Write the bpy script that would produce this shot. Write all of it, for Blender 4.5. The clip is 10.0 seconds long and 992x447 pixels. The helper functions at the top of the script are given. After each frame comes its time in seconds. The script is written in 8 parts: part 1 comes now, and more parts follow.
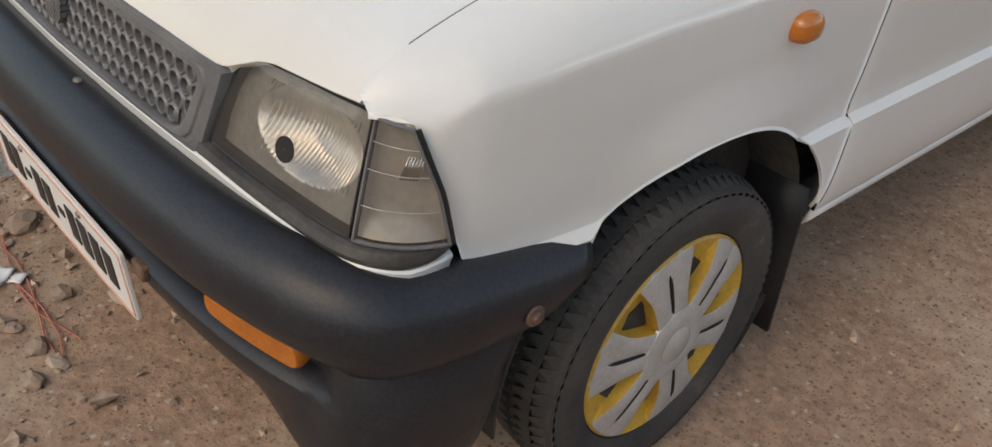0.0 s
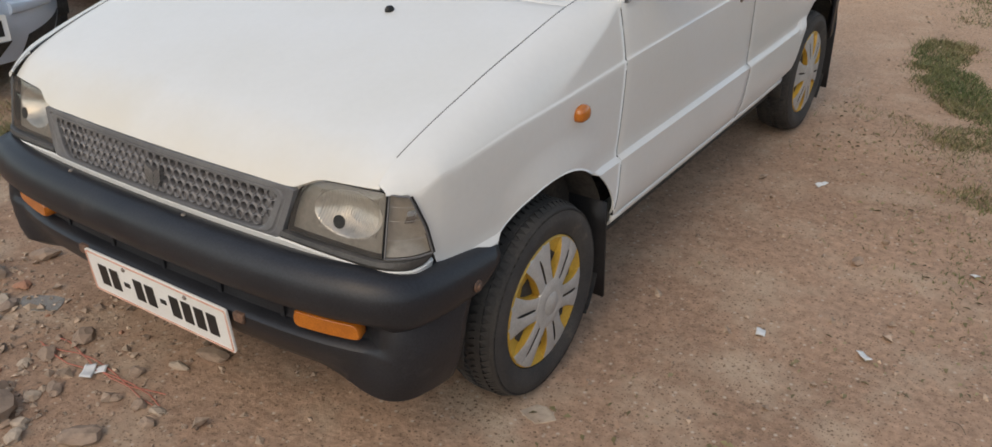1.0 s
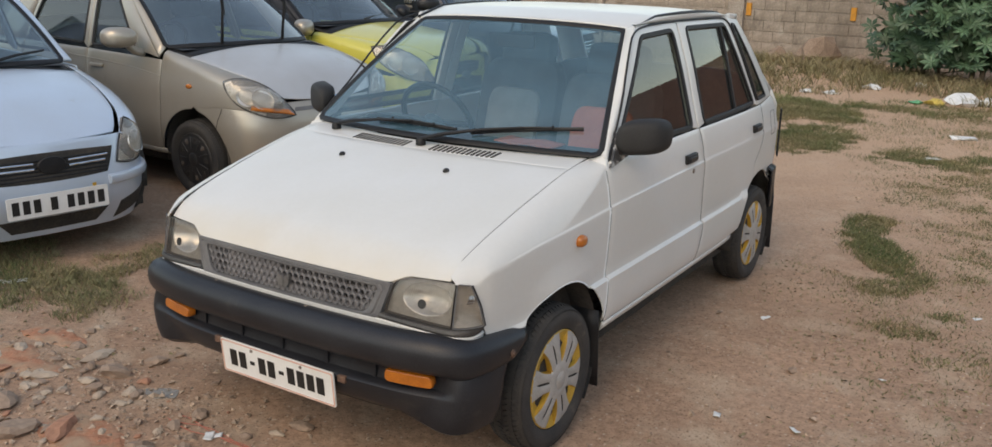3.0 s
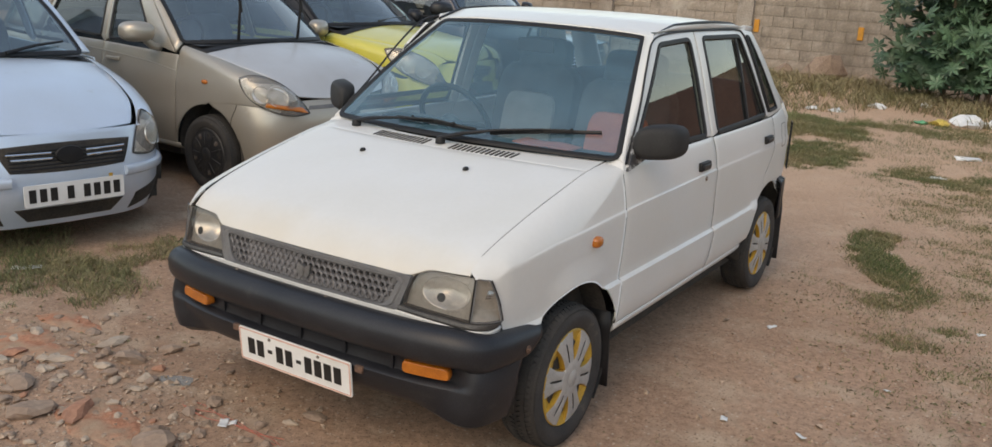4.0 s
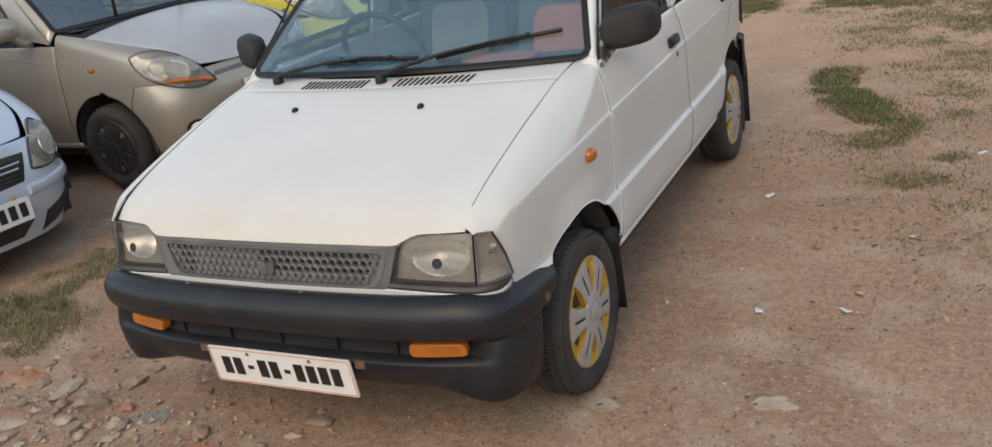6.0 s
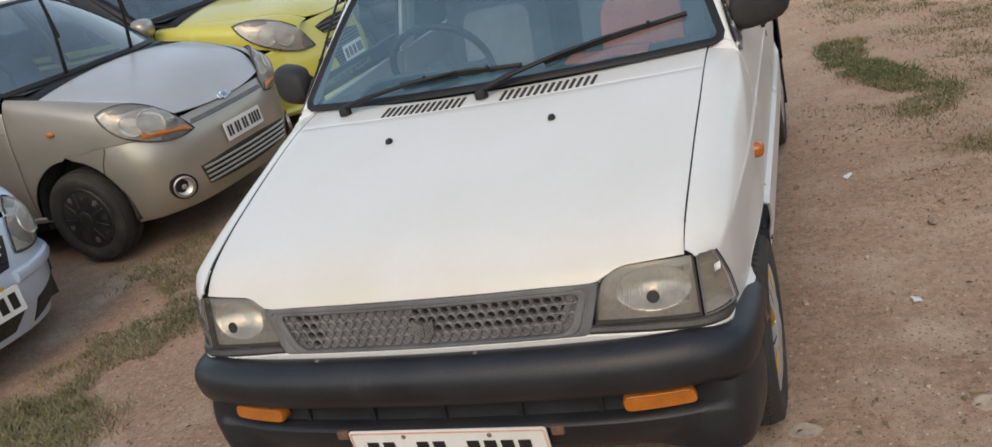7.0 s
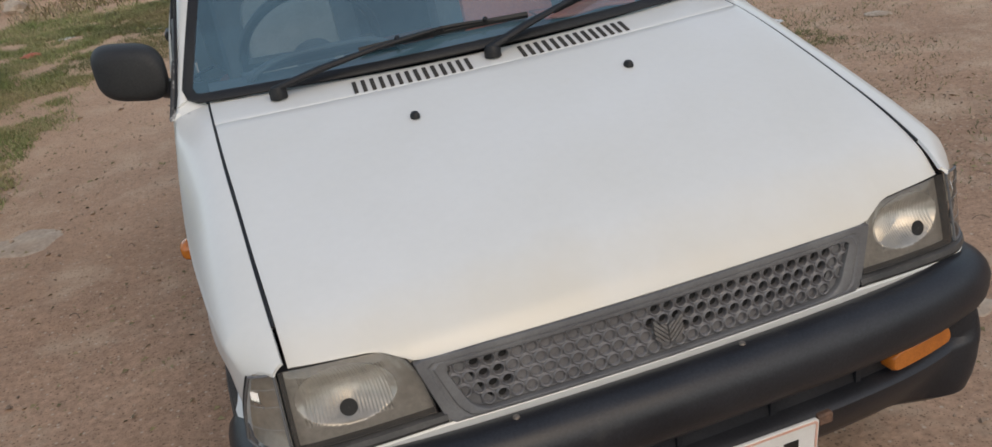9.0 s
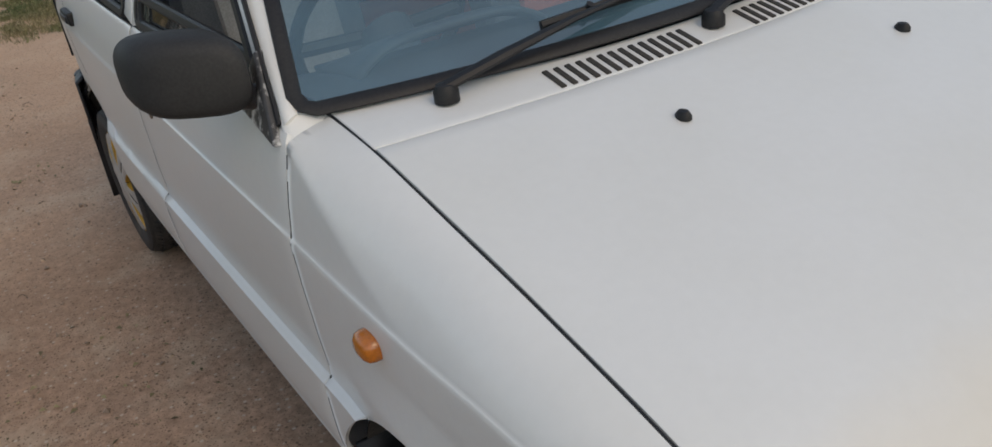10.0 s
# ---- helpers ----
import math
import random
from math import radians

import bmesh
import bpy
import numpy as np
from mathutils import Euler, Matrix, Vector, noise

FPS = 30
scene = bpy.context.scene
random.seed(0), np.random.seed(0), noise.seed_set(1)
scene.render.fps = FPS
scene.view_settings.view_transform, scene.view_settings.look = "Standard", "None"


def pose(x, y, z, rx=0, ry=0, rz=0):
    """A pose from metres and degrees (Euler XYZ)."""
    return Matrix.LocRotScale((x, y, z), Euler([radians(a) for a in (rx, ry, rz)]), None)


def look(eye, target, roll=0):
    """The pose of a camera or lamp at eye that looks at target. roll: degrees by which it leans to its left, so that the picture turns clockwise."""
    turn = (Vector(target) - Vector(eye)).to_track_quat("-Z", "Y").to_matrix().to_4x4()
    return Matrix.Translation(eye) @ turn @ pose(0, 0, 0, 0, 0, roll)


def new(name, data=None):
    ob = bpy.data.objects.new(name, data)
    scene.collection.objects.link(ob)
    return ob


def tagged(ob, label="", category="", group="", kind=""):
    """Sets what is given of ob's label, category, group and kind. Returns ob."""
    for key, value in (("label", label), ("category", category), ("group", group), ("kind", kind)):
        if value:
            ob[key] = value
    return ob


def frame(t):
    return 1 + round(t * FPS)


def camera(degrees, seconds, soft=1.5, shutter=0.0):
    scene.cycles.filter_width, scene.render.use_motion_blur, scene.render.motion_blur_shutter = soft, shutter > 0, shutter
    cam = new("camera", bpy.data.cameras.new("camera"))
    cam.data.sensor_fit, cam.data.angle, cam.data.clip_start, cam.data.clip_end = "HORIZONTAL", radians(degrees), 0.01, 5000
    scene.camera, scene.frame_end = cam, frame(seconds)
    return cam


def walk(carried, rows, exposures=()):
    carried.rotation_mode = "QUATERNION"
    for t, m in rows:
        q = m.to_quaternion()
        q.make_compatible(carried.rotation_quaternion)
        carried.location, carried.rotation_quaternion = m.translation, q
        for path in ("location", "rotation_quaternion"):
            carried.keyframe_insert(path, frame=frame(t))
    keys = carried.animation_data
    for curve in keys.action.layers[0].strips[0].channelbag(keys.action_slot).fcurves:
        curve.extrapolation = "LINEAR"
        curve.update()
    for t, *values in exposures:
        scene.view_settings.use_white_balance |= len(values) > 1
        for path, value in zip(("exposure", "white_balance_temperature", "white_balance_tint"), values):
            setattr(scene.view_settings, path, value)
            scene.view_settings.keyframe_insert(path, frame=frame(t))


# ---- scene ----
cam = camera(56.4, 10.0)
PATH = [
    (0, (1.247, -0.279, 1.111), (0.084, 0.906, -0.004), 6.4),
    (0.5, (1.436, -0.65, 1.273), (0.333, 0.695, 0.286), 4.7),
    (1, (1.668, -1.038, 1.468), (0.694, 0.446, 0.547), 0.6),
    (1.5, (1.93, -1.358, 1.585), (0.96, 0.219, 0.829), -1.0),
    (2, (2.073, -1.599, 1.633), (1.071, 0.031, 1.048), 0.0),
    (2.5, (2.063, -1.735, 1.611), (1.053, -0.086, 1.102), 1.3),
    (2.7, (2.055, -1.809, 1.6), (1.038, -0.174, 1.06), 1.0),
    (4, (2.022, -1.972, 1.562), (0.999, -0.334, 1.043), 3.2),
    (4.5, (2.048, -2.009, 1.562), (1.025, -0.371, 1.04), 3.4),
    (5, (2.021, -2.0, 1.553), (1.055, -0.331, 1.023), 1.5),
    (5.2, (1.994, -1.984, 1.537), (1.057, -0.322, 0.935), -0.5),
    (6.3, (1.484, -1.579, 1.520), (0.602, 0.074, 0.819), -10.4),
    (6.5, (1.332, -1.562, 1.515), (0.455, 0.097, 0.825), -10.7),
    (7, (0.912, -1.565, 1.528), (0.213, 0.170, 0.822), -14.3),
    (7.5, (0.494, -1.523, 1.477), (0.128, 0.307, 0.759), -10.6),
    (8, (0.080, -1.478, 1.465), (-0.056, 0.372, 0.717), -6.6),
    (8.5, (-0.264, -1.405, 1.485), (-0.032, 0.429, 0.721), -7.9),
    (9, (-0.584, -1.086, 1.424), (-0.103, 0.680, 0.617), -9.2),
    (9.5, (-0.881, -0.680, 1.421), (-0.367, 1.040, 0.539), -11.3),
    (10, (-1.056, -0.223, 1.392), (-0.185, 1.319, 0.462), -8.1),
]
walk(cam, [(t, look(eye, target, roll)) for t, eye, target, roll in PATH],
     exposures=[(0.0, 0.9, 9200), (1.5, 0.88, 9200), (5.2, 0.93, 9300), (7.0, 0.92, 9100), (8.0, 0.68, 8900), (9.0, 0.67, 8800), (9.5, 0.71, 8900), (10.0, 0.55, 8950)])

# ---- light: a bright hazy sky with a soft sun ----
SUN_EL, SUN_AZ = 44.0, 175.0
world = bpy.data.worlds.new("sky")
scene.world = world
world.use_nodes = True
wn = world.node_tree.nodes
wl = world.node_tree.links
sky = wn.new("ShaderNodeTexSky")
sky.sky_type = "NISHITA"
sky.sun_disc = False
sky.sun_elevation = radians(SUN_EL)
sky.sun_rotation = radians(SUN_AZ)
sky.dust_density = 1.0
sky.air_density = 1.0
wl.new(sky.outputs[0], wn["Background"].inputs[0])
wn["Background"].inputs[1].default_value = 0.17
sun = new("sun", bpy.data.lights.new("sun", "SUN"))
sun.data.energy = 0.16
sun.data.angle = radians(25)
sun.data.color = (1.0, 0.92, 0.81)
_e, _a = radians(SUN_EL), radians(SUN_AZ)
sun.matrix_world = look((0, 0, 30), Vector((0, 0, 30)) - Vector((math.sin(_a) * math.cos(_e), math.cos(_a) * math.cos(_e), math.sin(_e))))
scene.view_settings.exposure = 0.0


# ---- materials ----
def mat(name, col, col2=None, rough=0.5, metal=0.0, scale=3.0, fine=90.0, var=0.12, bump=0.0, coat=0.0, rvar=0.08, amount=1.0, dirt=None, dirt_scale=2.0, dirt_lo=0.55, spec=0.5, rug=0.5, by_object=False, by_island=False):
    """A surface with two scales of variation: broad patches of col2 over col, fine grain, and optional dirt."""
    m = bpy.data.materials.new(name)
    m.use_nodes = True
    n, l = m.node_tree.nodes, m.node_tree.links
    b = n["Principled BSDF"]
    tc = n.new("ShaderNodeTexCoord")
    n1, n2 = n.new("ShaderNodeTexNoise"), n.new("ShaderNodeTexNoise")
    n1.inputs["Scale"].default_value, n1.inputs["Detail"].default_value = scale, 6.0
    n2.inputs["Scale"].default_value, n2.inputs["Detail"].default_value, n2.inputs["Roughness"].default_value = fine, 5.0 + 8.0 * (rug > 0.6), rug
    l.new(tc.outputs["Object"], n1.inputs["Vector"])
    l.new(tc.outputs["Object"], n2.inputs["Vector"])
    r1 = n.new("ShaderNodeMapRange")
    r1.inputs["From Min"].default_value, r1.inputs["From Max"].default_value = 0.35, 0.68
    r1.inputs["To Max"].default_value = amount
    l.new(n1.outputs["Fac"], r1.inputs["Value"])
    mix = n.new("ShaderNodeMix")
    mix.data_type = "RGBA"
    mix.inputs["A"].default_value = (*col, 1)
    mix.inputs["B"].default_value = (*(col2 or [c * 0.8 for c in col]), 1)
    l.new(r1.outputs[0], mix.inputs["Factor"])
    last = mix.outputs["Result"]
    hsv = n.new("ShaderNodeHueSaturation")
    r2 = n.new("ShaderNodeMapRange")
    r2.inputs["From Min"].default_value, r2.inputs["From Max"].default_value = 0.3, 0.7
    r2.inputs["To Min"].default_value, r2.inputs["To Max"].default_value = 1 - var, 1 + var
    l.new(n2.outputs["Fac"], r2.inputs["Value"])
    l.new(r2.outputs[0], hsv.inputs["Value"])
    l.new(last, hsv.inputs["Color"])
    last = hsv.outputs["Color"]
    if by_object or by_island:
        src = n.new("ShaderNodeObjectInfo") if by_object else n.new("ShaderNodeNewGeometry")
        rr = n.new("ShaderNodeMapRange")
        rr.inputs["To Min"].default_value, rr.inputs["To Max"].default_value = 0.62, 1.38
        l.new(src.outputs["Random" if by_object else "Random Per Island"], rr.inputs["Value"])
        h2 = n.new("ShaderNodeHueSaturation")
        l.new(rr.outputs[0], h2.inputs["Value"])
        l.new(last, h2.inputs["Color"])
        last = h2.outputs["Color"]
    if dirt:
        n3 = n.new("ShaderNodeTexNoise")
        n3.inputs["Scale"].default_value, n3.inputs["Detail"].default_value, n3.inputs["Roughness"].default_value = dirt_scale, 9.0, 0.65
        l.new(tc.outputs["Object"], n3.inputs["Vector"])
        r3 = n.new("ShaderNodeMapRange")
        r3.inputs["From Min"].default_value, r3.inputs["From Max"].default_value = dirt_lo, dirt_lo + 0.2
        l.new(n3.outputs["Fac"], r3.inputs["Value"])
        mx = n.new("ShaderNodeMix")
        mx.data_type = "RGBA"
        mx.inputs["B"].default_value = (*dirt, 1)
        l.new(r3.outputs[0], mx.inputs["Factor"])
        l.new(last, mx.inputs["A"])
        last = mx.outputs["Result"]
    l.new(last, b.inputs["Base Color"])
    r4 = n.new("ShaderNodeMapRange")
    r4.inputs["To Min"].default_value, r4.inputs["To Max"].default_value = max(0.02, rough - rvar), min(1, rough + rvar)
    l.new(n1.outputs["Fac"], r4.inputs["Value"])
    l.new(r4.outputs[0], b.inputs["Roughness"])
    b.inputs["Metallic"].default_value = metal
    b.inputs["Coat Weight"].default_value = coat
    b.inputs["Coat Roughness"].default_value = 0.12
    b.inputs["Specular IOR Level"].default_value = spec
    if bump:
        bp = n.new("ShaderNodeBump")
        bp.inputs["Strength"].default_value, bp.inputs["Distance"].default_value = 0.6, bump
        l.new(n2.outputs["Fac"], bp.inputs["Height"])
        l.new(bp.outputs[0], b.inputs["Normal"])
    return m


def glass(name, tint=(0.75, 0.85, 0.85), gloss_rough=0.02, ior=1.5, haze=0.0, haze_col=(0.5, 0.5, 0.48)):
    """Thin sheet glass: lets light through with a tint, mirrors by Fresnel, and carries a diffuse film: dust, and on
    the windscreens a painted blue sky sheen.
    """
    m = bpy.data.materials.new(name)
    m.use_nodes = True
    n, l = m.node_tree.nodes, m.node_tree.links
    n.remove(n["Principled BSDF"])
    tr, gl, mx = n.new("ShaderNodeBsdfTransparent"), n.new("ShaderNodeBsdfGlossy"), n.new("ShaderNodeMixShader")
    lw, pw, fr = n.new("ShaderNodeLayerWeight"), n.new("ShaderNodeMath"), n.new("ShaderNodeMapRange")
    lw.inputs[0].default_value = 0.5
    pw.operation = "POWER"
    pw.inputs[1].default_value = 5.0
    fr.inputs["To Min"].default_value = ((ior - 1) / (ior + 1)) ** 2
    l.new(lw.outputs["Facing"], pw.inputs[0])
    l.new(pw.outputs[0], fr.inputs["Value"])
    tr.inputs[0].default_value = (*tint, 1)
    gl.inputs["Roughness"].default_value = gloss_rough
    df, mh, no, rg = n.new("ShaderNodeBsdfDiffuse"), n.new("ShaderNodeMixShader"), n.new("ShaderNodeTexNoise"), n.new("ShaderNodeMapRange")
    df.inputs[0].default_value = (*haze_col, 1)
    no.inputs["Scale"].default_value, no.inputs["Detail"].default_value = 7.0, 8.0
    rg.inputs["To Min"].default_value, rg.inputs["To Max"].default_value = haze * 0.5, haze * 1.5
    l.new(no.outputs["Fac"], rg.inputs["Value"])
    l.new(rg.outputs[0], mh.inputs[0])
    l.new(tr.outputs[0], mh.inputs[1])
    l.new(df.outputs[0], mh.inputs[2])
    l.new(fr.outputs[0], mx.inputs[0])
    l.new(mh.outputs[0], mx.inputs[1])
    l.new(gl.outputs[0], mx.inputs[2])
    l.new(mx.outputs[0], n["Material Output"].inputs[0])
    return m


WHITE = mat("white car paint", (0.67, 0.672, 0.655), (0.635, 0.63, 0.60), rough=0.34, scale=1.6, fine=60, var=0.012, coat=0.25, dirt=(0.62, 0.56, 0.46), dirt_scale=2.6, dirt_lo=0.70)

def stained_lid():
    """White paint with a yellowed, dusty stain along the bonnet's front edge and cloudy patches."""
    m = mat("white bonnet paint", (0.66, 0.662, 0.645), (0.63, 0.628, 0.60), rough=0.34, scale=3.0, fine=60, var=0.012, coat=0.25, dirt=(0.64, 0.615, 0.56), dirt_scale=4.5, dirt_lo=0.66)
    n, l = m.node_tree.nodes, m.node_tree.links
    b = n["Principled BSDF"]
    src = b.inputs["Base Color"].links[0].from_socket
    tc, sp, no, ad, rg, mx = n.new("ShaderNodeTexCoord"), n.new("ShaderNodeSeparateXYZ"), n.new("ShaderNodeTexNoise"), n.new("ShaderNodeMath"), n.new("ShaderNodeMapRange"), n.new("ShaderNodeMix")
    no.inputs["Scale"].default_value, no.inputs["Detail"].default_value = 5.0, 7.0
    ad.operation = "MULTIPLY_ADD"
    ad.inputs[1].default_value = -0.16
    rg.inputs["From Min"].default_value, rg.inputs["From Max"].default_value = -0.315, -0.44
    rg.inputs["To Max"].default_value = 0.7
    mx.data_type = "RGBA"
    mx.inputs["B"].default_value = (0.60, 0.545, 0.45, 1)
    l.new(tc.outputs["Object"], sp.inputs[0])
    l.new(tc.outputs["Object"], no.inputs["Vector"])
    l.new(no.outputs["Fac"], ad.inputs[0])
    l.new(sp.outputs["Y"], ad.inputs[2])
    l.new(ad.outputs[0], rg.inputs["Value"])
    l.new(rg.outputs[0], mx.inputs["Factor"])
    l.new(src, mx.inputs["A"])
    l.new(mx.outputs["Result"], b.inputs["Base Color"])
    return m


BONNET_WHITE = stained_lid()
BLACK = mat("weathered black bumper plastic", (0.0115, 0.0125, 0.016), (0.021, 0.022, 0.026), rough=0.38, spec=0.4, scale=5, fine=220, var=0.3, bump=0.0006, rvar=0.16, dirt=(0.06, 0.057, 0.055), dirt_scale=9, dirt_lo=0.64)
TRIM = mat("black rubber trim", (0.011, 0.011, 0.013), (0.02, 0.02, 0.02), rough=0.5, spec=0.3, scale=12, fine=200, var=0.2, bump=0.0004)
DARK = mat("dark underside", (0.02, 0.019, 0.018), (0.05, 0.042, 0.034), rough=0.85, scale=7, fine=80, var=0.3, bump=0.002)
TYRE = mat("worn tyre rubber", (0.024, 0.024, 0.025), (0.055, 0.050, 0.045), rough=0.75, scale=9, fine=160, var=0.2, bump=0.0008, dirt=(0.16, 0.13, 0.10), dirt_scale=9, dirt_lo=0.62)
TREAD = mat("dusty tyre tread", (0.028, 0.027, 0.026), (0.055, 0.050, 0.045), rough=0.85, scale=14, fine=160, var=0.25, bump=0.0008)
GREY = mat("grey grille plastic", (0.125, 0.122, 0.126), (0.165, 0.160, 0.162), rough=0.40, scale=10, fine=200, var=0.1, rvar=0.1, metal=0.15)
FRAME_GREY = mat("dark grey lamp surround", (0.10, 0.10, 0.105), (0.15, 0.15, 0.15), rough=0.5, scale=10, fine=200, var=0.1)
AMBER = mat("amber lamp plastic", (0.50, 0.15, 0.02), (0.40, 0.115, 0.016), rough=0.22, scale=30, fine=300, var=0.15, coat=0.5)
SILVER = mat("scuffed silver wheel cover", (0.47, 0.46, 0.44), (0.38, 0.37, 0.35), rough=0.42, metal=0.2, scale=14, fine=150, var=0.1, dirt=(0.30, 0.25, 0.19), dirt_scale=12, dirt_lo=0.62)
YELLOW_CAP = mat("yellow wheel cover", (0.56, 0.33, 0.05), (0.45, 0.26, 0.04), rough=0.45, scale=20, fine=150, var=0.12, dirt=(0.25, 0.17, 0.09), dirt_scale=15, dirt_lo=0.6)
CHROME = mat("chrome", (0.75, 0.75, 0.76), (0.62, 0.62, 0.62), rough=0.14, metal=1.0, scale=12, fine=120, var=0.06)
STEEL = mat("bare steel", (0.35, 0.33, 0.31), (0.22, 0.16, 0.12), rough=0.5, metal=0.7, scale=20, fine=200, var=0.2)
RUST = mat("rusty painted bracket", (0.07, 0.05, 0.042), (0.16, 0.085, 0.055), rough=0.8, scale=30, fine=160, var=0.3, bump=0.001)
PLATE = mat("white number plate", (0.78, 0.78, 0.76), (0.70, 0.69, 0.66), rough=0.35, scale=9, fine=150, var=0.03)
PLATE_RIM = mat("faded orange plate border", (0.62, 0.30, 0.22), (0.70, 0.45, 0.36), rough=0.45, scale=14, fine=120, var=0.08)
INK = mat("black characters", (0.012, 0.012, 0.012), (0.02, 0.02, 0.02), rough=0.4, scale=20)
# the blue haze colour paints the sky's reflection into the glass, with the dust
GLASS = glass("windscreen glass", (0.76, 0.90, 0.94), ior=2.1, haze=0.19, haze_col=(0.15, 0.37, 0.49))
SIDE_GLASS = glass("tinted side glass", (0.30, 0.34, 0.33), haze=0.02, ior=1.95)
LENS = glass("clouded lamp lens", (0.82, 0.80, 0.775), gloss_rough=0.05, haze=0.09, haze_col=(0.37, 0.35, 0.325))
REFLECTOR = mat("lamp reflector", (0.70, 0.68, 0.64), (0.56, 0.54, 0.50), rough=0.30, metal=0.65, scale=14, fine=90, var=0.1, bump=0.001)
LAMP_BORDER = mat("clouded lamp border", (0.33, 0.315, 0.29), (0.25, 0.235, 0.215), rough=0.4, metal=0.35, scale=18, fine=120, var=0.12)
CORNER = mat("pale corner lamp back", (0.44, 0.405, 0.36), (0.34, 0.315, 0.28), rough=0.3, metal=0.3, scale=14, fine=90, var=0.1)
SEAT_DARK = mat("dark seat cloth", (0.07, 0.078, 0.09), (0.11, 0.118, 0.13), rough=0.9, scale=9, fine=260, var=0.2, bump=0.001)
SEAT_GREY = mat("grey seat cloth", (0.33, 0.32, 0.31), (0.26, 0.255, 0.25), rough=0.9, scale=9, fine=260, var=0.15, bump=0.001)
SEAT_RED = mat("red seat cover", (0.56, 0.16, 0.105), (0.46, 0.12, 0.08), rough=0.7, scale=8, fine=200, var=0.15, bump=0.0008)
DASH = mat("dark blue grey dashboard plastic", (0.035, 0.042, 0.05), (0.055, 0.062, 0.07), rough=0.6, scale=8, fine=200, var=0.15, bump=0.0004)


# ---- building tools ----
HOME = {}


def part(name, geo, material, parent=None, label="", bevel=0.0, solid=0.0, sharp=38.0, segments=2):
    """Links verts and faces (or a bmesh) as one mesh under a thing or a part, with its origin at its own middle."""
    me = bpy.data.meshes.new(name)
    if isinstance(geo, bmesh.types.BMesh):
        geo.to_mesh(me)
        geo.free()
    else:
        me.from_pydata([tuple(v) for v in geo[0]], [], geo[1])
    co = np.empty(len(me.vertices) * 3, np.float32)
    me.vertices.foreach_get("co", co)
    co = co.reshape(-1, 3)
    mid = Vector([float(v) for v in (co.min(0) + co.max(0)) / 2])
    me.transform(Matrix.Translation(-mid))
    for m in material if isinstance(material, (list, tuple)) else [material]:
        me.materials.append(m)
    if len(geo) > 2 if isinstance(geo, tuple) else False:
        me.polygons.foreach_set("material_index", geo[2])
    me.polygons.foreach_set("use_smooth", [True] * len(me.polygons))
    me.set_sharp_from_angle(angle=radians(sharp))
    me.update()
    ob = new(name, me)
    ob.location = mid - (HOME.get(parent, Vector()) if parent else Vector())
    HOME[ob] = mid
    if parent:
        ob.parent = parent
    if solid:
        md = ob.modifiers.new("thickness", "SOLIDIFY")
        md.thickness, md.offset = solid, -1
    if bevel:
        md = ob.modifiers.new("edge", "BEVEL")
        md.width, md.segments, md.limit_method, md.angle_limit = bevel, segments, "ANGLE", radians(40)
    if label:
        tagged(ob, label)
    return ob


def thing(name, label, category, group="", at=None):
    ob = new(name)
    ob.empty_display_size = 0.2
    HOME[ob] = Vector()
    if at is not None:
        ob.matrix_world = at
    return tagged(ob, label, category, group)


def spline(pts, n=None, closed=False, per=8):
    """A smooth curve (Catmull-Rom) through the points, evenly resampled to n points if n is given."""
    p = np.array(pts, float)
    k = len(p)
    out = []
    for i in range(k if closed else k - 1):
        a, b, c, d = (p[(i + j) % k] if closed else p[min(max(i + j, 0), k - 1)] for j in (-1, 0, 1, 2))
        for t in np.arange(per) / per:
            out.append(0.5 * (2 * b + (c - a) * t + (2 * a - 5 * b + 4 * c - d) * t * t + (3 * b - a - 3 * c + d) * t**3))
    out.append(p[0] if closed else p[-1])
    out = np.array(out)
    return even(out, n) if n else out


def even(p, n):
    p = np.array(p, float)
    s = np.r_[0, np.cumsum(np.linalg.norm(np.diff(p, axis=0), axis=1))]
    t = np.linspace(0, s[-1], n)
    return np.stack([np.interp(t, s, p[:, k]) for k in range(p.shape[1])], 1)


def curve(pts):
    """A smooth function through (x, y) points, flat beyond the ends."""
    d = spline(pts, per=10)
    return lambda x: np.interp(x, d[:, 0], d[:, 1])


def coons(bottom, top, left, right, nu, nv):
    """A grid of points filling four border lines: bottom and top run along u, left and right along v."""
    b, t, l, r = even(bottom, nu), even(top, nu), even(left, nv), even(right, nv)
    u, v = np.linspace(0, 1, nu)[:, None, None], np.linspace(0, 1, nv)[None, :, None]
    return (1 - v) * b[:, None] + v * t[:, None] + (1 - u) * l[None] + u * r[None] - ((1 - u) * (1 - v) * b[0] + u * (1 - v) * b[-1] + (1 - u) * v * t[0] + u * v * t[-1])


def grid_geo(P, out=None, closed_u=False, closed_v=False):
    P = np.asarray(P, float)
    nu, nv = P.shape[:2]
    idx = lambda i, j: (i % nu) * nv + j % nv
    faces = [(idx(i, j), idx(i + 1, j), idx(i + 1, j + 1), idx(i, j + 1)) for i in range(nu - (not closed_u)) for j in range(nv - (not closed_v))]
    if out is not None:
        c = P[1:, :-1] - P[:-1, :-1]
        d = P[:-1, 1:] - P[:-1, :-1]
        if np.cross(c, d).sum((0, 1)) @ np.array(out) < 0:
            faces = [f[::-1] for f in faces]
    return P.reshape(-1, 3), faces


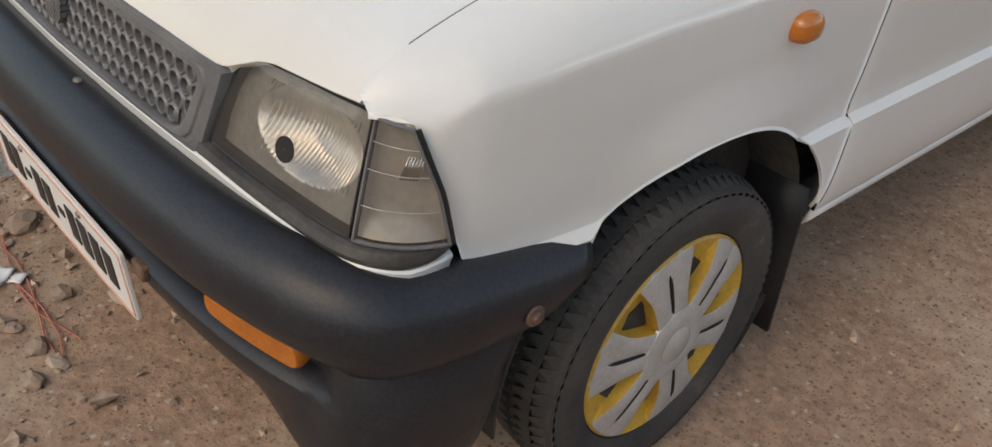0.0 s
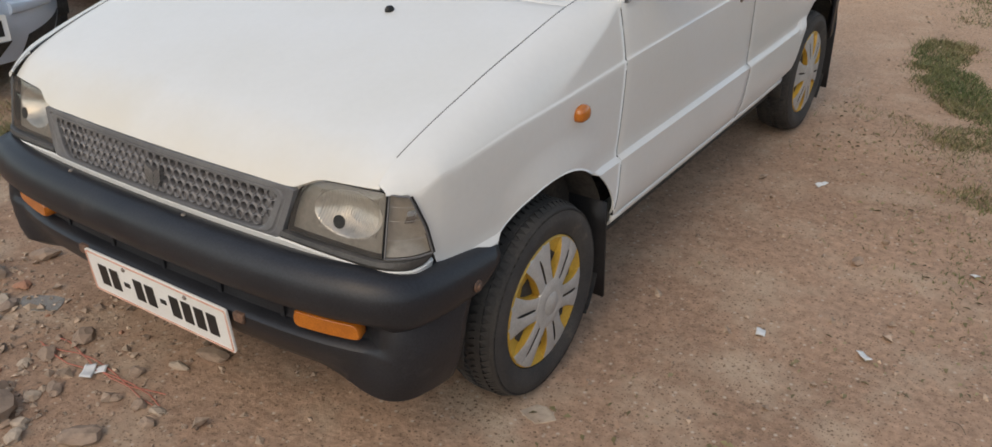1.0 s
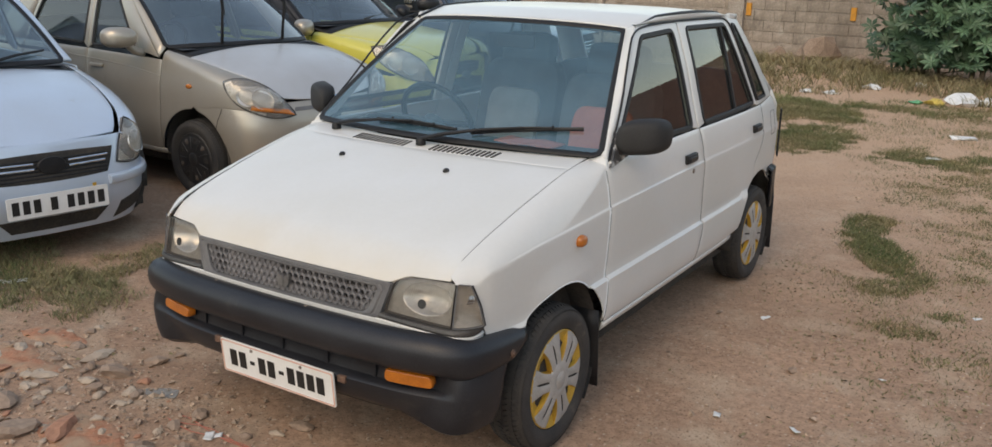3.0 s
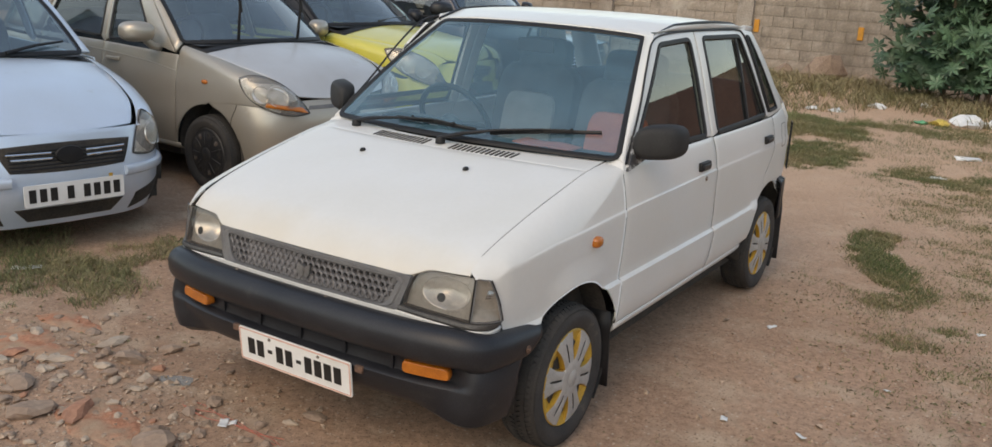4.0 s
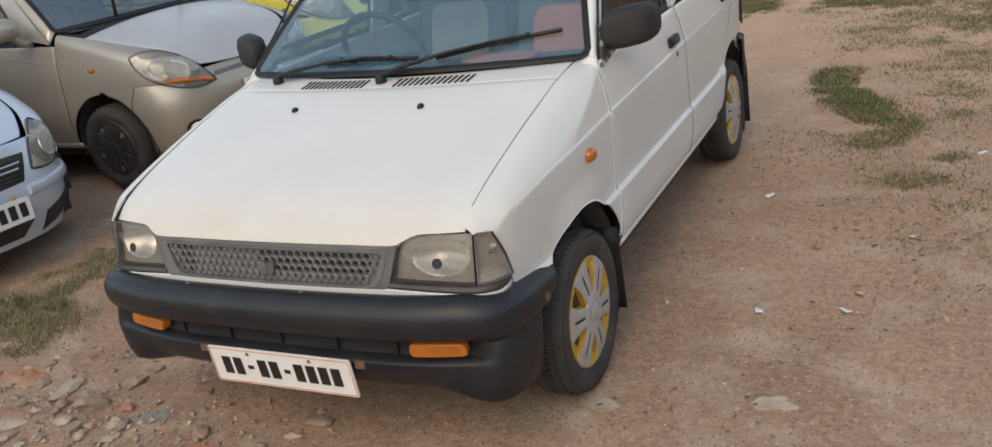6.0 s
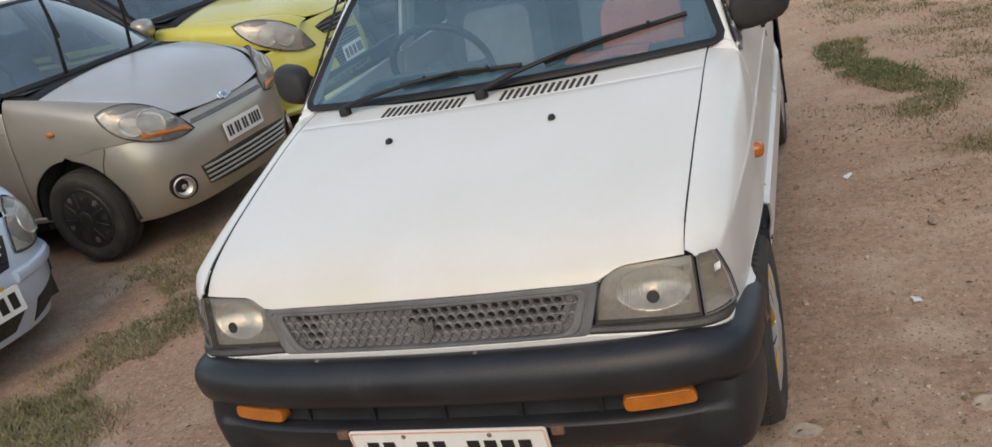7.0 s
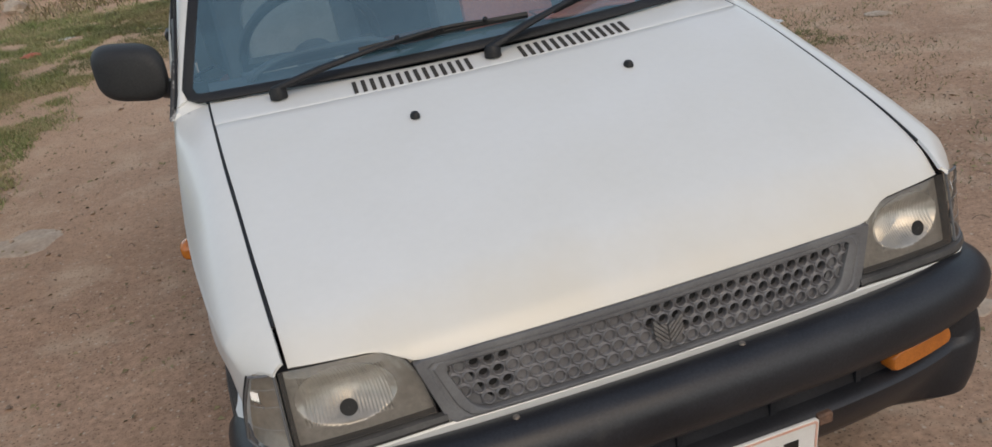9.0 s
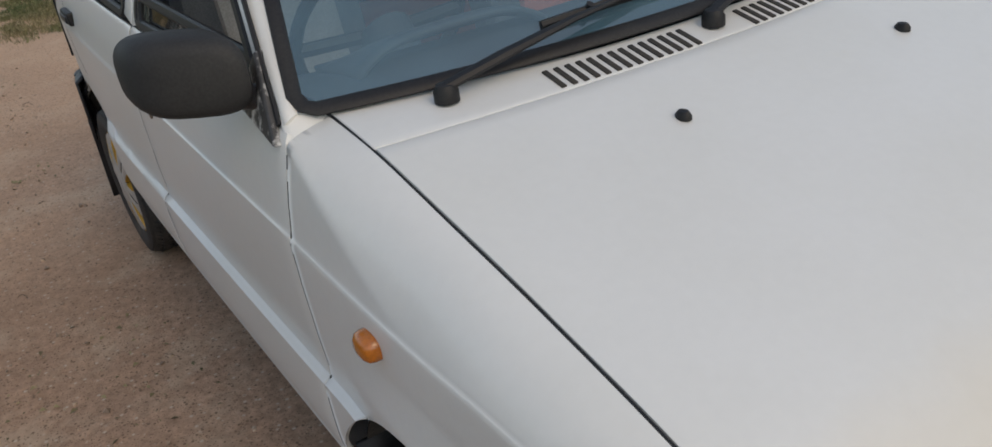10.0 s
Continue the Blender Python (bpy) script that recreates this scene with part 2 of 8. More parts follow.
def join(*geos):
    v, f, m, n = [], [], [], 0
    for g in geos:
        v += [tuple(p) for p in g[0]]
        f += [tuple(i + n for i in q) for q in g[1]]
        m += list(g[2]) if len(g) > 2 else [0] * len(g[1])
        n = len(v)
    return v, f, m


def slot(geo, k):
    return geo[0], geo[1], [k] * len(geo[1])


def moved(geo, m):
    return ([tuple(m @ Vector(p)) for p in geo[0]], *geo[1:])


def mirrored(geo):
    return ([(-p[0], p[1], p[2]) for p in geo[0]], [tuple(q[::-1]) for q in geo[1]], *geo[2:])


def box(x0, x1, y0, y1, z0, z1):
    v = [(x, y, z) for x in (x0, x1) for y in (y0, y1) for z in (z0, z1)]
    return v, [(0, 1, 3, 2), (4, 6, 7, 5), (0, 4, 5, 1), (2, 3, 7, 6), (0, 2, 6, 4), (1, 5, 7, 3)]


def lathe(profile, n=48, axis="x"):
    """Turns (radius, along) points about an axis through the origin."""
    v, k = [], len(profile)
    for i in range(n):
        c, s = math.cos(2 * math.pi * i / n), math.sin(2 * math.pi * i / n)
        for r, a in profile:
            v.append((a, r * c, r * s) if axis == "x" else (r * c, a, r * s) if axis == "y" else (r * c, r * s, a))
    f = [(i * k + j, ((i + 1) % n) * k + j, ((i + 1) % n) * k + j + 1, i * k + j + 1) for i in range(n) for j in range(k - 1)]
    if axis != "y":
        f = [q[::-1] for q in f]
    return v, f


def tube(path, radius, n=8, closed=False, flat=1.0):
    """A rod along a path; radius may be a list; flat squashes it along its own up."""
    p = np.array(path, float)
    k = len(p)
    tan = (np.roll(p, -1, 0) - np.roll(p, 1, 0)) if closed else np.gradient(p, axis=0)
    v = []
    up = np.array([0.02, 0.03, 1.0])
    for i in range(k):
        t = tan[i] / (np.linalg.norm(tan[i]) + 1e-9)
        s = np.cross(t, up if abs(t @ up) < 0.98 else (1, 0, 0))
        s /= np.linalg.norm(s)
        w = np.cross(s, t)
        r = radius[i] if isinstance(radius, (list, tuple, np.ndarray)) else radius
        for j in range(n):
            a = 2 * math.pi * j / n
            v.append(tuple(p[i] + r * (math.cos(a) * s + flat * math.sin(a) * w)))
    f = [(i % k * n + j, i % k * n + (j + 1) % n, (i + 1) % k * n + (j + 1) % n, (i + 1) % k * n + j) for i in range(k if closed else k - 1) for j in range(n)]
    if not closed:
        f += [tuple(range(n))[::-1], tuple((k - 1) * n + j for j in range(n))]
    return v, f


def band(path, normals, width, height, closed=True):
    """A flat strip with a domed back, laid along a path on a surface: across is in the surface."""
    p, nn = np.array(path, float), np.array(normals, float)
    k = len(p)
    tan = (np.roll(p, -1, 0) - np.roll(p, 1, 0)) if closed else np.gradient(p, axis=0)
    sec = [(-0.5, -0.3), (-0.5, 0.5), (-0.3, 1.0), (0.3, 1.0), (0.5, 0.5), (0.5, -0.3)]
    v = []
    for i in range(k):
        t = tan[i] / (np.linalg.norm(tan[i]) + 1e-9)
        up = nn[i] / np.linalg.norm(nn[i])
        s = np.cross(t, up)
        s /= np.linalg.norm(s) + 1e-9
        v += [tuple(p[i] + a * width * s + b * height * up) for a, b in sec]
    m = len(sec)
    f = [(i % k * m + j, i % k * m + (j + 1) % m, (i + 1) % k * m + (j + 1) % m, (i + 1) % k * m + j) for i in range(k if closed else k - 1) for j in range(m)]
    if not closed:
        f += [tuple(range(m))[::-1], tuple((k - 1) * m + j for j in range(m))]
    bm = bmesh.new()
    vs = [bm.verts.new(q) for q in v]
    for q in f:
        bm.faces.new([vs[i] for i in q])
    bmesh.ops.recalc_face_normals(bm, faces=bm.faces)
    return bm


def solid_bm(geo):
    bm = bmesh.new()
    vs = [bm.verts.new(q) for q in geo[0]]
    for q in geo[1]:
        bm.faces.new([vs[i] for i in q])
    bmesh.ops.recalc_face_normals(bm, faces=bm.faces)
    return bm


def prism(outline, z0, z1):
    """A closed 2D outline (x, y) raised from z0 to z1."""
    n = len(outline)
    v = [(x, y, z0) for x, y in outline] + [(x, y, z1) for x, y in outline]
    return v, [tuple(range(n))[::-1], tuple(range(n, 2 * n))] + [(i, (i + 1) % n, n + (i + 1) % n, n + i) for i in range(n)]


# ---- a car's shape: side surface, bonnet surface, nose ----
def climb(y, z):
    """How far the upper crease stands above its mean height, here."""
    return np.interp(y, [0.20, 0.24, 0.29, 0.38, 0.50, 0.62, 0.98, 1.92, 2.8], [-0.086, -0.078, -0.064, -0.044, -0.027, -0.020, -0.002, 0.014, 0.016]) * np.exp(-(((np.asarray(z) - 0.782) / 0.11) ** 2))


def crease_z(y, w):
    z = w + 0.0 * np.asarray(y)
    for _ in range(8):
        z = w + climb(y, z)
    return z


class Shape:
    def __init__(s, width, profile, top, crown, shut):
        s.hw, s.tp, s.crown, s.shut = curve(width), curve(top), crown, curve(shut)
        soft, pz, px = curve(profile), [p[0] for p in profile], [p[1] for p in profile]
        # crisp creases over the doors, soft above and below
        s.pr = lambda z: np.where((np.asarray(z) > 0.485) & (np.asarray(z) < 0.80), np.interp(z, pz, px), soft(z))

    def side(s, y, z):
        # the upper crease climbs towards the rear
        return s.hw(y) + s.pr(np.asarray(z) - climb(y, z))

    def on_side(s, yz, sx=1, lift=0.0):
        yz = np.asarray(yz, float)
        return np.stack([sx * (s.side(yz[..., 0], yz[..., 1]) + lift), yz[..., 0], yz[..., 1]], -1)

    def lid(s, x, y):
        return s.tp(y) - s.crown * np.clip(0.25 + np.asarray(y) / 0.6, 0.25, 1.0) * (x / 0.62) ** 2

    def fender(s, ys, zlo, sx, nv=26, roll=0.06, rear=None, ramp=(0.80, 0.958), off=0.0, creases=None, fill=1.0):
        """From the bonnet's shut line over the shoulder down to zlo(y)."""
        P = []
        for y in ys:
            x0 = float(s.shut(y)) + off
            zt = float(s.lid(x0, y))
            z2 = zt - (roll(y) if callable(roll) else roll)
            if creases:
                g = min(1.0, max(0.0, (y - 0.20) / 0.10))
                z2 = min(zt - 0.010, max(z2, creases(y)[0] + 0.003))
                z2 += (1 - g * g * (3 - 2 * g)) * (min(z2, zt - 0.06) - z2)
            x2, xc = float(s.side(y, z2)), float(s.side(y, zt - 0.012))
            t = np.linspace(0, 1, 14)[:, None]
            if fill < 1:  # a rounded shoulder over a leaning upper side
                a1, a2 = np.array([x0 + fill * (x2 - x0), zt - 0.008]), np.array([x2 - 0.16 * (x2 - x0), z2 + 0.45 * (zt - z2)])
                top = (1 - t) ** 3 * np.array([x0, zt]) + 3 * t * (1 - t) ** 2 * a1 + 3 * t * t * (1 - t) * a2 + t ** 3 * np.array([x2, z2])
            else:
                top = (1 - t) ** 2 * np.array([x0, zt]) + 2 * t * (1 - t) * np.array([xc, zt - 0.008]) + t * t * np.array([x2, z2])
            zz = np.unique(np.r_[np.linspace(z2, 0.2, 60)[1:], [q for q in (0.512, 0.522, 0.779, 0.785) if q < z2], np.linspace(0.74, 0.79, 30)[np.linspace(0.74, 0.79, 30) < z2]])[::-1]
            sec = np.r_[top, np.stack([s.side(y, zz), zz], 1)]
            k = int(np.argmax(sec[:, 1] <= zlo(y)))
            k = max(k, 2)
            a = (sec[k - 1, 1] - zlo(y)) / (sec[k - 1, 1] - sec[k, 1] + 1e-9)
            sec = np.r_[sec[:k], [sec[k - 1] + min(max(a, 0), 1) * (sec[k] - sec[k - 1])]]
            if creases:
                sec = by_crease(sec, creases(y), zlo(y))
            else:
                sec = even(sec, nv)
            k = min(1.0, max(0.0, (y - ramp[0]) / (ramp[1] - ramp[0]))) if rear else 0.0
            P.append([(sx * q[0], y + (k * k * (float(rear(q[1])) - ramp[1]) if rear else 0.0), q[1]) for q in sec])
        return np.array(P)


def by_crease(sec, zs, low):
    """Divides a section into runs between its creases, so that rows follow them."""
    zz = [max(q, low) for q in zs] + [low]
    d = np.r_[0, np.cumsum(np.linalg.norm(np.diff(sec, axis=0), axis=1))]
    at = [0.0] + [float(np.interp(-q, -sec[:, 1], d)) for q in zz]
    at[-1] = d[-1]
    out = []
    for a, b, n in zip(at[:-1], at[1:], (34, 2, 30, 2, 18)):
        t = a + (b - a) * np.arange(n) / n
        out += [[np.interp(q, d, sec[:, 0]), np.interp(q, d, sec[:, 1])] for q in t]
    return np.array(out + [sec[-1].tolist()])


def arch(cy, cz, r, a0, a1, n=16):
    """Points of a wheel arch in (y, z), from angle a0 to a1 in degrees (0 = rearwards, 90 = up)."""
    a = np.radians(np.linspace(a0, a1, n))
    return np.stack([cy + r * np.cos(a), cz + r * np.sin(a)], 1)


W = Shape(
    width=[(0.10, 0.60), (0.2, 0.657), (0.25, 0.680), (0.3, 0.692), (0.45, 0.708), (0.7, 0.722), (1.2, 0.727), (2.2, 0.727), (2.7, 0.718), (3.0, 0.700), (3.25, 0.665)],
    profile=[(0.20, -0.07), (0.30, -0.035), (0.345, -0.012), (0.40, 0.0), (0.485, 0.003), (0.512, 0.003), (0.522, -0.011), (0.54, -0.012), (0.60, -0.007), (0.70, -0.002), (0.765, -0.0005), (0.781, -0.0010),
             (0.785, -0.0046), (0.80, -0.0070), (0.86, -0.016), (0.92, -0.032), (0.945, -0.045), (1.05, -0.075), (1.20, -0.118), (1.35, -0.170), (1.40, -0.20)],
    top=[(0.10, 0.655), (0.128, 0.682), (0.145, 0.704), (0.175, 0.728), (0.23, 0.764), (0.35, 0.810), (0.5, 0.855), (0.667, 0.897), (0.8, 0.927), (0.9, 0.944), (1.05, 0.962)],
    crown=0.015,
    shut=[(0.12, 0.601), (0.2, 0.603), (0.35, 0.608), (0.5, 0.611), (0.67, 0.615), (0.85, 0.616), (1.05, 0.616)],
)
NOSE = spline([(0, 0.108), (0.2, 0.112), (0.4, 0.122), (0.54, 0.137), (0.619, 0.154), (0.662, 0.187), (0.684, 0.236), (0.695, 0.298)], 60)
NOSE_S = np.r_[0, np.cumsum(np.linalg.norm(np.diff(NOSE, axis=0), axis=1))]


def nose(s, z, lift=0.0):
    """A point of the front face: s metres round from the middle, at height z; lift moves it forwards."""
    a = abs(s)
    x, y = np.interp(a, NOSE_S, NOSE[:, 0]), np.interp(a, NOSE_S, NOSE[:, 1])
    dx, dy = np.interp(a + 0.01, NOSE_S, NOSE[:, 0]) - np.interp(a - 0.01, NOSE_S, NOSE[:, 0]), np.interp(a + 0.01, NOSE_S, NOSE[:, 1]) - np.interp(a - 0.01, NOSE_S, NOSE[:, 1])
    ln = math.hypot(dx, dy) + 1e-9
    x, y = x + lift * dy / ln, y - lift * dx / ln + 0.16 * (z - 0.56)
    return (math.copysign(x, s) if s else 0.0, y, z)


def on_nose(sz, lift=0.0, sx=1):
    sz = np.asarray(sz, float)
    return np.array([[nose(sx * q[0], q[1], lift) for q in row] for row in sz])


def build_wheel(name, at, sx, cover, owner, tyre_label="", radius=0.255, width=0.145, rim=0.160):
    """Tyre with tread blocks, and a wheel cover, as one part with pieces under it."""
    w, r = width / 2, radius
    k = rim
    prof = [(k - 0.004, -w * 0.62), (k + 0.004, -w * 0.86), (k + (r - k) * 0.45, -w * 1.02), (r - 0.034, -w * 0.99), (r - 0.0145, -w * 0.90), (r - 0.008, -w * 0.6), (r - 0.008, 0),
            (r - 0.008, w * 0.6), (r - 0.0145, w * 0.90), (r - 0.034, w * 0.99), (k + (r - k) * 0.45, w * 1.02), (k + 0.012, w * 0.90), (k + 0.004, w * 0.86), (k - 0.004, w * 0.62)]
    geo = lathe(prof, 64)
    # tread: rows of blocks round the crown
    geos = []
    rows = ((-0.72, 0.42, 0.0, 76), (-0.285, 0.43, 0.3, 76), (0.285, 0.43, 0.6, 76), (0.72, 0.42, 0.25, 76))
    for cx, ww, ph, n in rows:
        for i in range(n):
            a = 2 * math.pi * (i + ph) / n
            h = math.pi / n * 0.86
            v = []
            for da, skew in ((-h, -0.02), (h, 0.02)):
                for x in (cx - ww / 2, cx + ww / 2):
                    out = r - 0.001 - (0.0155 if abs(x) > 0.86 else 0.0025 * abs(x) / 0.6)
                    for rr in (r - 0.03, out):
                        aa = a + da + skew * (1 if cx > 0 else -1) * (x - cx) * 6
                        v.append((x * w, rr * math.cos(aa), rr * math.sin(aa)))
            geos.append((v, [(0, 1, 3, 2), (4, 6, 7, 5), (0, 4, 5, 1), (2, 3, 7, 6), (1, 5, 7, 3)]))
    m = Matrix.Translation(at) @ (Matrix.Identity(4) if sx > 0 else Matrix.Rotation(math.pi, 4, "Z"))
    wheel = part(name, moved(geo, m), TYRE, owner, tyre_label)
    tagged(part("tread", moved(join(*geos), m), TREAD, wheel), kind="stuff")
    cover(wheel, m @ Matrix.Translation((w * 0.84, 0, 0)))
    return wheel


def spoked_cover(wheel, m):
    """Silver cover of six twin spokes over a recessed yellow dish; dark patches paint the shade of its openings."""
    R = 0.170
    dish = [(R - 0.012, -0.03), (R - 0.001, -0.010), (R + 0.001, -0.001), (R - 0.003, 0.003), (R - 0.010, 0.001), (0.138, -0.007), (0.10, -0.011), (0.055, -0.011), (0.0005, -0.010)]
    part("wheel_dish", moved(lathe(dish, 60), m), YELLOW_CAP, wheel, "yellow painted wheel dish")
    low = lambda rr: float(np.interp(rr, [0.055, 0.10, 0.138, 0.160], [-0.011, -0.011, -0.007, 0.001]))
    at_r = (0.050, 0.062, 0.068, 0.085, 0.105, 0.125, 0.136, 0.146, 0.158, 0.1665, 0.1705)
    outer = np.interp(at_r, [0.05, 0.062, 0.075, 0.095, 0.12, 0.146, 0.17], [0.523, 0.515, 0.43, 0.345, 0.315, 0.325, 0.335])
    inner = np.interp(at_r, [0.05, 0.062, 0.068, 0.10, 0.130, 0.140, 0.146, 0.17], [0.0, 0.0, 0.045, 0.040, 0.032, 0.022, 0.0, 0.0])
    high = np.interp(at_r, [0.05, 0.085, 0.125, 0.150, 0.1665, 0.1705], [0.0130, 0.0125, 0.0100, 0.0068, 0.0035, -0.002])
    for i in range(6):
        a0 = math.radians(48 + 60 * i)
        # dark patch on the closed dish between two twin spokes, painted as an opening's shade
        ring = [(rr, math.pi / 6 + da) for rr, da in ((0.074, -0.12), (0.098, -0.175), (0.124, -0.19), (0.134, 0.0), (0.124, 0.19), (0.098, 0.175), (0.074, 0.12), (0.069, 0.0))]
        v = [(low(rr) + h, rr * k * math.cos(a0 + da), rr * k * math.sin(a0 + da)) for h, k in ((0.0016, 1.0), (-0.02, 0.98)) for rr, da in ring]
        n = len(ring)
        part("wheel_opening_patch", moved(solid_bm_geo((v, [tuple(range(n)), tuple(range(n, 2 * n))] + [(j, (j + 1) % n, n + (j + 1) % n, n + j) for j in range(n)])), m), DARK, wheel)
        for sgn in (-1, 1):
            # one finger of the twin spoke, slightly domed; outer side yellow, inner side darkened as slot shade
            P = []
            for rr, ai, ao, hgt in zip(at_r, inner, outer, high):
                row = []
                for q, dz in ((0.0, -0.010), (0.0, -0.001), (0.10, 0.0), (0.5, 0.0009), (0.90, 0.0), (1.0, -0.0012), (1.0, -0.0013), (1.06, low(rr) - hgt - 0.001)):
                    aa = a0 + sgn * (ai + q * (ao - ai))
                    row.append((hgt + dz, rr * math.cos(aa), rr * math.sin(aa)))
                P.append(row)
            gv_, gf_ = grid_geo(P, (1, 0, 0))
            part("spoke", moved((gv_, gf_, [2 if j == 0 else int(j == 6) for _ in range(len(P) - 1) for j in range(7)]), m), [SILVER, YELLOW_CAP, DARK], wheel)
        # dark filler between the fingers, standing in for the slot's shade
        v = [(h + 0.006 * (rr < 0.1), rr * math.cos(a0 + da), rr * math.sin(a0 + da)) for h in (0.0025, -0.015) for rr, da in ((0.060, -0.06), (0.146, -0.05), (0.146, 0.05), (0.060, 0.06))]
        part("slot", moved((v, [(3, 2, 1, 0), (0, 1, 5, 4), (1, 2, 6, 5), (2, 3, 7, 6), (3, 0, 4, 7)]), m), DARK, wheel)
    part("hub_cap", moved(lathe([(0.066, 0.008), (0.064, 0.0136), (0.056, 0.0160), (0.034, 0.0185), (0.031, 0.0175), (0.029, 0.0190), (0.0005, 0.0200)], 40), m), SILVER, wheel, "silver hub cap")


def solid_bm_geo(geo):
    bm = solid_bm(geo)
    bm.verts.index_update()
    g = ([tuple(v.co) for v in bm.verts], [tuple(v.index for v in f.verts) for f in bm.faces])
    bm.free()
    return g


def number_plate(owner, m, w, h, groups, rim=True, label="white number plate with black characters"):
    """Plate in its own plane (x across, z up, facing -y), with bars for its characters."""
    def rounded(w, h, r, n=5):
        return [(sx * (w / 2 - r) + r * math.cos(a), sz * (h / 2 - r) + r * math.sin(a)) for sx, sz, a0 in ((1, 1, 0), (-1, 1, 90), (-1, -1, 180), (1, -1, 270)) for a in np.radians(np.linspace(a0, a0 + 90, n))]

    def slab(o, y0, y1):
        n = len(o)
        v = [(x, y0, z) for x, z in o] + [(x, y1, z) for x, z in o]
        return solid_bm_geo((v, [tuple(range(n)), tuple(range(n, 2 * n))] + [(i, (i + 1) % n, n + (i + 1) % n, n + i) for i in range(n)]))

    pl = part("number_plate", moved(slab(rounded(w, h, 0.008), -0.003, 0.003), m), PLATE, owner, label, bevel=0.0008)
    if rim:
        o, i = rounded(w - 0.006, h - 0.006, 0.007), rounded(w - 0.014, h - 0.014, 0.005)
        n = len(o)
        v = [(x, -0.0045, z) for x, z in o] + [(x, -0.0045, z) for x, z in i]
        v += [(x, -0.002, z) for x, z in o] + [(x, -0.002, z) for x, z in i]
        f = []
        for k in range(n):
            q = (k + 1) % n
            f += [(k, q, n + q, n + k), (2 * n + k, 2 * n + q, q, k), (n + k, n + q, 3 * n + q, 3 * n + k)]
        part("plate_border", moved(solid_bm_geo((v, f)), m), PLATE_RIM, pl, "thin faded orange border line")
    for x, bw, bh in groups:
        part("bar", moved(box(x - bw / 2, x + bw / 2, -0.0048, -0.002, -bh / 2, bh / 2), m), INK, pl)
    return pl


# ---- the white hatchback ----
car = thing("white_hatchback", "small white five-door hatchback with black bumpers, on bare dirt", "car")
ARF, ARR = (0.650, 0.268, 0.322), (2.812, 0.268, 0.325)


def zlo_f(y):
    if y < 0.262:
        return float(np.interp(y, [0.180, 0.203, 0.256, 0.262], [0.706, 0.704, 0.552, 0.548]))
    d = ARF[2] ** 2 - (y - ARF[0]) ** 2
    za = ARF[1] + math.sqrt(d) if d > 0 else 0.0
    if y < ARF[0]:
        return max(float(np.interp(y, [0.262, 0.44], [0.53, 0.49])), za)
    return max(0.352, za)


ys = np.unique(np.r_[np.linspace(0.174, 0.27, 16), np.linspace(0.27, 0.958, 44)])
FENDER_END = {}
SHIFT = {1: 0.001, -1: 0.004}  # the bonnet sits a little to one side
for sx in (1, -1):
    FP = W.fender(ys, zlo_f, sx, 120, off=SHIFT[sx], fill=0.58, creases=lambda y: [float(crease_z(y, q)) for q in (0.7851, 0.7809)] + [0.5221, 0.5119], roll=lambda y: float(np.interp(y, [0.5, 0.62, 0.75, 0.87, 0.95], [0.20, 0.115, 0.09, 0.055, 0.018])), rear=curve([(0.34, 0.979), (0.52, 0.982), (0.79, 0.979), (0.86, 0.976), (0.90, 0.978), (0.92, 0.982), (0.935, 0.99), (0.96, 1.0)]))
    FENDER_END[sx] = FP[-1]
    # the panel flares out softly round the wheel arch
    away = np.hypot(FP[..., 1] - ARF[0], FP[..., 2] - ARF[1]) - ARF[2]
    FP[..., 0] += sx * 0.013 * np.clip(1 - away / 0.085, 0, 1) ** 1.4 * np.clip((FP[..., 2] - 0.49) / 0.10, 0, 1) * np.clip((0.93 - FP[..., 1]) / 0.08, 0, 1) * np.clip((FP[..., 1] - 0.44) / 0.12, 0, 1)
    part("front_fender", grid_geo(FP, (sx, 0, 0.3)), WHITE, car, solid=0.006, bevel=0.002)

# bonnet and cowl
BN = 0.800
U = np.linspace(-1, 1, 45)


def lid_edge(x):
    """Height of the bonnet's front edge: low over the grille, higher over the lamps."""
    return float(np.interp(abs(x), [0.0, 0.30, 0.395, 0.415, 0.435, 0.455, 0.48, 0.62], [0.679, 0.678, 0.676, 0.679, 0.688, 0.697, 0.702, 0.706]))


def lamp_face(s, z, lift=0.0):
    """The nose where it holds the lamps: their upper part leans back."""
    return nose(s, z, lift - 0.013 * min(1.0, max(0.0, (0.665 - abs(s)) / 0.06)) * min(1.0, max(0.0, (z - 0.57) / 0.125)) ** 1.4)


U_B = np.unique(np.r_[np.linspace(-1, 1, 41), np.linspace(0.66, 0.78, 13), -np.linspace(0.66, 0.78, 13)])
P = []
for f in np.r_[0, 0.004, 0.012, 0.024, 0.04, 0.06, 0.085, np.linspace(0.12, 1, 24)]:
    row = []
    for u in U_B:
        wd = float(W.shut(0.126 + f * (BN - 0.126))) + (SHIFT[1] - 0.0034 if u > 0 else SHIFT[-1] - 0.006)
        x = wd * u
        e = lid_edge(x)
        k = min(1.0, max(0.0, (abs(x) - 0.415) / 0.05))
        sn = x * (1 + 0.012 * abs(u) ** 3)
        yf = (1 - k) * nose(sn, e, 0.004)[1] + k * lamp_face(sn, e, 0.004)[1]
        y = yf + f * (BN + 0.055 * u * u - yf)
        lag = 0.010 * abs(u) ** 2.6
        miss = e - float(W.lid(x, yf - lag))
        row.append((x, y, float(W.lid(x, y - lag * (1 - f))) + miss * math.exp(-(y - yf) / 0.035)))
    P.append(row)
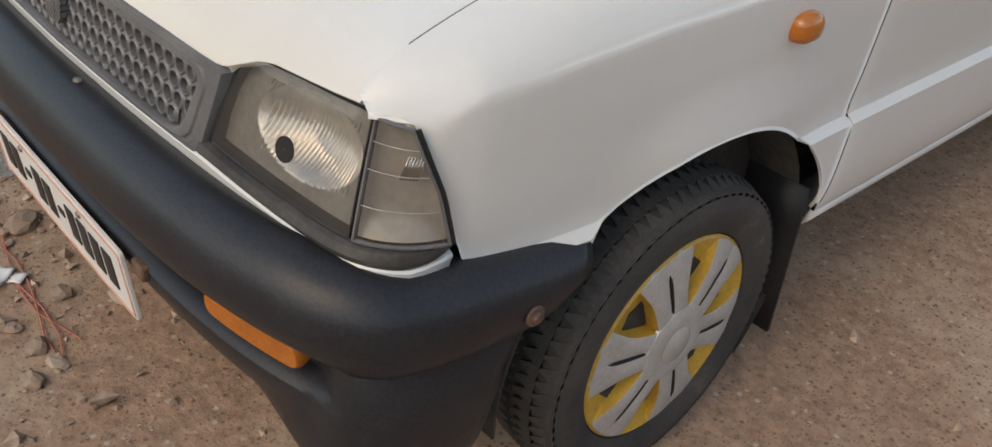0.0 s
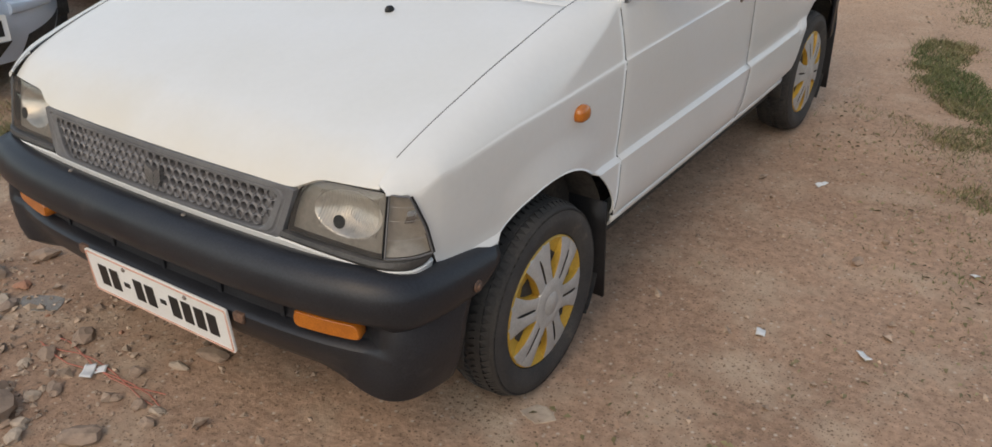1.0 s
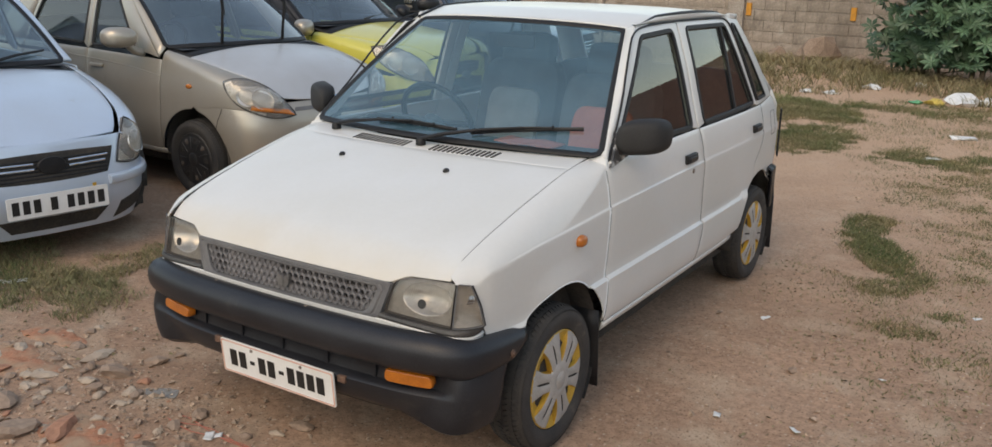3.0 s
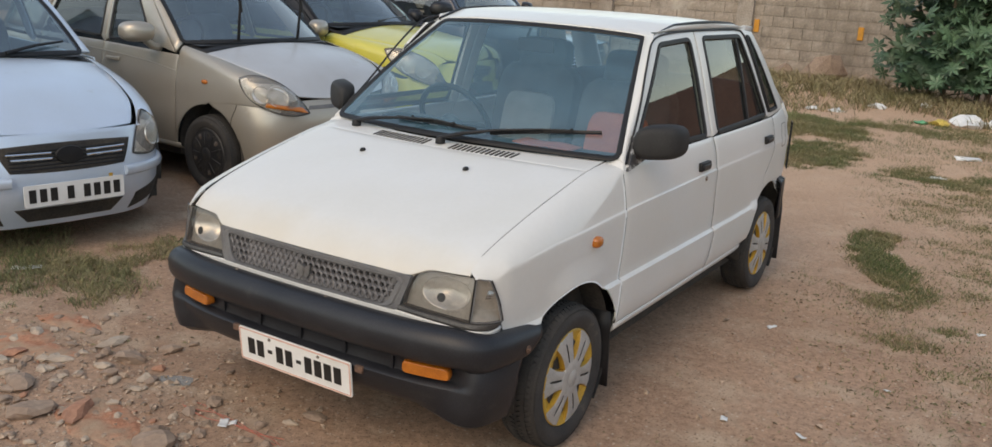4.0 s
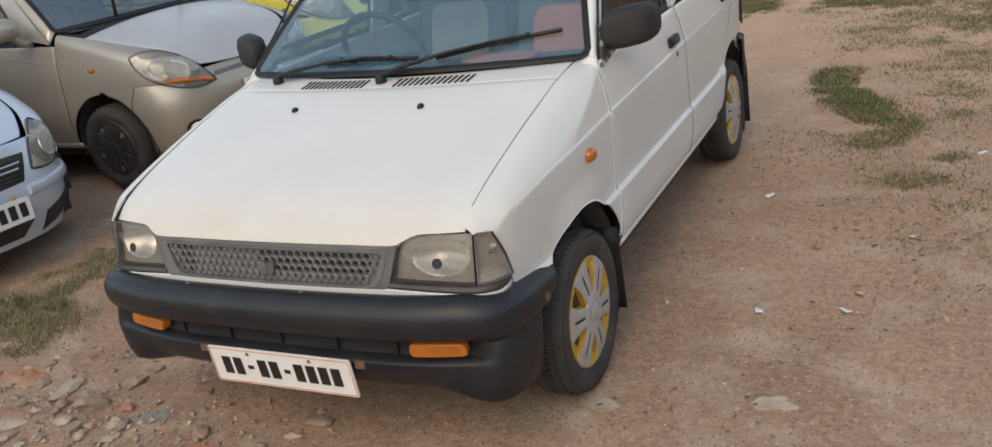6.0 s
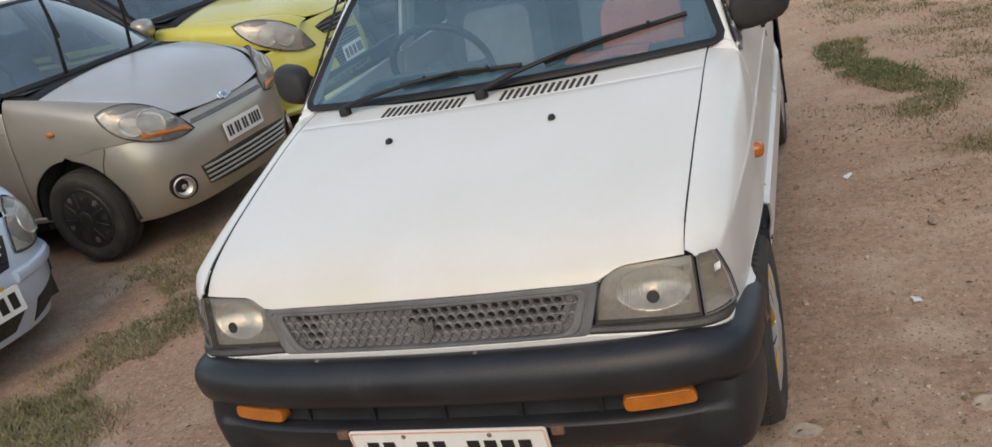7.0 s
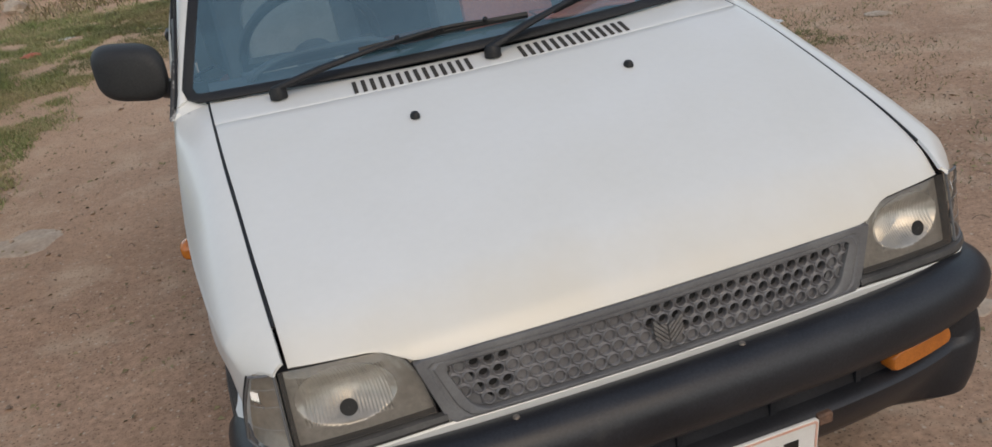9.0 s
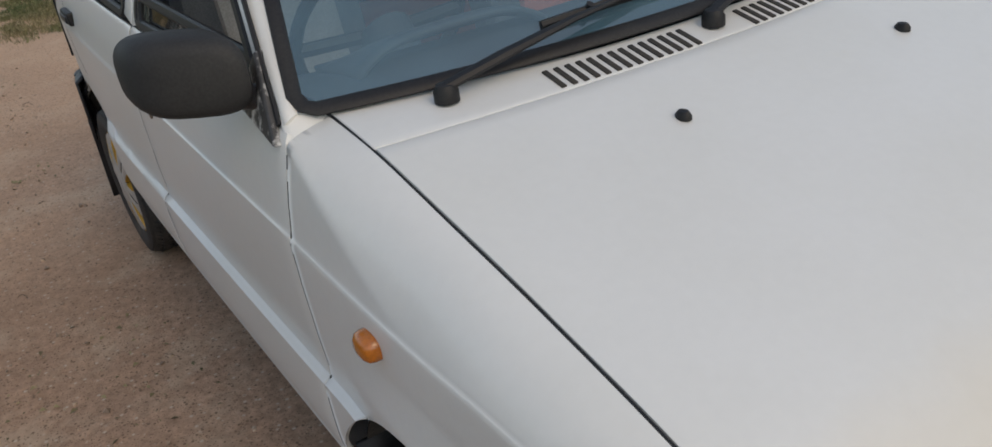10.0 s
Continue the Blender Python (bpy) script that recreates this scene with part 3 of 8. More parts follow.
part("bonnet", grid_geo(P, (0, 0, 1)), BONNET_WHITE, car, "white bonnet with faint stains at its front edge", solid=0.010, bevel=0.0025)
P = []
for v in np.linspace(0, 1, 9):
    row = []
    for u in U:
        y0 = BN + 0.004 + 0.055 * u * u
        y1 = 0.885 + 0.135 * abs(u) ** 2.2
        y = y0 + v * (y1 - y0)
        x = (float(W.shut(y)) + (SHIFT[1] - 0.003 if u > 0 else SHIFT[-1] - 0.005)) * u
        row.append((x, y, float(W.lid(x, y)) - 0.001))
    P.append(row)
cowl = part("cowl_panel", grid_geo(P, (0, 0, 1)), WHITE, car, solid=0.008, bevel=0.0015)
for x0, x1 in ((-0.325, -0.055), (0.052, 0.330)):
    for i in range(14):
        x = x0 + (x1 - x0) * (i + 0.5) / 14
        yc = 0.834 + 0.022 * (x / 0.33) ** 2
        sl = 0.25
        v = []
        for hh in (0.0016, -0.004):
            for dx, dy in ((-0.0044, -0.028), (0.0044, -0.028), (0.0044, 0.028), (-0.0044, 0.028)):
                xx, yy = x + dx + sl * dy * 0.35, yc + dy
                v.append((xx, yy, float(W.lid(xx, yy)) + hh))
        part("vent_slot", (v, [(0, 1, 2, 3), (0, 4, 5, 1), (1, 5, 6, 2), (2, 6, 7, 3), (3, 7, 4, 0)]), DARK, cowl)
for x, y in ((-0.236, 0.667), (0.236, 0.667)):
    z = float(W.lid(x, y))
    g = moved(lathe([(0.011, 0.0), (0.011, 0.006), (0.007, 0.012), (0.0005, 0.013)], 14, "z"), Matrix.Translation((x, y, z - 0.001)) @ Matrix.Diagonal((0.9, 1.25, 1, 1)))
    part("washer_nozzle", g, TRIM, car)

# black tubes put in as the shade of the bonnet's side gaps, and the engine bay below
for sx in (1, -1):
    yy = np.linspace(0.235, 1.0, 30)
    p = [(sx * (float(W.shut(y)) + SHIFT[sx] - (0.0017 if sx > 0 else 0.003)), y, float(W.lid(W.shut(y), y)) - (0.0040 if sx > 0 else 0.0075)) for y in yy]
    part("bonnet_gap_shade", tube(p, 0.0030 if sx > 0 else 0.005, 6), TRIM, car)
g = box(-0.60, 0.60, 0.27, 0.95, 0.25, 0.66)
part("engine_bay", g, DARK, car)

# doors
fd_front = [(0.9825, 0.352), (0.9845, 0.52), (0.9815, 0.79), (0.978, 0.86), (0.981, 0.905), (0.988, 0.932)]
fd_rear = [(1.882, 0.345), (1.915, 0.44), (1.932, 0.53), (1.905, 0.70), (1.892, 0.932)]
rd_front = [(y + 0.008, z) for y, z in fd_rear]
rd_rear = [(2.525, 0.588), (2.68, 0.66), (2.78, 0.76), (2.80, 0.932)]
win_f = [(1.105, 0.962), (1.500, 1.328), (1.828, 1.340), (1.832, 0.944)]
win_r = [(1.975, 0.944), (1.982, 1.342), (2.486, 1.338), (2.702, 0.952)]
out_f = [(1.010, 0.934), (1.475, 1.366), (1.895, 1.374), (1.893, 0.934)]
out_r = [(1.902, 0.934), (1.905, 1.374), (2.545, 1.366), (2.762, 0.934)]


def frame_ring(outer, inner, sx, n=12):
    """The frame between two four-cornered outlines, on the side surface, open at the bottom."""
    o = np.concatenate([even([outer[k], outer[k + 1]], n)[: n - (k < 2)] for k in range(3)])
    i = np.concatenate([even([inner[k], inner[k + 1]], n)[: n - (k < 2)] for k in range(3)])
    P = [(1 - t) * o + t * i for t in (0, 0.33, 0.66, 1)]
    Q = W.on_side(np.array(P), sx)
    return grid_geo(Q, (sx, 0, 0.2))


def seal_path(corners, r=0.03, n=5):
    """A four-cornered outline with rounded corners."""
    c = np.array(corners, float)
    rr = r if isinstance(r, (list, tuple)) else [r] * len(c)
    out = []
    for k in range(len(c)):
        r, r2 = rr[k], rr[(k + 1) % len(c)]
        a, b, d = c[k - 1], c[k], c[(k + 1) % len(c)]
        u, v = (a - b) / np.linalg.norm(a - b), (d - b) / np.linalg.norm(d - b)
        p0, p1 = b + r * u, b + r * v
        for t in np.linspace(0, 1, n):
            out.append((1 - t) ** 2 * p0 + 2 * t * (1 - t) * b + t * t * p1)
        q = d + r2 * (b - d) / np.linalg.norm(b - d)
        for t in np.linspace(0, 1, 8)[1:-1]:
            out.append(p1 + t * (q - p1))
    return np.array(out)


def window(owner, corners, sx, name="window_glass"):
    b = even([corners[0], corners[3]], 10)
    t = even([corners[1], corners[2]], 10)
    Q = W.on_side(coons(b, t, [corners[0], corners[1]], [corners[3], corners[2]], 10, 8), sx, -0.010)
    gl = part(name, grid_geo(Q, (sx, 0, 0.2)), SIDE_GLASS, owner, "dark tinted window glass")
    gl.visible_shadow = False
    p = W.on_side(seal_path(corners), sx, -0.004)
    nn = np.tile([sx, 0, 0.3], (len(p), 1))
    part("window_seal", band(p, nn, 0.022, 0.008), TRIM, owner, "black rubber window seal")
    return gl


def door_handle(owner, y, z, sx):
    x = sx * float(W.side(y, z))
    g = solid_bm_geo(box(x - 0.004 * sx, x + sx * 0.016, y - 0.055, y + 0.055, z - 0.019, z + 0.019))
    h = part("door_handle", g, TRIM, owner, "black plastic door handle", bevel=0.006, segments=3)
    part("handle_flap", solid_bm_geo(box(x + sx * 0.013, x + sx * 0.021, y - 0.042, y + 0.046, z - 0.012, z + 0.009)), BLACK, h, bevel=0.003)


for sx in (1, -1):
    Q = []
    ff, fr_ = spline(fd_front, 60), spline(fd_rear, 60)
    for h in np.unique(np.r_[np.linspace(0.0, 1.0, 60), [(q - 0.349) / (0.932 - 0.349) for q in (0.5119, 0.5221, 0.7809, 0.7851)]]):
        w = 0.349 + h * (0.932 - 0.349)
        y0, y1 = np.interp(w, ff[:, 1], ff[:, 0]), np.interp(w, fr_[:, 1], fr_[:, 0])
        yy = np.linspace(y0, y1, 22)
        zz = crease_z(yy, w)
        Q.append(np.stack([yy, zz], 1))
    Q = W.on_side(np.array(Q), sx)
    fd = part("front_door", grid_geo(Q, (sx, 0, 0)), WHITE, car, solid=0.012, bevel=0.002)
    part("door_frame", frame_ring([out_f[0], (out_f[1][0] + (0.10 if sx < 0 else 0.0), out_f[1][1])] + out_f[2:], win_f, sx), WHITE, fd, solid=0.02, bevel=0.004)
    window(fd, win_f if sx > 0 else [(1.105, 0.962), (1.150, 1.004), (1.859, 1.000), (1.862, 0.944)], sx)
    if sx < 0:
        p = W.on_side(seal_path(win_f), sx, -0.004)
        part("window_seal", band(p, np.tile([sx, 0, 0.3], (len(p), 1)), 0.022, 0.008), TRIM, fd)
    door_handle(fd, 1.738, 0.832, sx)
    x = sx * float(W.side(1.765, 0.77))
    part("door_lock", moved(lathe([(0.011, 0), (0.010, 0.004), (0.0005, 0.005)], 14), Matrix.Translation((x, 1.765, 0.775)) @ (Matrix.Identity(4) if sx > 0 else Matrix.Rotation(math.pi, 4, "Z"))), STEEL, fd)
    Q = W.on_side(coons(np.r_[[rd_front[0], (2.10, 0.345), (2.26, 0.345)], arch(*ARR, 164, 113, 10)], [rd_front[-1], rd_rear[-1]], spline(rd_front), np.r_[arch(*ARR, 113, 113, 1), spline(rd_rear[1:])], 22, 120), sx)
    rd = part("rear_door", grid_geo(Q, (sx, 0, 0)), WHITE, car, solid=0.012, bevel=0.002)
    part("door_frame", frame_ring(out_r, win_r, sx), WHITE, rd, solid=0.02, bevel=0.004)
    window(rd, win_r, sx)
    p = W.on_side(even([(2.412, 0.952), (2.426, 1.340)], 10), sx, -0.005)
    part("window_divider", band(p, np.tile([sx, 0, 0.3], (10, 1)), 0.022, 0.007, False), TRIM, rd, "black upright bar between two panes")
    door_handle(rd, 2.661, 0.836, sx)
    a0 = arch(*ARR, 112, 112, 1)[0]
    Q = W.on_side(coons(np.r_[arch(*ARR, 112, 34, 14), [(3.16, 0.45)]], [(2.808, 0.932), (3.10, 0.95)], np.r_[[a0], spline([(y + 0.008, z) for y, z in rd_rear[1:]])], [(3.16, 0.45), (3.19, 0.6), (3.17, 0.78), (3.10, 0.95)], 20, 44), sx)
    rq = part("rear_quarter", grid_geo(Q, (sx, 0, 0)), WHITE, car, solid=0.008, bevel=0.002)
    Q = W.on_side(coons([(2.770, 0.936), (3.10, 0.952)], [(2.553, 1.372), (2.70, 1.366)], [(2.770, 0.936), (2.553, 1.372)], [(3.10, 0.952), (2.70, 1.366)], 8, 16), sx)
    part("rear_pillar", grid_geo(Q, (sx, 0, 0.2)), WHITE, car, solid=0.02, bevel=0.004)
    qg = [(2.776, 0.962), (2.588, 1.338), (2.626, 1.332), (2.932, 0.966)]
    Q = W.on_side(coons([qg[0], qg[3]], [qg[1], qg[2]], [qg[0], qg[1]], [qg[3], qg[2]], 6, 10), sx, 0.004)
    part("quarter_window", grid_geo(Q, (sx, 0, 0.2)), SIDE_GLASS, car, "dark quarter window", solid=0.003)
    Q = W.on_side(coons([qg[0], qg[3]], [qg[1], qg[2]], [qg[0], qg[1]], [qg[3], qg[2]], 6, 10), sx, 0.0015)
    part("quarter_window_mask", grid_geo(Q, (sx, 0, 0.2)), TRIM, car)
    p = W.on_side(seal_path(qg, 0.012), sx, 0.002)
    part("quarter_window_seal", band(p, np.tile([sx, 0, 0.3], (len(p), 1)), 0.014, 0.006), TRIM, car)
    # sill below the doors
    Q = [[(sx * (float(W.side(y, 0.345)) + dx), y, z) for dx, z in ((0.0, 0.343), (-0.004, 0.325), (-0.02, 0.305), (-0.10, 0.30))] for y in np.linspace(0.99, 2.40, 20)]
    part("sill", grid_geo(Q, (sx, 0, -1)), WHITE, car, solid=0.01)
    # fuel flap outline on the rear quarter
    c = seal_path([(2.965, 0.76), (2.965, 0.88), (3.065, 0.88), (3.065, 0.76)], 0.012)
    if sx > 0:
        p = W.on_side(c, sx, 0.0)
        part("fuel_flap", band(p, np.tile([sx, 0, 0], (len(p), 1)), 0.004, 0.0012), FRAME_GREY, rq)

# black tubes put in as the shadow of the gaps between the side panels
    for pth, nm in ((spline([(y - 0.0035, z) for y, z in fd_front[:-1]], 30), "door_gap_shade"), (spline([(y + 0.0035, z) for y, z in fd_rear], 30), "door_gap_shade"), (spline([(y + 0.004, z) for y, z in rd_rear[1:]], 24), "door_gap_shade")):
        part(nm, tube(W.on_side(pth, sx, -0.0030), 0.0034, 6), TRIM, car)

# windscreen, pillars, roof
def screen(u, v):
    """A point of the windscreen: u from -1 to 1 across, v from 0 at the foot to 1 at the top."""
    y0, y1 = 0.880 + 0.125 * abs(u) ** 2, 1.452 + 0.066 * abs(u) ** 2
    x = u * (0.660 + (0.488 - 0.660) * v)
    z0, z1 = 0.958 - 0.008 * u * u, 1.368 - 0.016 * u * u
    return (x, y0 + (y1 - y0) * v, z0 + (z1 - z0) * v + 0.018 * math.sin(math.pi * v))


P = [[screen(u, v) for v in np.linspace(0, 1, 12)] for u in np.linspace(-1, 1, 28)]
ws = part("windscreen", grid_geo(P, (0, -1, 1)), GLASS, car, "windscreen with dust and a blue sky sheen put in as colour")
ws.visible_shadow = False
edge = [(u, 0) for u in np.linspace(-0.96, 0.96, 30)] + [(0.985, 0.012), (1.0, 0.04)] + [(1, v) for v in np.linspace(0.08, 0.92, 16)] + [(1, 0.965), (0.985, 0.99)]
edge += [(u, 1) for u in np.linspace(0.95, -0.95, 24)] + [(-0.985, 0.99), (-1, 0.965)] + [(-1, v) for v in np.linspace(0.92, 0.08, 16)] + [(-1.0, 0.04), (-0.985, 0.012)]
p = np.array([screen(*q) for q in edge])
part("windscreen_seal", band(p, np.tile([0, -0.62, 0.78], (len(p), 1)), 0.024, 0.005), TRIM, car, "black rubber windscreen seal")
for sx in (1, -1):
    P = []
    for t in np.linspace(0, 1, 18):
        a = np.array(screen(sx, t))
        yz = (1 - t) * np.array([1.008, 0.936]) + t * np.array([1.470 if sx > 0 else 1.585, 1.370])
        b = W.on_side(yz, sx)
        mid = (a + b) / 2 + (np.array([0.012, -0.014, 0.008]) if sx > 0 else np.array([-0.012, -0.014 * (1 - t), 0.004]))
        P.append([(1 - q) ** 2 * a + 2 * q * (1 - q) * mid + q * q * b for q in np.linspace(0, 1, 7)])
    # the panel that joins the wing's rear end to the pillar's foot
    F = FENDER_END[sx]
    F = even([q for q in F if q[2] > 0.90], 9)
    G = even(np.array(P[1]), 9)
    Q = [(1 - t) * F + t * G + np.array([0, 0, -0.0015]) for t in np.linspace(-0.12, 1.0, 8)]
    part("pillar_foot", grid_geo(Q, (sx, -0.3, 1)), WHITE, car, solid=0.004)
    part("windscreen_pillar", grid_geo(P, (sx, -0.5, 0.5)), WHITE, car, solid=0.015, bevel=0.002)

P = []
for v in np.linspace(0, 1, 26):
    row = []
    for u in np.linspace(-1, 1, 33):
        y0, y1 = 1.464 + 0.060 * u * u, 2.745 - 0.05 * u * u
        y = y0 + v * (y1 - y0)
        x = u * (0.520 + 0.020 * math.sin(math.pi * min(1, v * 1.2)))
        z = 1.372 + 0.034 * math.sin(math.pi * (0.08 + 0.84 * v)) - 0.012 * v - 0.022 * u**4 - 0.004 * u * u - 0.030 * max(0.0, (v - 0.78) / 0.22) ** 2
        z += min(1.0, v / 0.16, 0.35 + 0.65 * (1 - v) / 0.22) * (0.021 + 0.011 * u**4)
        row.append((x, y, z))
    P.append(row)
ROOF = np.array(P)
part("roof", grid_geo(P, (0, 0, 1)), WHITE, car, solid=0.012, bevel=0.004)
for sx in (1, -1):
    e = ROOF[:, -1 if sx > 0 else 0]
    q = W.on_side(np.stack([np.linspace(1.475 if sx > 0 else 1.565, 2.70, len(e)), np.full(len(e), 1.376)], 1), sx)
    P = [[a * (1 - t) + b * t + np.array([sx, 0, 1]) * 0.008 * math.sin(math.pi * t) for t in np.linspace(0, 1, 6)] for a, b in zip(e, q)]
    part("roof_rail", grid_geo(P, (sx, 0, 1)), WHITE, car, solid=0.012)
    part("roof_gutter", tube(e + np.array([sx * 0.003, 0, 0.001]), 0.008, 6), TRIM, car, "black roof gutter strip")
    # black tube put in as the shade of the gap round the doors' upper frames
    p = W.on_side(spline([(1.014, 0.938), (1.18, 1.088), (1.292, 1.215), (1.381, 1.304), (1.43, 1.340), (1.513, 1.362), (1.673, 1.372), (1.893, 1.375), (2.206, 1.374), (2.461, 1.368), (2.56, 1.335), (2.64, 1.19), (2.75, 0.96)], 70), sx, 0.003)
    part("door_frame_gap_shade", tube(p, 0.0042, 6), TRIM, car, "black line put in as gap shade round the door frames")

# tailgate with its window
P = []
for v in np.linspace(0, 1, 12):
    P.append([(u * (0.655 + (0.50 - 0.655) * max(0, (v - 0.45) / 0.55)), 3.215 - 0.02 * u * u - (0.47 * max(0, (v - 0.5) / 0.5)), 0.50 + 0.87 * v) for u in np.linspace(-1, 1, 16)])
part("tailgate", grid_geo(P[:7], (0, 1, 0)), WHITE, car, solid=0.02)
P2 = np.array(P[6:])
tg = part("tailgate_window", grid_geo(P2[:, 2:-2], (0, 1, 0.3)), GLASS, car)
tg.visible_shadow = False
for sl_ in (P2[:, :3], P2[:, -3:]):
    part("tailgate_pillar", grid_geo(sl_, (0, 1, 0.3)), WHITE, car, solid=0.02)
part("underbody", box(-0.62, 0.62, 0.9, 3.1, 0.20, 0.34), DARK, car)


# front face: panel behind the lamps, grille, lamps
P = []
for q in np.linspace(-0.738, 0.738, 90):
    zt = float(np.interp(abs(q), [0, 0.39, 0.63, 0.69, 0.72, 0.80], [0.564, 0.564, 0.550, 0.547, 0.549, 0.552]))
    back = 0.016 * min(1.0, max(0.0, (abs(q) - 0.69) / 0.05))
    P.append([nose(q, z, d - back) for z, d in ((zt - 0.07, -0.002), (zt - 0.008, 0.006), (zt - 0.003, 0.008), (zt, 0.006), (zt + 0.001, -0.02))])
part("front_panel", grid_geo(P, (0, -1, 0)), WHITE, car, "white ledge below grille and lamps", solid=0.003)
P = on_nose([[(s, z) for z in np.linspace(0.50, 0.700, 4)] for s in np.linspace(-0.39, 0.39, 50)], -0.045)
part("front_bulkhead", grid_geo(P, (0, -1, 0)), DARK, car, solid=0.01)

# grille: hexagonal cells, each with a round cup; some look open by a floor painted black, some are blanked
def grille_front(x, z, d=0.0):
    q = nose(x, z, d)
    return (x, q[1], z)


def seal_like(outer, inner):
    """Two outlines of equal count, started at the same corner."""
    return even(np.r_[outer, outer[:1]], 121)[:-1], even(np.r_[inner, inner[:1]], 121)[:-1]


o = seal_path([(-0.384, 0.563), (-0.419, 0.6765), (0.419, 0.6765), (0.384, 0.563)], [0.010, 0.008, 0.008, 0.010])
i = seal_path([(-0.337, 0.5695), (-0.374, 0.657), (0.374, 0.657), (0.337, 0.5695)], [0.030, 0.014, 0.014, 0.030])
o, i = seal_like(o, i)
rows = [(o, -0.03), (o, 0.004), (0.97 * o + 0.03 * i, 0.008), (0.62 * o + 0.38 * i, 0.0085), (0.55 * o + 0.45 * i, 0.0060), (0.46 * o + 0.54 * i, 0.0060), (0.40 * o + 0.60 * i, 0.0085), (0.12 * o + 0.88 * i, 0.008), (0.03 * o + 0.97 * i, 0.006), (i, 0.001), (i, -0.004), (i * [0.92, 0.86] + [0, 0.0859], -0.004)]
P = [[grille_front(*p, d) for p in r] for r, d in rows]
grille = part("grille", grid_geo(P, (0, -1, 0), closed_v=True), FRAME_GREY, car, "grey plastic grille with a grid of round cups")

# near-black floor colour that stands in for the shade inside open cups
HOLE_SHADE = mat("painted shade of grille holes", (0.006, 0.006, 0.006), (0.010, 0.010, 0.010), rough=0.8, scale=20, fine=90)
step, rows_n, rz = 0.0240, 4, 0.0210
cells = []
for r in range(rows_n):
    zc = 0.5840 + rz * r
    half = 0.337 + 0.037 * (zc - 0.5695) / 0.0875
    off = 0.5 * (r % 2)
    for k in range(-16, 17):
        xc = (k + off) * step
        if abs(xc) > half + 0.003 - 0.012 * (r == 0):
            continue
        open_cup = (xc > -0.035 and r > 0) or xc < -0.272
        hexa = []
        for q in range(12):
            a = math.pi * q / 6
            rel = ((a + math.pi / 6) % (math.pi / 3)) - math.pi / 6
            ra = (step / 2) / math.cos(rel)
            hexa.append((xc + ra * math.cos(a), zc + ra * math.sin(a) * rz / (step * 0.866)))
        ring = lambda k: [(xc + k * math.cos(math.pi * q / 6), zc + k * math.sin(math.pi * q / 6)) for q in range(12)]
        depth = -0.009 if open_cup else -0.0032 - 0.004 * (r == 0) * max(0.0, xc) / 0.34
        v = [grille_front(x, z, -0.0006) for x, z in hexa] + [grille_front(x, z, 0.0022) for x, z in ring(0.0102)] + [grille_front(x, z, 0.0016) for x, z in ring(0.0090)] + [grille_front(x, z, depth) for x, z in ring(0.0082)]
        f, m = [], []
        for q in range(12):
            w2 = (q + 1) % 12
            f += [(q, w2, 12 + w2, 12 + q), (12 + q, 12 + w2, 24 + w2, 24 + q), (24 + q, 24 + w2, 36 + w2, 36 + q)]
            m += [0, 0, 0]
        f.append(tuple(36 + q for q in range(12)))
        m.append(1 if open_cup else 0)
        cells.append((v, f, m))
part("grille_mesh", join(*cells), [GREY, HOLE_SHADE], grille, "grey mesh of round cups, some of them blanked", sharp=50)
BADGE = mat("dull silver emblem", (0.24, 0.235, 0.23), (0.17, 0.165, 0.16), rough=0.35, metal=0.5, scale=30, fine=200, var=0.2)
# badge: two mirrored wings of slanting slats
bad = []
for sx in (1, -1):
    for k in range(7):
        lo = lambda x: min(max(-0.036 + 0.0085 * k + 1.05 * x, -0.021), 0.007 + 0.55 * x)
        hi = lambda x: min(max(-0.036 + 0.0085 * k + 1.05 * x + 0.0064, -0.021), 0.007 + 0.55 * x)
        xs_ = [x for x in np.linspace(0.0010, 0.0260, 7) if hi(x) - lo(x) > 0.0008]
        if len(xs_) < 2:
            continue
        q = [(x, lo(x)) for x in xs_] + [(x, hi(x)) for x in xs_[::-1]]
        n = len(q)
        v = [grille_front(0.003 + sx * x, 0.6105 + z, d + 0.12 * x) for d in (0.0085, 0.0) for x, z in q]
        bad.append(solid_bm_geo((v, [tuple(range(n)), tuple(range(n, 2 * n))] + [(i, (i + 1) % n, n + (i + 1) % n, n + i) for i in range(n)])))
part("badge", join(*bad), BADGE, grille, "small silver emblem of slanting slats")


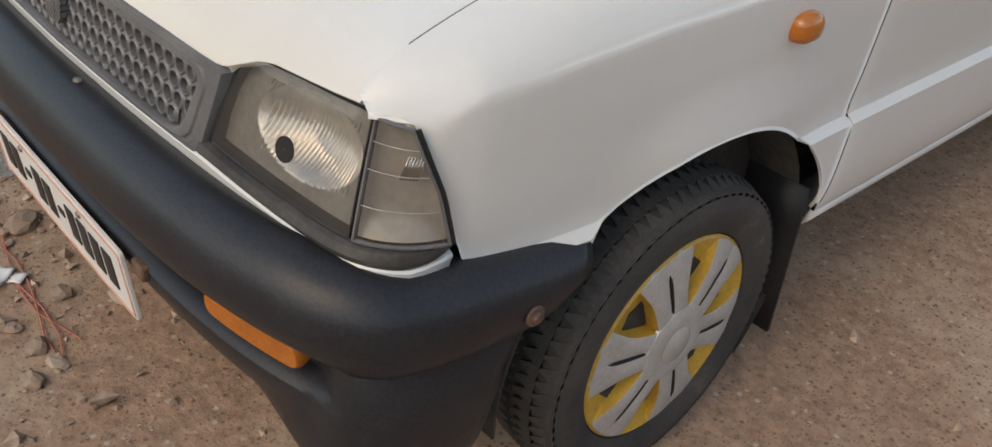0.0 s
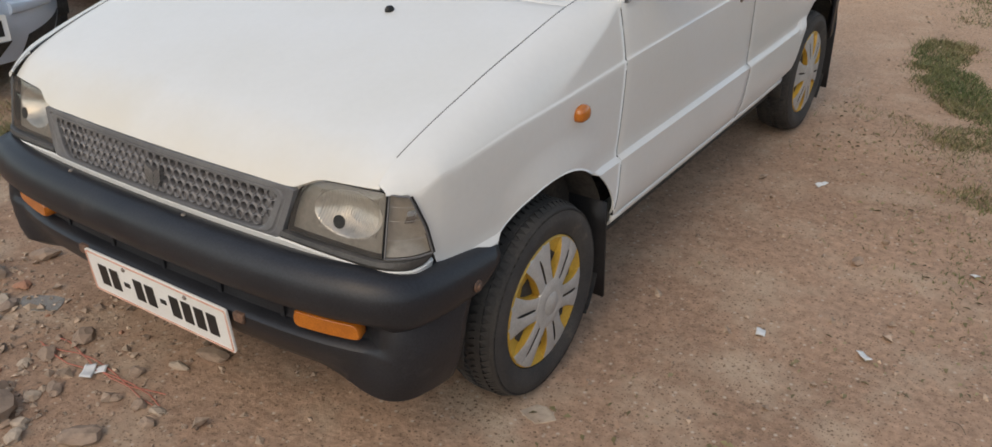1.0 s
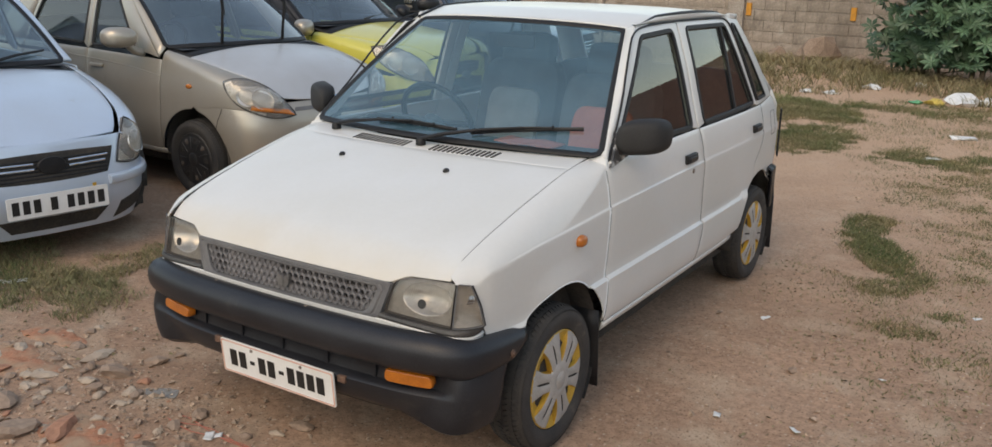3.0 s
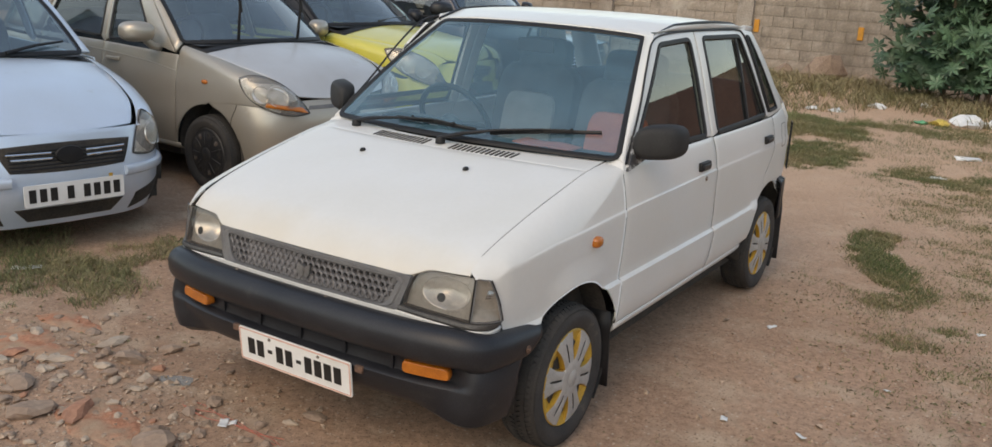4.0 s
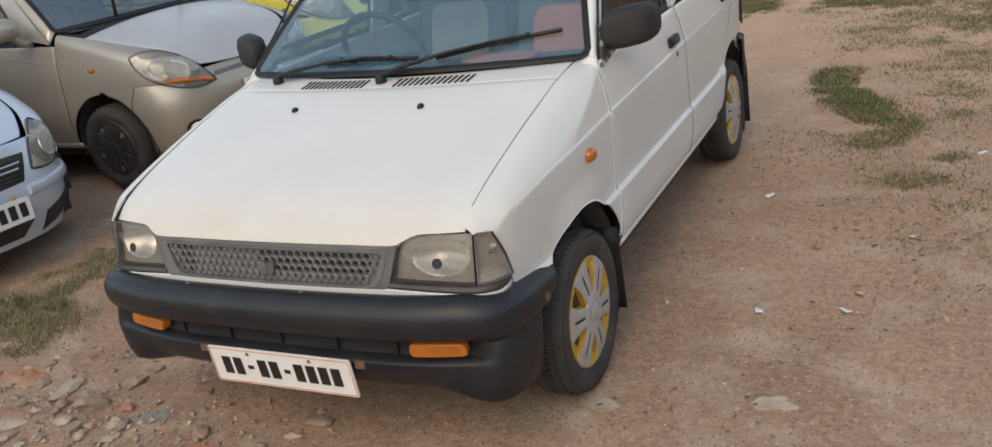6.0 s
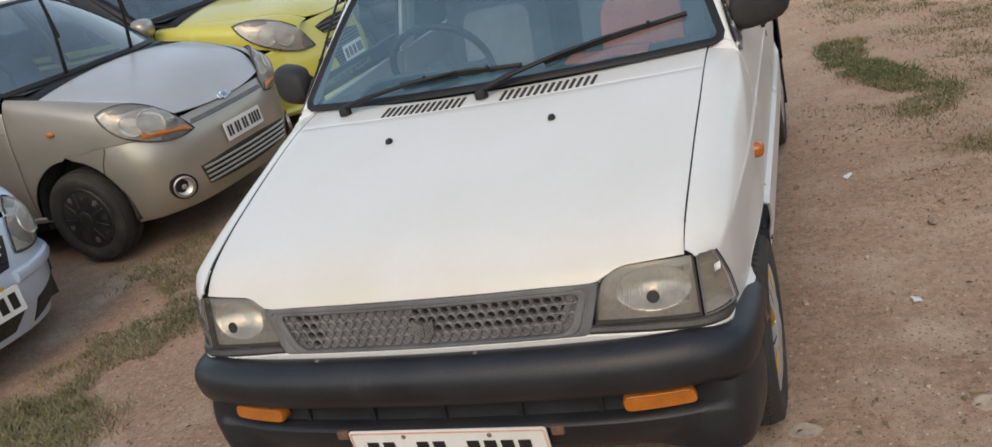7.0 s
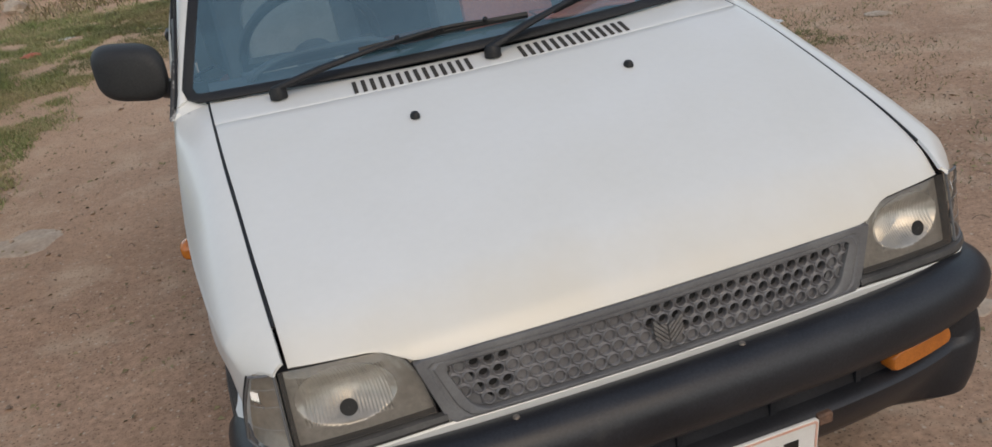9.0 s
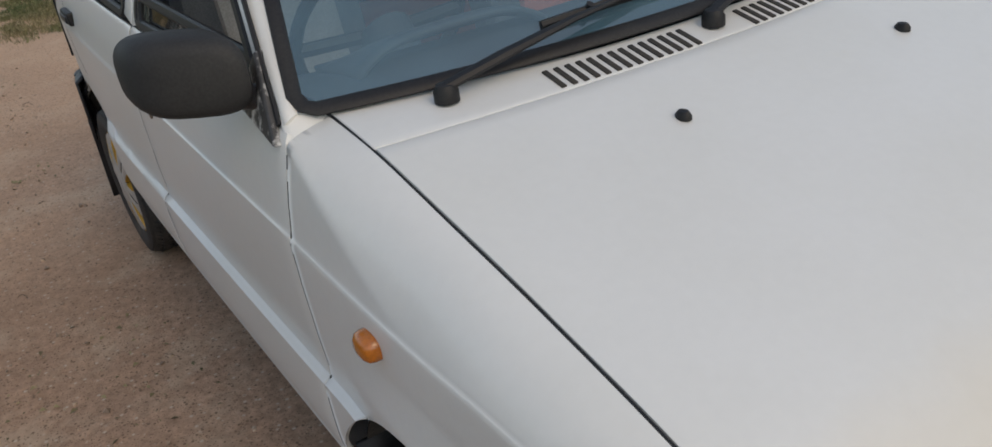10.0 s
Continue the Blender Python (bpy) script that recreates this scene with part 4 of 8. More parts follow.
def headlamp(sx):
    inn = spline([(0.398, 0.584), (0.405, 0.630), (0.421, 0.672), (0.447, 0.697)], 14)
    bot, top, outr = [(0.398, 0.584), (0.622, 0.572)], [(0.447, 0.697), (0.52, 0.7005), (0.622, 0.7005)], [(0.622, 0.572), (0.622, 0.7005)]
    c = coons(bot, top, inn, outr, 30, 16)
    ring = np.r_[c[:, 0], c[-1, 1:], c[::-1, -1][1:], c[0, ::-1][1:-1]]
    mid0 = ring.mean(0)
    # housing: a thin dark lip round the lens and the box behind it
    rows = [[(sx * x, z, d) for x, z in mid0 + (ring - mid0) * k] for k, d in ((1.012, -0.03), (1.016, 0.0015), (1.006, 0.003), (0.985, 0.002), (0.985, -0.022))]
    lamp = part("headlamp", grid_geo([[lamp_face(s, z, d) for s, z, d in r] for r in rows], (0, -1, 0), closed_v=True), TRIM, car, "headlamp with a clouded lens and a round black sticker")
    # reflector: a bowl with upright flutes behind the lens
    nr, nz = 150, 56
    c = coons(bot, top, inn, outr, nr, nz)
    Q, far = [], np.zeros((nr, nz))
    for a in range(nr):
        row = []
        for b in range(nz):
            s, z = c[a, b]
            far[a, b] = e = min(1.0, math.hypot((s - 0.530) / 0.082, (z - 0.638) / 0.046))
            flute = 0.0016 * (a // 2 % 2) if 0.46 < s < 0.60 and 0.60 < z < 0.676 else 0.0
            row.append(lamp_face(sx * s, z, -0.014 - 0.034 * (1 - e**2) - flute))
        Q.append(row)
    gv_, gf_ = grid_geo(Q, (0, -1, 0))
    part("reflector", (gv_, gf_, [int(far[a, b] > 0.985 and far[a + 1, b + 1] > 0.985) for a in range(nr - 1) for b in range(nz - 1)]), [REFLECTOR, LAMP_BORDER], lamp, "bright lamp reflector in a dull border", sharp=40)
    n2, n3 = 84, 18
    c = coons(bot, top, inn, outr, n2, n3)
    Q = []
    for a in range(n2):
        row = []
        for b in range(n3):
            s, z = c[a, b]
            inside = 0.12 < a / n2 < 0.90 and 2 < b < 14 and (s - 0.40) / 0.24 + 0.5 * (z - 0.57) / 0.13 > 0.30
            edge = min(a, n2 - 1 - a, 2 * b, 2 * (n3 - 1 - b)) < 5
            row.append(lamp_face(sx * s, z, 0.002 + 0.007 * abs(math.sin(math.pi * a / (n2 - 1)) * math.sin(math.pi * b / (n3 - 1))) ** 0.5 - (0.0009 * (a % 2) if inside else 0) + 0.0008 * edge))
        Q.append(row)
    ln = part("lens", grid_geo(Q, (0, -1, 0)), LENS, lamp, "clouded fluted lens", sharp=25)
    ln.visible_shadow = False
    g = moved(lathe([(0.0138, 0.0), (0.0138, -0.002), (0.0005, -0.0022)], 28, "y"), Matrix.Translation(lamp_face(sx * 0.527, 0.632, 0.0105)) @ Matrix.Rotation(sx * 0.12, 4, "Z") @ Matrix.Rotation(-0.26, 4, "X"))
    part("sticker", g, INK, lamp, "round black sticker")
    # corner lamp round the wing
    cb, ct = [(0.628, 0.573), (0.724, 0.573)], [(0.628, 0.7005), (0.667, 0.699)]
    cl, cr_ = [(0.628, 0.573), (0.628, 0.7005)], [(0.724, 0.573), (0.703, 0.630), (0.667, 0.699)]
    c = coons(cb, ct, cl, cr_, 22, 12)
    P = [[lamp_face(sx * q[0], q[1], -0.004 - 0.018 * abs(math.sin(math.pi * i / 21) * math.sin(math.pi * j / 11)) ** 0.5) for j, q in enumerate(r)] for i, r in enumerate(c)]
    corner = part("corner_lamp", grid_geo(P, (sx, -1, 0)), CORNER, car, "pale corner lamp", sharp=40)
    # a small block of bright upright prisms behind the lens
    P = [[lamp_face(sx * (0.664 + 0.0016 * a + 0.003 * (b - 3) / 3), 0.641 + 0.0042 * b, -0.001 - 0.0022 * (a % 2) - 0.0010 * abs(b - 3)) for b in range(7)] for a in range(13)]
    part("prism_block", grid_geo(P, (sx, -1, 0)), CHROME, corner, "bright ribbed prism in the lamp", sharp=20)
    P = np.array([[lamp_face(sx * c[a, b, 0], c[a, b, 1], 0.005 - 0.0004 * (a % 2) * (a < 6)) for b in range(12)] for a in range(22)])
    cl_ = part("lens", grid_geo(P, (sx, -1, 0)), LENS, corner, "clouded lens with a ribbed edge")
    cl_.visible_shadow = False
    for zz in (0.612, 0.650, 0.678):
        p = [lamp_face(sx * s, zz, 0.0054) for s in np.linspace(0.630, float(np.interp(zz, [0.573, 0.63, 0.699], [0.720, 0.700, 0.665])), 12)]
        part("lens_line", tube(p, 0.0005, 4), LAMP_BORDER, corner)
    ring = np.r_[c[:, 0], c[-1, 1:], c[::-1, -1][1:], c[0, ::-1][1:-1]]
    p = np.array([lamp_face(sx * s, z, 0.004) for s, z in ring])
    nn = np.array([np.array(lamp_face(sx * s, z, 0.02)) - np.array(lamp_face(sx * s, z, 0.0)) for s, z in ring])
    part("corner_lamp_seal", band(p, nn, 0.0036, 0.003), FRAME_GREY, corner)
    # black rubber line between the corner lamp and the wing
    pq = [(s + 0.004, z) for s, z in even(np.array(cr_), 14)]
    p = np.array([lamp_face(sx * s, z, 0.0035) for s, z in pq])
    nn = np.array([np.array(lamp_face(sx * s, z, 0.02)) - np.array(lamp_face(sx * s, z, 0.0)) for s, z in pq])
    part("corner_lamp_rubber", band(p, nn, 0.0055, 0.003, False), TRIM, corner)
    # dark strip under both lamps
    ss = np.linspace(0.384, 0.729, 44)
    zt, wd = np.interp(ss, [0.384, 0.40, 0.622, 0.729], [0.582, 0.582, 0.5695, 0.571]), np.interp(ss, [0.384, 0.62, 0.68, 0.71, 0.722, 0.729], [0.016, 0.0185, 0.022, 0.017, 0.010, 0.003])
    Q = [[nose(sx * s, z - w * k, d * min(1.0, 14 * (0.731 - s) + 0.15)) for k, d in ((1.0, 0.0), (1.0, 0.008), (0.6, 0.012), (0.1, 0.010), (0.0, 0.0))] for s, z, w in zip(ss, zt, wd)]
    part("lamp_strip", grid_geo(Q, (0, -1, 0)), STRIP, car, "dark strip under the lamps")


STRIP = mat("dark weathered lamp strip", (0.035, 0.034, 0.034), (0.07, 0.066, 0.062), rough=0.45, scale=14, fine=160, var=0.2)
headlamp(1)
headlamp(-1)

# front bumper
BUMP = spline([(0, 0.024), (0.25, 0.028), (0.42, 0.038), (0.54, 0.056), (0.635, 0.086), (0.698, 0.138), (0.723, 0.220), (0.730, 0.32), (0.732, 0.44)], 120)
BUMP_S = np.r_[0, np.cumsum(np.linalg.norm(np.diff(BUMP, axis=0), axis=1))]
BUMP_E = BUMP_S[-1]


def bumper(s, z, d):
    """A point of the bumper: s metres round from the middle, at height z, set d inwards."""
    a = abs(s)
    x, y = np.interp(a, BUMP_S, BUMP[:, 0]), np.interp(a, BUMP_S, BUMP[:, 1])
    dx = np.interp(a + 0.02, BUMP_S, BUMP[:, 0]) - np.interp(a - 0.02, BUMP_S, BUMP[:, 0])
    dy = np.interp(a + 0.02, BUMP_S, BUMP[:, 1]) - np.interp(a - 0.02, BUMP_S, BUMP[:, 1])
    ln = math.hypot(dx, dy) + 1e-9
    x, y = x - d * dy / ln, y + d * dx / ln
    return (math.copysign(x, s), y, z)


prof_bar = [(0.100, 0.535), (0.082, 0.548), (0.062, 0.555), (0.038, 0.554), (0.018, 0.543), (0.006, 0.526), (0.0, 0.508), (0.001, 0.485), (0.007, 0.464), (0.020, 0.446), (0.032, 0.438)]
prof_low = [(0.070, 0.432), (0.078, 0.415), (0.078, 0.392), (0.074, 0.376), (0.050, 0.370), (0.042, 0.361), (0.043, 0.346), (0.051, 0.325), (0.062, 0.300), (0.076, 0.280), (0.100, 0.272)]
prof_plain = [(0.022, 0.428), (0.017, 0.412), (0.013, 0.392), (0.011, 0.376), (0.010, 0.368), (0.010, 0.358), (0.011, 0.345), (0.013, 0.316), (0.018, 0.284), (0.028, 0.252), (0.055, 0.236)]
P = []
for u in np.linspace(-1, 1, 121):
    row = []
    for k, (d, z) in enumerate(prof_bar + prof_low):
        end = float(np.interp(np.interp(z, [0.24, 0.32, 0.39, 0.43, 0.516, 0.55], [0.262, 0.282, 0.297, 0.329, 0.412, 0.43]), BUMP[:, 1], BUMP_S))
        s = u * end
        if k >= len(prof_bar):
            pd, pz = prof_plain[k - len(prof_bar)]
            wide = 0.20 * max(0.0, (k - len(prof_bar) - 6) / 4)
            g = min(1.0, max(0.0, (abs(s) - 0.605 + wide) / (0.09 + wide)))
            g = g * g * (3 - 2 * g)
            d, z = d + g * (pd - d), z + g * (pz - z)
        elif abs(s) > 0.62:
            # the bar's hollow foot fills out round the corner
            g = min(1.0, (abs(s) - 0.62) / 0.10)
            d = d + g * (0.35 * d - d) if z < 0.50 else d
        if z > 0.42:
            z -= 0.036 * max(0.0, (abs(s) - 0.60) / 0.40) * (z - 0.42) / 0.13
        row.append(bumper(s, z, d))
    P.append(row)
bmp = part("front_bumper", grid_geo(P, (0, -1, 0)), BLACK, car, "scuffed black plastic front bumper", solid=0.005, bevel=0.0)
for i in range(-2, 3):
    x = i * 0.19
    part("bumper_rib", solid_bm_geo(([bumper(x + dx, z, d) for dx in (-0.006, 0.006) for z, d in ((0.434, 0.068), (0.372, 0.070), (0.372, 0.085), (0.434, 0.085))], [(0, 1, 2, 3), (4, 5, 6, 7), (0, 1, 5, 4), (1, 2, 6, 5), (2, 3, 7, 6), (3, 0, 4, 7)])), BLACK, bmp)
for sx in (1, -1):
    c = seal_path([(0.434, 0.386), (0.436, 0.427), (0.600, 0.427), (0.610, 0.388)], 0.018)
    n = len(c)
    v = [bumper(sx * s, z, 0.070) for s, z in c] + [bumper(sx * s, z, 0.046) for s, z in c] + [bumper(sx * (0.522 + (s - 0.522) * 0.95), 0.4065 + (z - 0.4065) * 0.86, 0.040) for s, z in c]
    f = [tuple(range(2 * n, 3 * n))] + [(k, (k + 1) % n, n + (k + 1) % n, n + k) for k in range(n)] + [(n + k, n + (k + 1) % n, 2 * n + (k + 1) % n, 2 * n + k) for k in range(n)]
    part("bumper_indicator", solid_bm_geo((v, f)), AMBER, bmp, "amber indicator lamp in the bumper", bevel=0.001)
    q = bumper(sx * (BUMP_E - 0.115), 0.462, 0.0005)
    part("bumper_bolt", moved(lathe([(0.014, 0.0), (0.013, 0.003), (0.007, 0.004), (0.006, 0.008), (0.0005, 0.008)], 14), Matrix.Translation(q) @ (Matrix.Identity(4) if sx > 0 else Matrix.Rotation(math.pi, 4, "Z"))), RUST, bmp, "rusty bumper bolt")
for s_ in (-0.285, 0.124):
    part("bumper_screw", moved(lathe([(0.006, 0), (0.005, 0.003), (0.0005, 0.004)], 10, "z"), Matrix.Translation(bumper(s_, 0.5555, 0.056))), STEEL, bmp)
GRP = [(x, 0.030, 0.058) for x in (-0.192, -0.150, -0.062, -0.020, 0.066, 0.108, 0.150, 0.192)]
GRP += [(-0.106, 0.020, 0.012), (0.024, 0.020, 0.012)]
pm = Matrix.Translation((0.004, 0.062, 0.312)) @ Matrix.Rotation(0.10, 4, "X")
npl = number_plate(car, pm, 0.498, 0.122, GRP)
for x in (-0.105, 0.112):
    part("plate_screw", moved(lathe([(0.006, 0), (0.005, -0.003), (0.0005, -0.004)], 12, "y"), pm @ Matrix.Translation((x, -0.003, 0.045))), STEEL, npl)
for x in (-0.27, 0.275):
    g = solid_bm_geo(box(x - 0.016, x + 0.016, 0.064, 0.100, 0.342, 0.366))
    part("plate_bracket", g, RUST, car, "rusty plate bracket", bevel=0.004)

# side repeater lamps
for sx in (1, -1):
    m = Matrix.Translation((sx * (float(W.side(0.757, 0.71)) + 0.001), 0.753 if sx > 0 else 0.737, 0.712 if sx > 0 else 0.718))
    c = [(math.copysign(abs(math.cos(a)) ** 0.75, math.cos(a)) * 0.0265, math.copysign(abs(math.sin(a)) ** 0.75, math.sin(a)) * 0.020) for a in np.linspace(0, 2 * math.pi, 28, endpoint=False)]
    rows = [[(sx * h, y * k, z * k) for y, z in c] for h, k in ((-0.004, 1.0), (0.006, 1.0), (0.014, 0.9), (0.019, 0.65), (0.021, 0.25))]
    v, f = grid_geo(rows, None, closed_v=True)
    part("side_indicator", moved(solid_bm_geo((v, f + [tuple(range(4 * 28, 5 * 28))])), m), AMBER, car, "small amber side indicator")

# wheels and the dark wells above them
for y, s_ in ((0.642, 0.0), (2.816, 0.0)):
    for sx in (1, -1):
        build_wheel("wheel", Vector((sx * (0.652 if y < 1 else 0.632), y, 0.253)), sx, spoked_cover, car, "tyre with worn tread and yellow and silver wheel cover", rim=0.170)
        cy, cz, r = ARF if y < 1 else ARR
        a = np.radians(np.linspace(-38, 186, 34))
        Q = [[(sx * x, cy + (r + 0.007) * math.cos(t), cz + (r + 0.007) * math.sin(t)) for x in (0.40, 0.5, 0.6, 0.692)] for t in a]
        part("wheel_well", grid_geo(Q, (0, 0, -1)), DARK, car, solid=-0.004)
        Q = [[(sx * 0.41, cy + rr * math.cos(t), cz + rr * math.sin(t)) for rr in (0.0, (r + 0.008))] for t in a]
        part("wheel_well_wall", grid_geo(Q, (sx, 0, 0)), DARK, car)
        yb = cy + 0.295
        Q = [[(sx * x, yb + 0.02 * (1 - t), 0.10 + t * 0.30) for x in (0.50, 0.58, 0.66, 0.712)] for t in np.linspace(0, 1, 5)]
        part("mud_flap", grid_geo(Q, (0, -1, 0)), TRIM, car, "black mud flap", solid=0.008)

# rear bumper and its black arch end
RB = spline([(0, 3.30), (0.4, 3.29), (0.6, 3.25), (0.69, 3.16), (0.712, 3.06), (0.722, 3.0)], 50)
P = []
for sx, seq in ((-1, RB[::-1]), (1, RB[1:])):
    for x, y in seq:
        P.append([(sx * x, y, z) for z in (0.36, 0.40, 0.50, 0.56)] + [(sx * x * 0.95, y - 0.06 * (y > 3.1), 0.585)])
part("rear_bumper", grid_geo(P, (0, 1, 0)), BLACK, car, "black rear bumper", solid=0.01)
for sx in (1, -1):
    p = [(sx * (float(W.side(y, z)) + 0.004), y, z) for y, z in arch(ARR[0], ARR[1], ARR[2] + 0.004, 52, 8, 14)]
    part("arch_trim", tube(p, [0.008 + 0.02 * t for t in np.linspace(0, 1, 14)], 8), BLACK, car)
    # lamp guard: a small black ladder standing off the tail lamp
    gd = [tube([(sx * 0.675, 3.225, z) for z in np.linspace(0.60, 0.86, 6)], 0.004, 6), tube([(sx * 0.655, 3.285, z) for z in np.linspace(0.60, 0.86, 6)], 0.004, 6)]
    for z in np.linspace(0.60, 0.86, 12):
        gd.append(tube([(sx * 0.675, 3.225, z), (sx * 0.655, 3.285, z)], 0.003, 6))
    part("lamp_guard", join(*gd), TRIM, car, "black wire guard over the tail lamp")

# door mirrors
def mirror(sx, lab):
    base = Vector((sx * 0.690, 1.075, 0.962))
    tri = [(0.998, 0.912), (1.108, 1.026), (1.172, 0.934)]
    c = W.on_side(np.array(tri), sx, 0.012)
    c2 = W.on_side(np.array(tri), sx, -0.004)
    ft = part("mirror_foot", solid_bm_geo(([*map(tuple, c), *map(tuple, c2)], [(0, 1, 2), (3, 4, 5), (0, 1, 4, 3), (1, 2, 5, 4), (2, 0, 3, 5)])), MIRROR_FOOT, car, "chipped black mirror foot", bevel=0.004)
    # housing: a rounded shell, its face towards the rear
    P = []
    hx, hz, x0 = 0.080, 0.064, 0.757 if sx > 0 else 0.768
    for t, k, off in ((0.0, 0.95, 0.0), (0.006, 1.0, 0.0), (0.035, 1.0, 0.0), (0.055, 0.97, 0.0), (0.070, 0.90, 0.0), (0.080, 0.78, 0.0), (0.086, 0.6, 0.0)):
        row = []
        for a in np.linspace(0, 2 * math.pi, 36, endpoint=False):
            cx, cz = math.copysign(abs(math.cos(a)) ** 0.60, math.cos(a)), math.copysign(abs(math.sin(a)) ** 0.66, math.sin(a))
            row.append((sx * (x0 + hx * cx * k), 1.180 - t + 0.55 * (hx * cx * k), 1.008 + hz * cz * k + 0.006 * cx * k))
        P.append(row)
    v, f = grid_geo(P, None, closed_v=True)
    n = 36
    geo = solid_bm_geo((v, f + [tuple(range(n)), tuple(range(6 * n, 7 * n))]))
    hs = part("mirror_housing", geo, MIRROR_BLACK, ft, lab)
    part("mirror_arm", solid_bm_geo(tube([(sx * 0.680, 1.09, 0.962), (sx * 0.700, 1.11, 0.962), (sx * 0.715, 1.12, 0.975)], [0.022, 0.02, 0.022], 10)), BLACK, ft)
    g = [(sx * (x0 + 0.070 * math.copysign(abs(math.cos(a)) ** 0.5, math.cos(a))), 1.183 + 0.0385 * math.copysign(abs(math.cos(a)) ** 0.5, math.cos(a)), 1.008 + 0.054 * math.copysign(abs(math.sin(a)) ** 0.5, math.sin(a))) for a in np.linspace(0, 2 * math.pi, 32, endpoint=False)]
    part("mirror_glass", (g + [(x, y + 0.002, z) for x, y, z in g], [tuple(range(32)), tuple(range(32, 64))]), CHROME, ft)


MIRROR_BLACK = mat("matt black mirror plastic", (0.022, 0.022, 0.023), (0.032, 0.032, 0.032), rough=0.62, spec=0.3, scale=8, fine=220, var=0.15, bump=0.0004)
MIRROR_FOOT = mat("chipped black paint", (0.03, 0.03, 0.032), (0.05, 0.05, 0.05), rough=0.5, scale=12, fine=100, var=0.2, dirt=(0.72, 0.72, 0.70), dirt_scale=34, dirt_lo=0.50)
mirror(1, "black plastic door mirror, folded out")
mirror(-1, "black plastic door mirror with a small scratch")


# wipers
def wiper(px, py, tip, a_label):
    base = Vector((px, py, float(W.lid(px, py)) + 0.012))
    u1, v1 = tip
    b0, b1 = Vector(screen(u1[0], v1[0])), Vector(screen(u1[1], v1[1]))
    n = Vector((0, -0.6, 0.8))
    mid = b0.lerp(b1, 0.48) + n * 0.030
    arm = part("wiper", join(lathe_at(base, [(0.019, -0.012), (0.019, 0.004), (0.014, 0.014), (0.0005, 0.018)]), tube([base + Vector((0, 0, 0.010)), base.lerp(mid, 0.25) + n * 0.022, base.lerp(mid, 0.6) + n * 0.018, mid], [0.013, 0.013, 0.009, 0.006], 8, flat=0.6)), TRIM, car, a_label)
    pts = [b0.lerp(b1, t) + n * (0.012 + 0.006 * math.sin(math.pi * t)) for t in np.linspace(0, 1, 14)]
    bridge = [solid_bm_geo(tube([b0.lerp(b1, t) + n * 0.014, b0.lerp(b1, t) + n * 0.030], 0.006, 6)) for t in (0.22, 0.48, 0.74)]
    part("wiper_blade", join(*bridge, tube(pts, 0.006, 6, flat=1.3), tube([b0.lerp(b1, t) + n * (0.012 + 0.016 * math.sin(math.pi * (t - 0.1) / 0.8)) for t in np.linspace(0.1, 0.9, 14)], 0.0045, 6)), TRIM, arm)


def lathe_at(at, prof):
    return moved(lathe(prof, 16, "z"), Matrix.Translation(at))


wiper(-0.472, 0.901, ((-0.43, 0.17), (0.056, 0.058)), "black wiper arm and blade")
wiper(-0.004, 0.842, ((0.27, 0.892), (0.05, 0.147)), "black wiper arm and blade")


# inside: dashboard, steering wheel, seats
P = [[(x, y + 0.05 * (x / 0.6) ** 2, z) for y, z in ((0.93, 0.945), (1.0, 0.940), (1.12, 0.935), (1.22, 0.920), (1.27, 0.88), (1.28, 0.70), (1.24, 0.55))] for x in np.linspace(-0.61, 0.61, 20)]
part("dashboard", grid_geo(P, (0, 0, 1)), DASH, car, "dark blue grey dashboard")
hood = [[(-0.33 + 0.20 * u, 1.10 + 0.16 * v, 0.930 + 0.055 * math.sin(math.pi * min(1, 0.5 + 0.5 * v)) * (1 - u**4)) for v in np.linspace(0, 1, 6)] for u in np.linspace(-1, 1, 14)]
part("instrument_hood", grid_geo(hood, (0, 0, 1)), DASH, car, solid=0.01)
sw = [(-0.33 + 0.178 * math.cos(a), 1.40 - 0.178 * math.sin(a) * 0.42, 0.925 + 0.178 * math.sin(a) * 0.90) for a in np.linspace(0, 2 * math.pi, 40, endpoint=False)]
stw = part("steering_wheel", tube(sw, 0.013, 8, closed=True), TRIM, car, "thin black steering wheel")
part("steering_hub", solid_bm_geo(tube([(-0.33, 1.30, 0.85), (-0.33, 1.385, 0.915)], [0.04, 0.055], 14)), DASH, stw)
for q in (0.0, math.pi):
    part("steering_spoke", tube([(-0.33, 1.385, 0.915), (-0.33 + 0.17 * math.cos(q), 1.40, 0.92)], 0.014, 6), TRIM, stw)
part("dash_cloth", grid_geo([[(x, y, 0.949 + 0.003 * math.sin(x * 40)) for y in np.linspace(1.03, 1.15, 5)] for x in np.linspace(0.20, 0.44, 14)], (0, 0, 1)), SEAT_RED, car, "red cloth lying on the dashboard", solid=0.006)


def pad(x, y, z, w, h, d, tilt, name, m, owner, r=0.05):
    """A cushion: a rounded block, w wide, h high, d deep, leaning back by tilt."""
    P = []
    for t, k in ((-1, 0.80), (-0.75, 0.95), (-0.3, 1), (0.3, 1), (0.75, 0.95), (1, 0.80)):
        P.append([(0.5 * w * k * math.copysign(abs(math.cos(a)) ** 0.35, math.cos(a)), 0.5 * d * t, 0.5 * h * k * math.copysign(abs(math.sin(a)) ** 0.35, math.sin(a))) for a in np.linspace(0, 2 * math.pi, 32, endpoint=False)])
    v, f = grid_geo(P, None, closed_v=True)
    geo = solid_bm_geo((v, f + [tuple(range(32)), tuple(range(160, 192))]))
    return part(name, moved(geo, Matrix.Translation((x, y, z)) @ Matrix.Rotation(tilt, 4, "X")), m, owner)


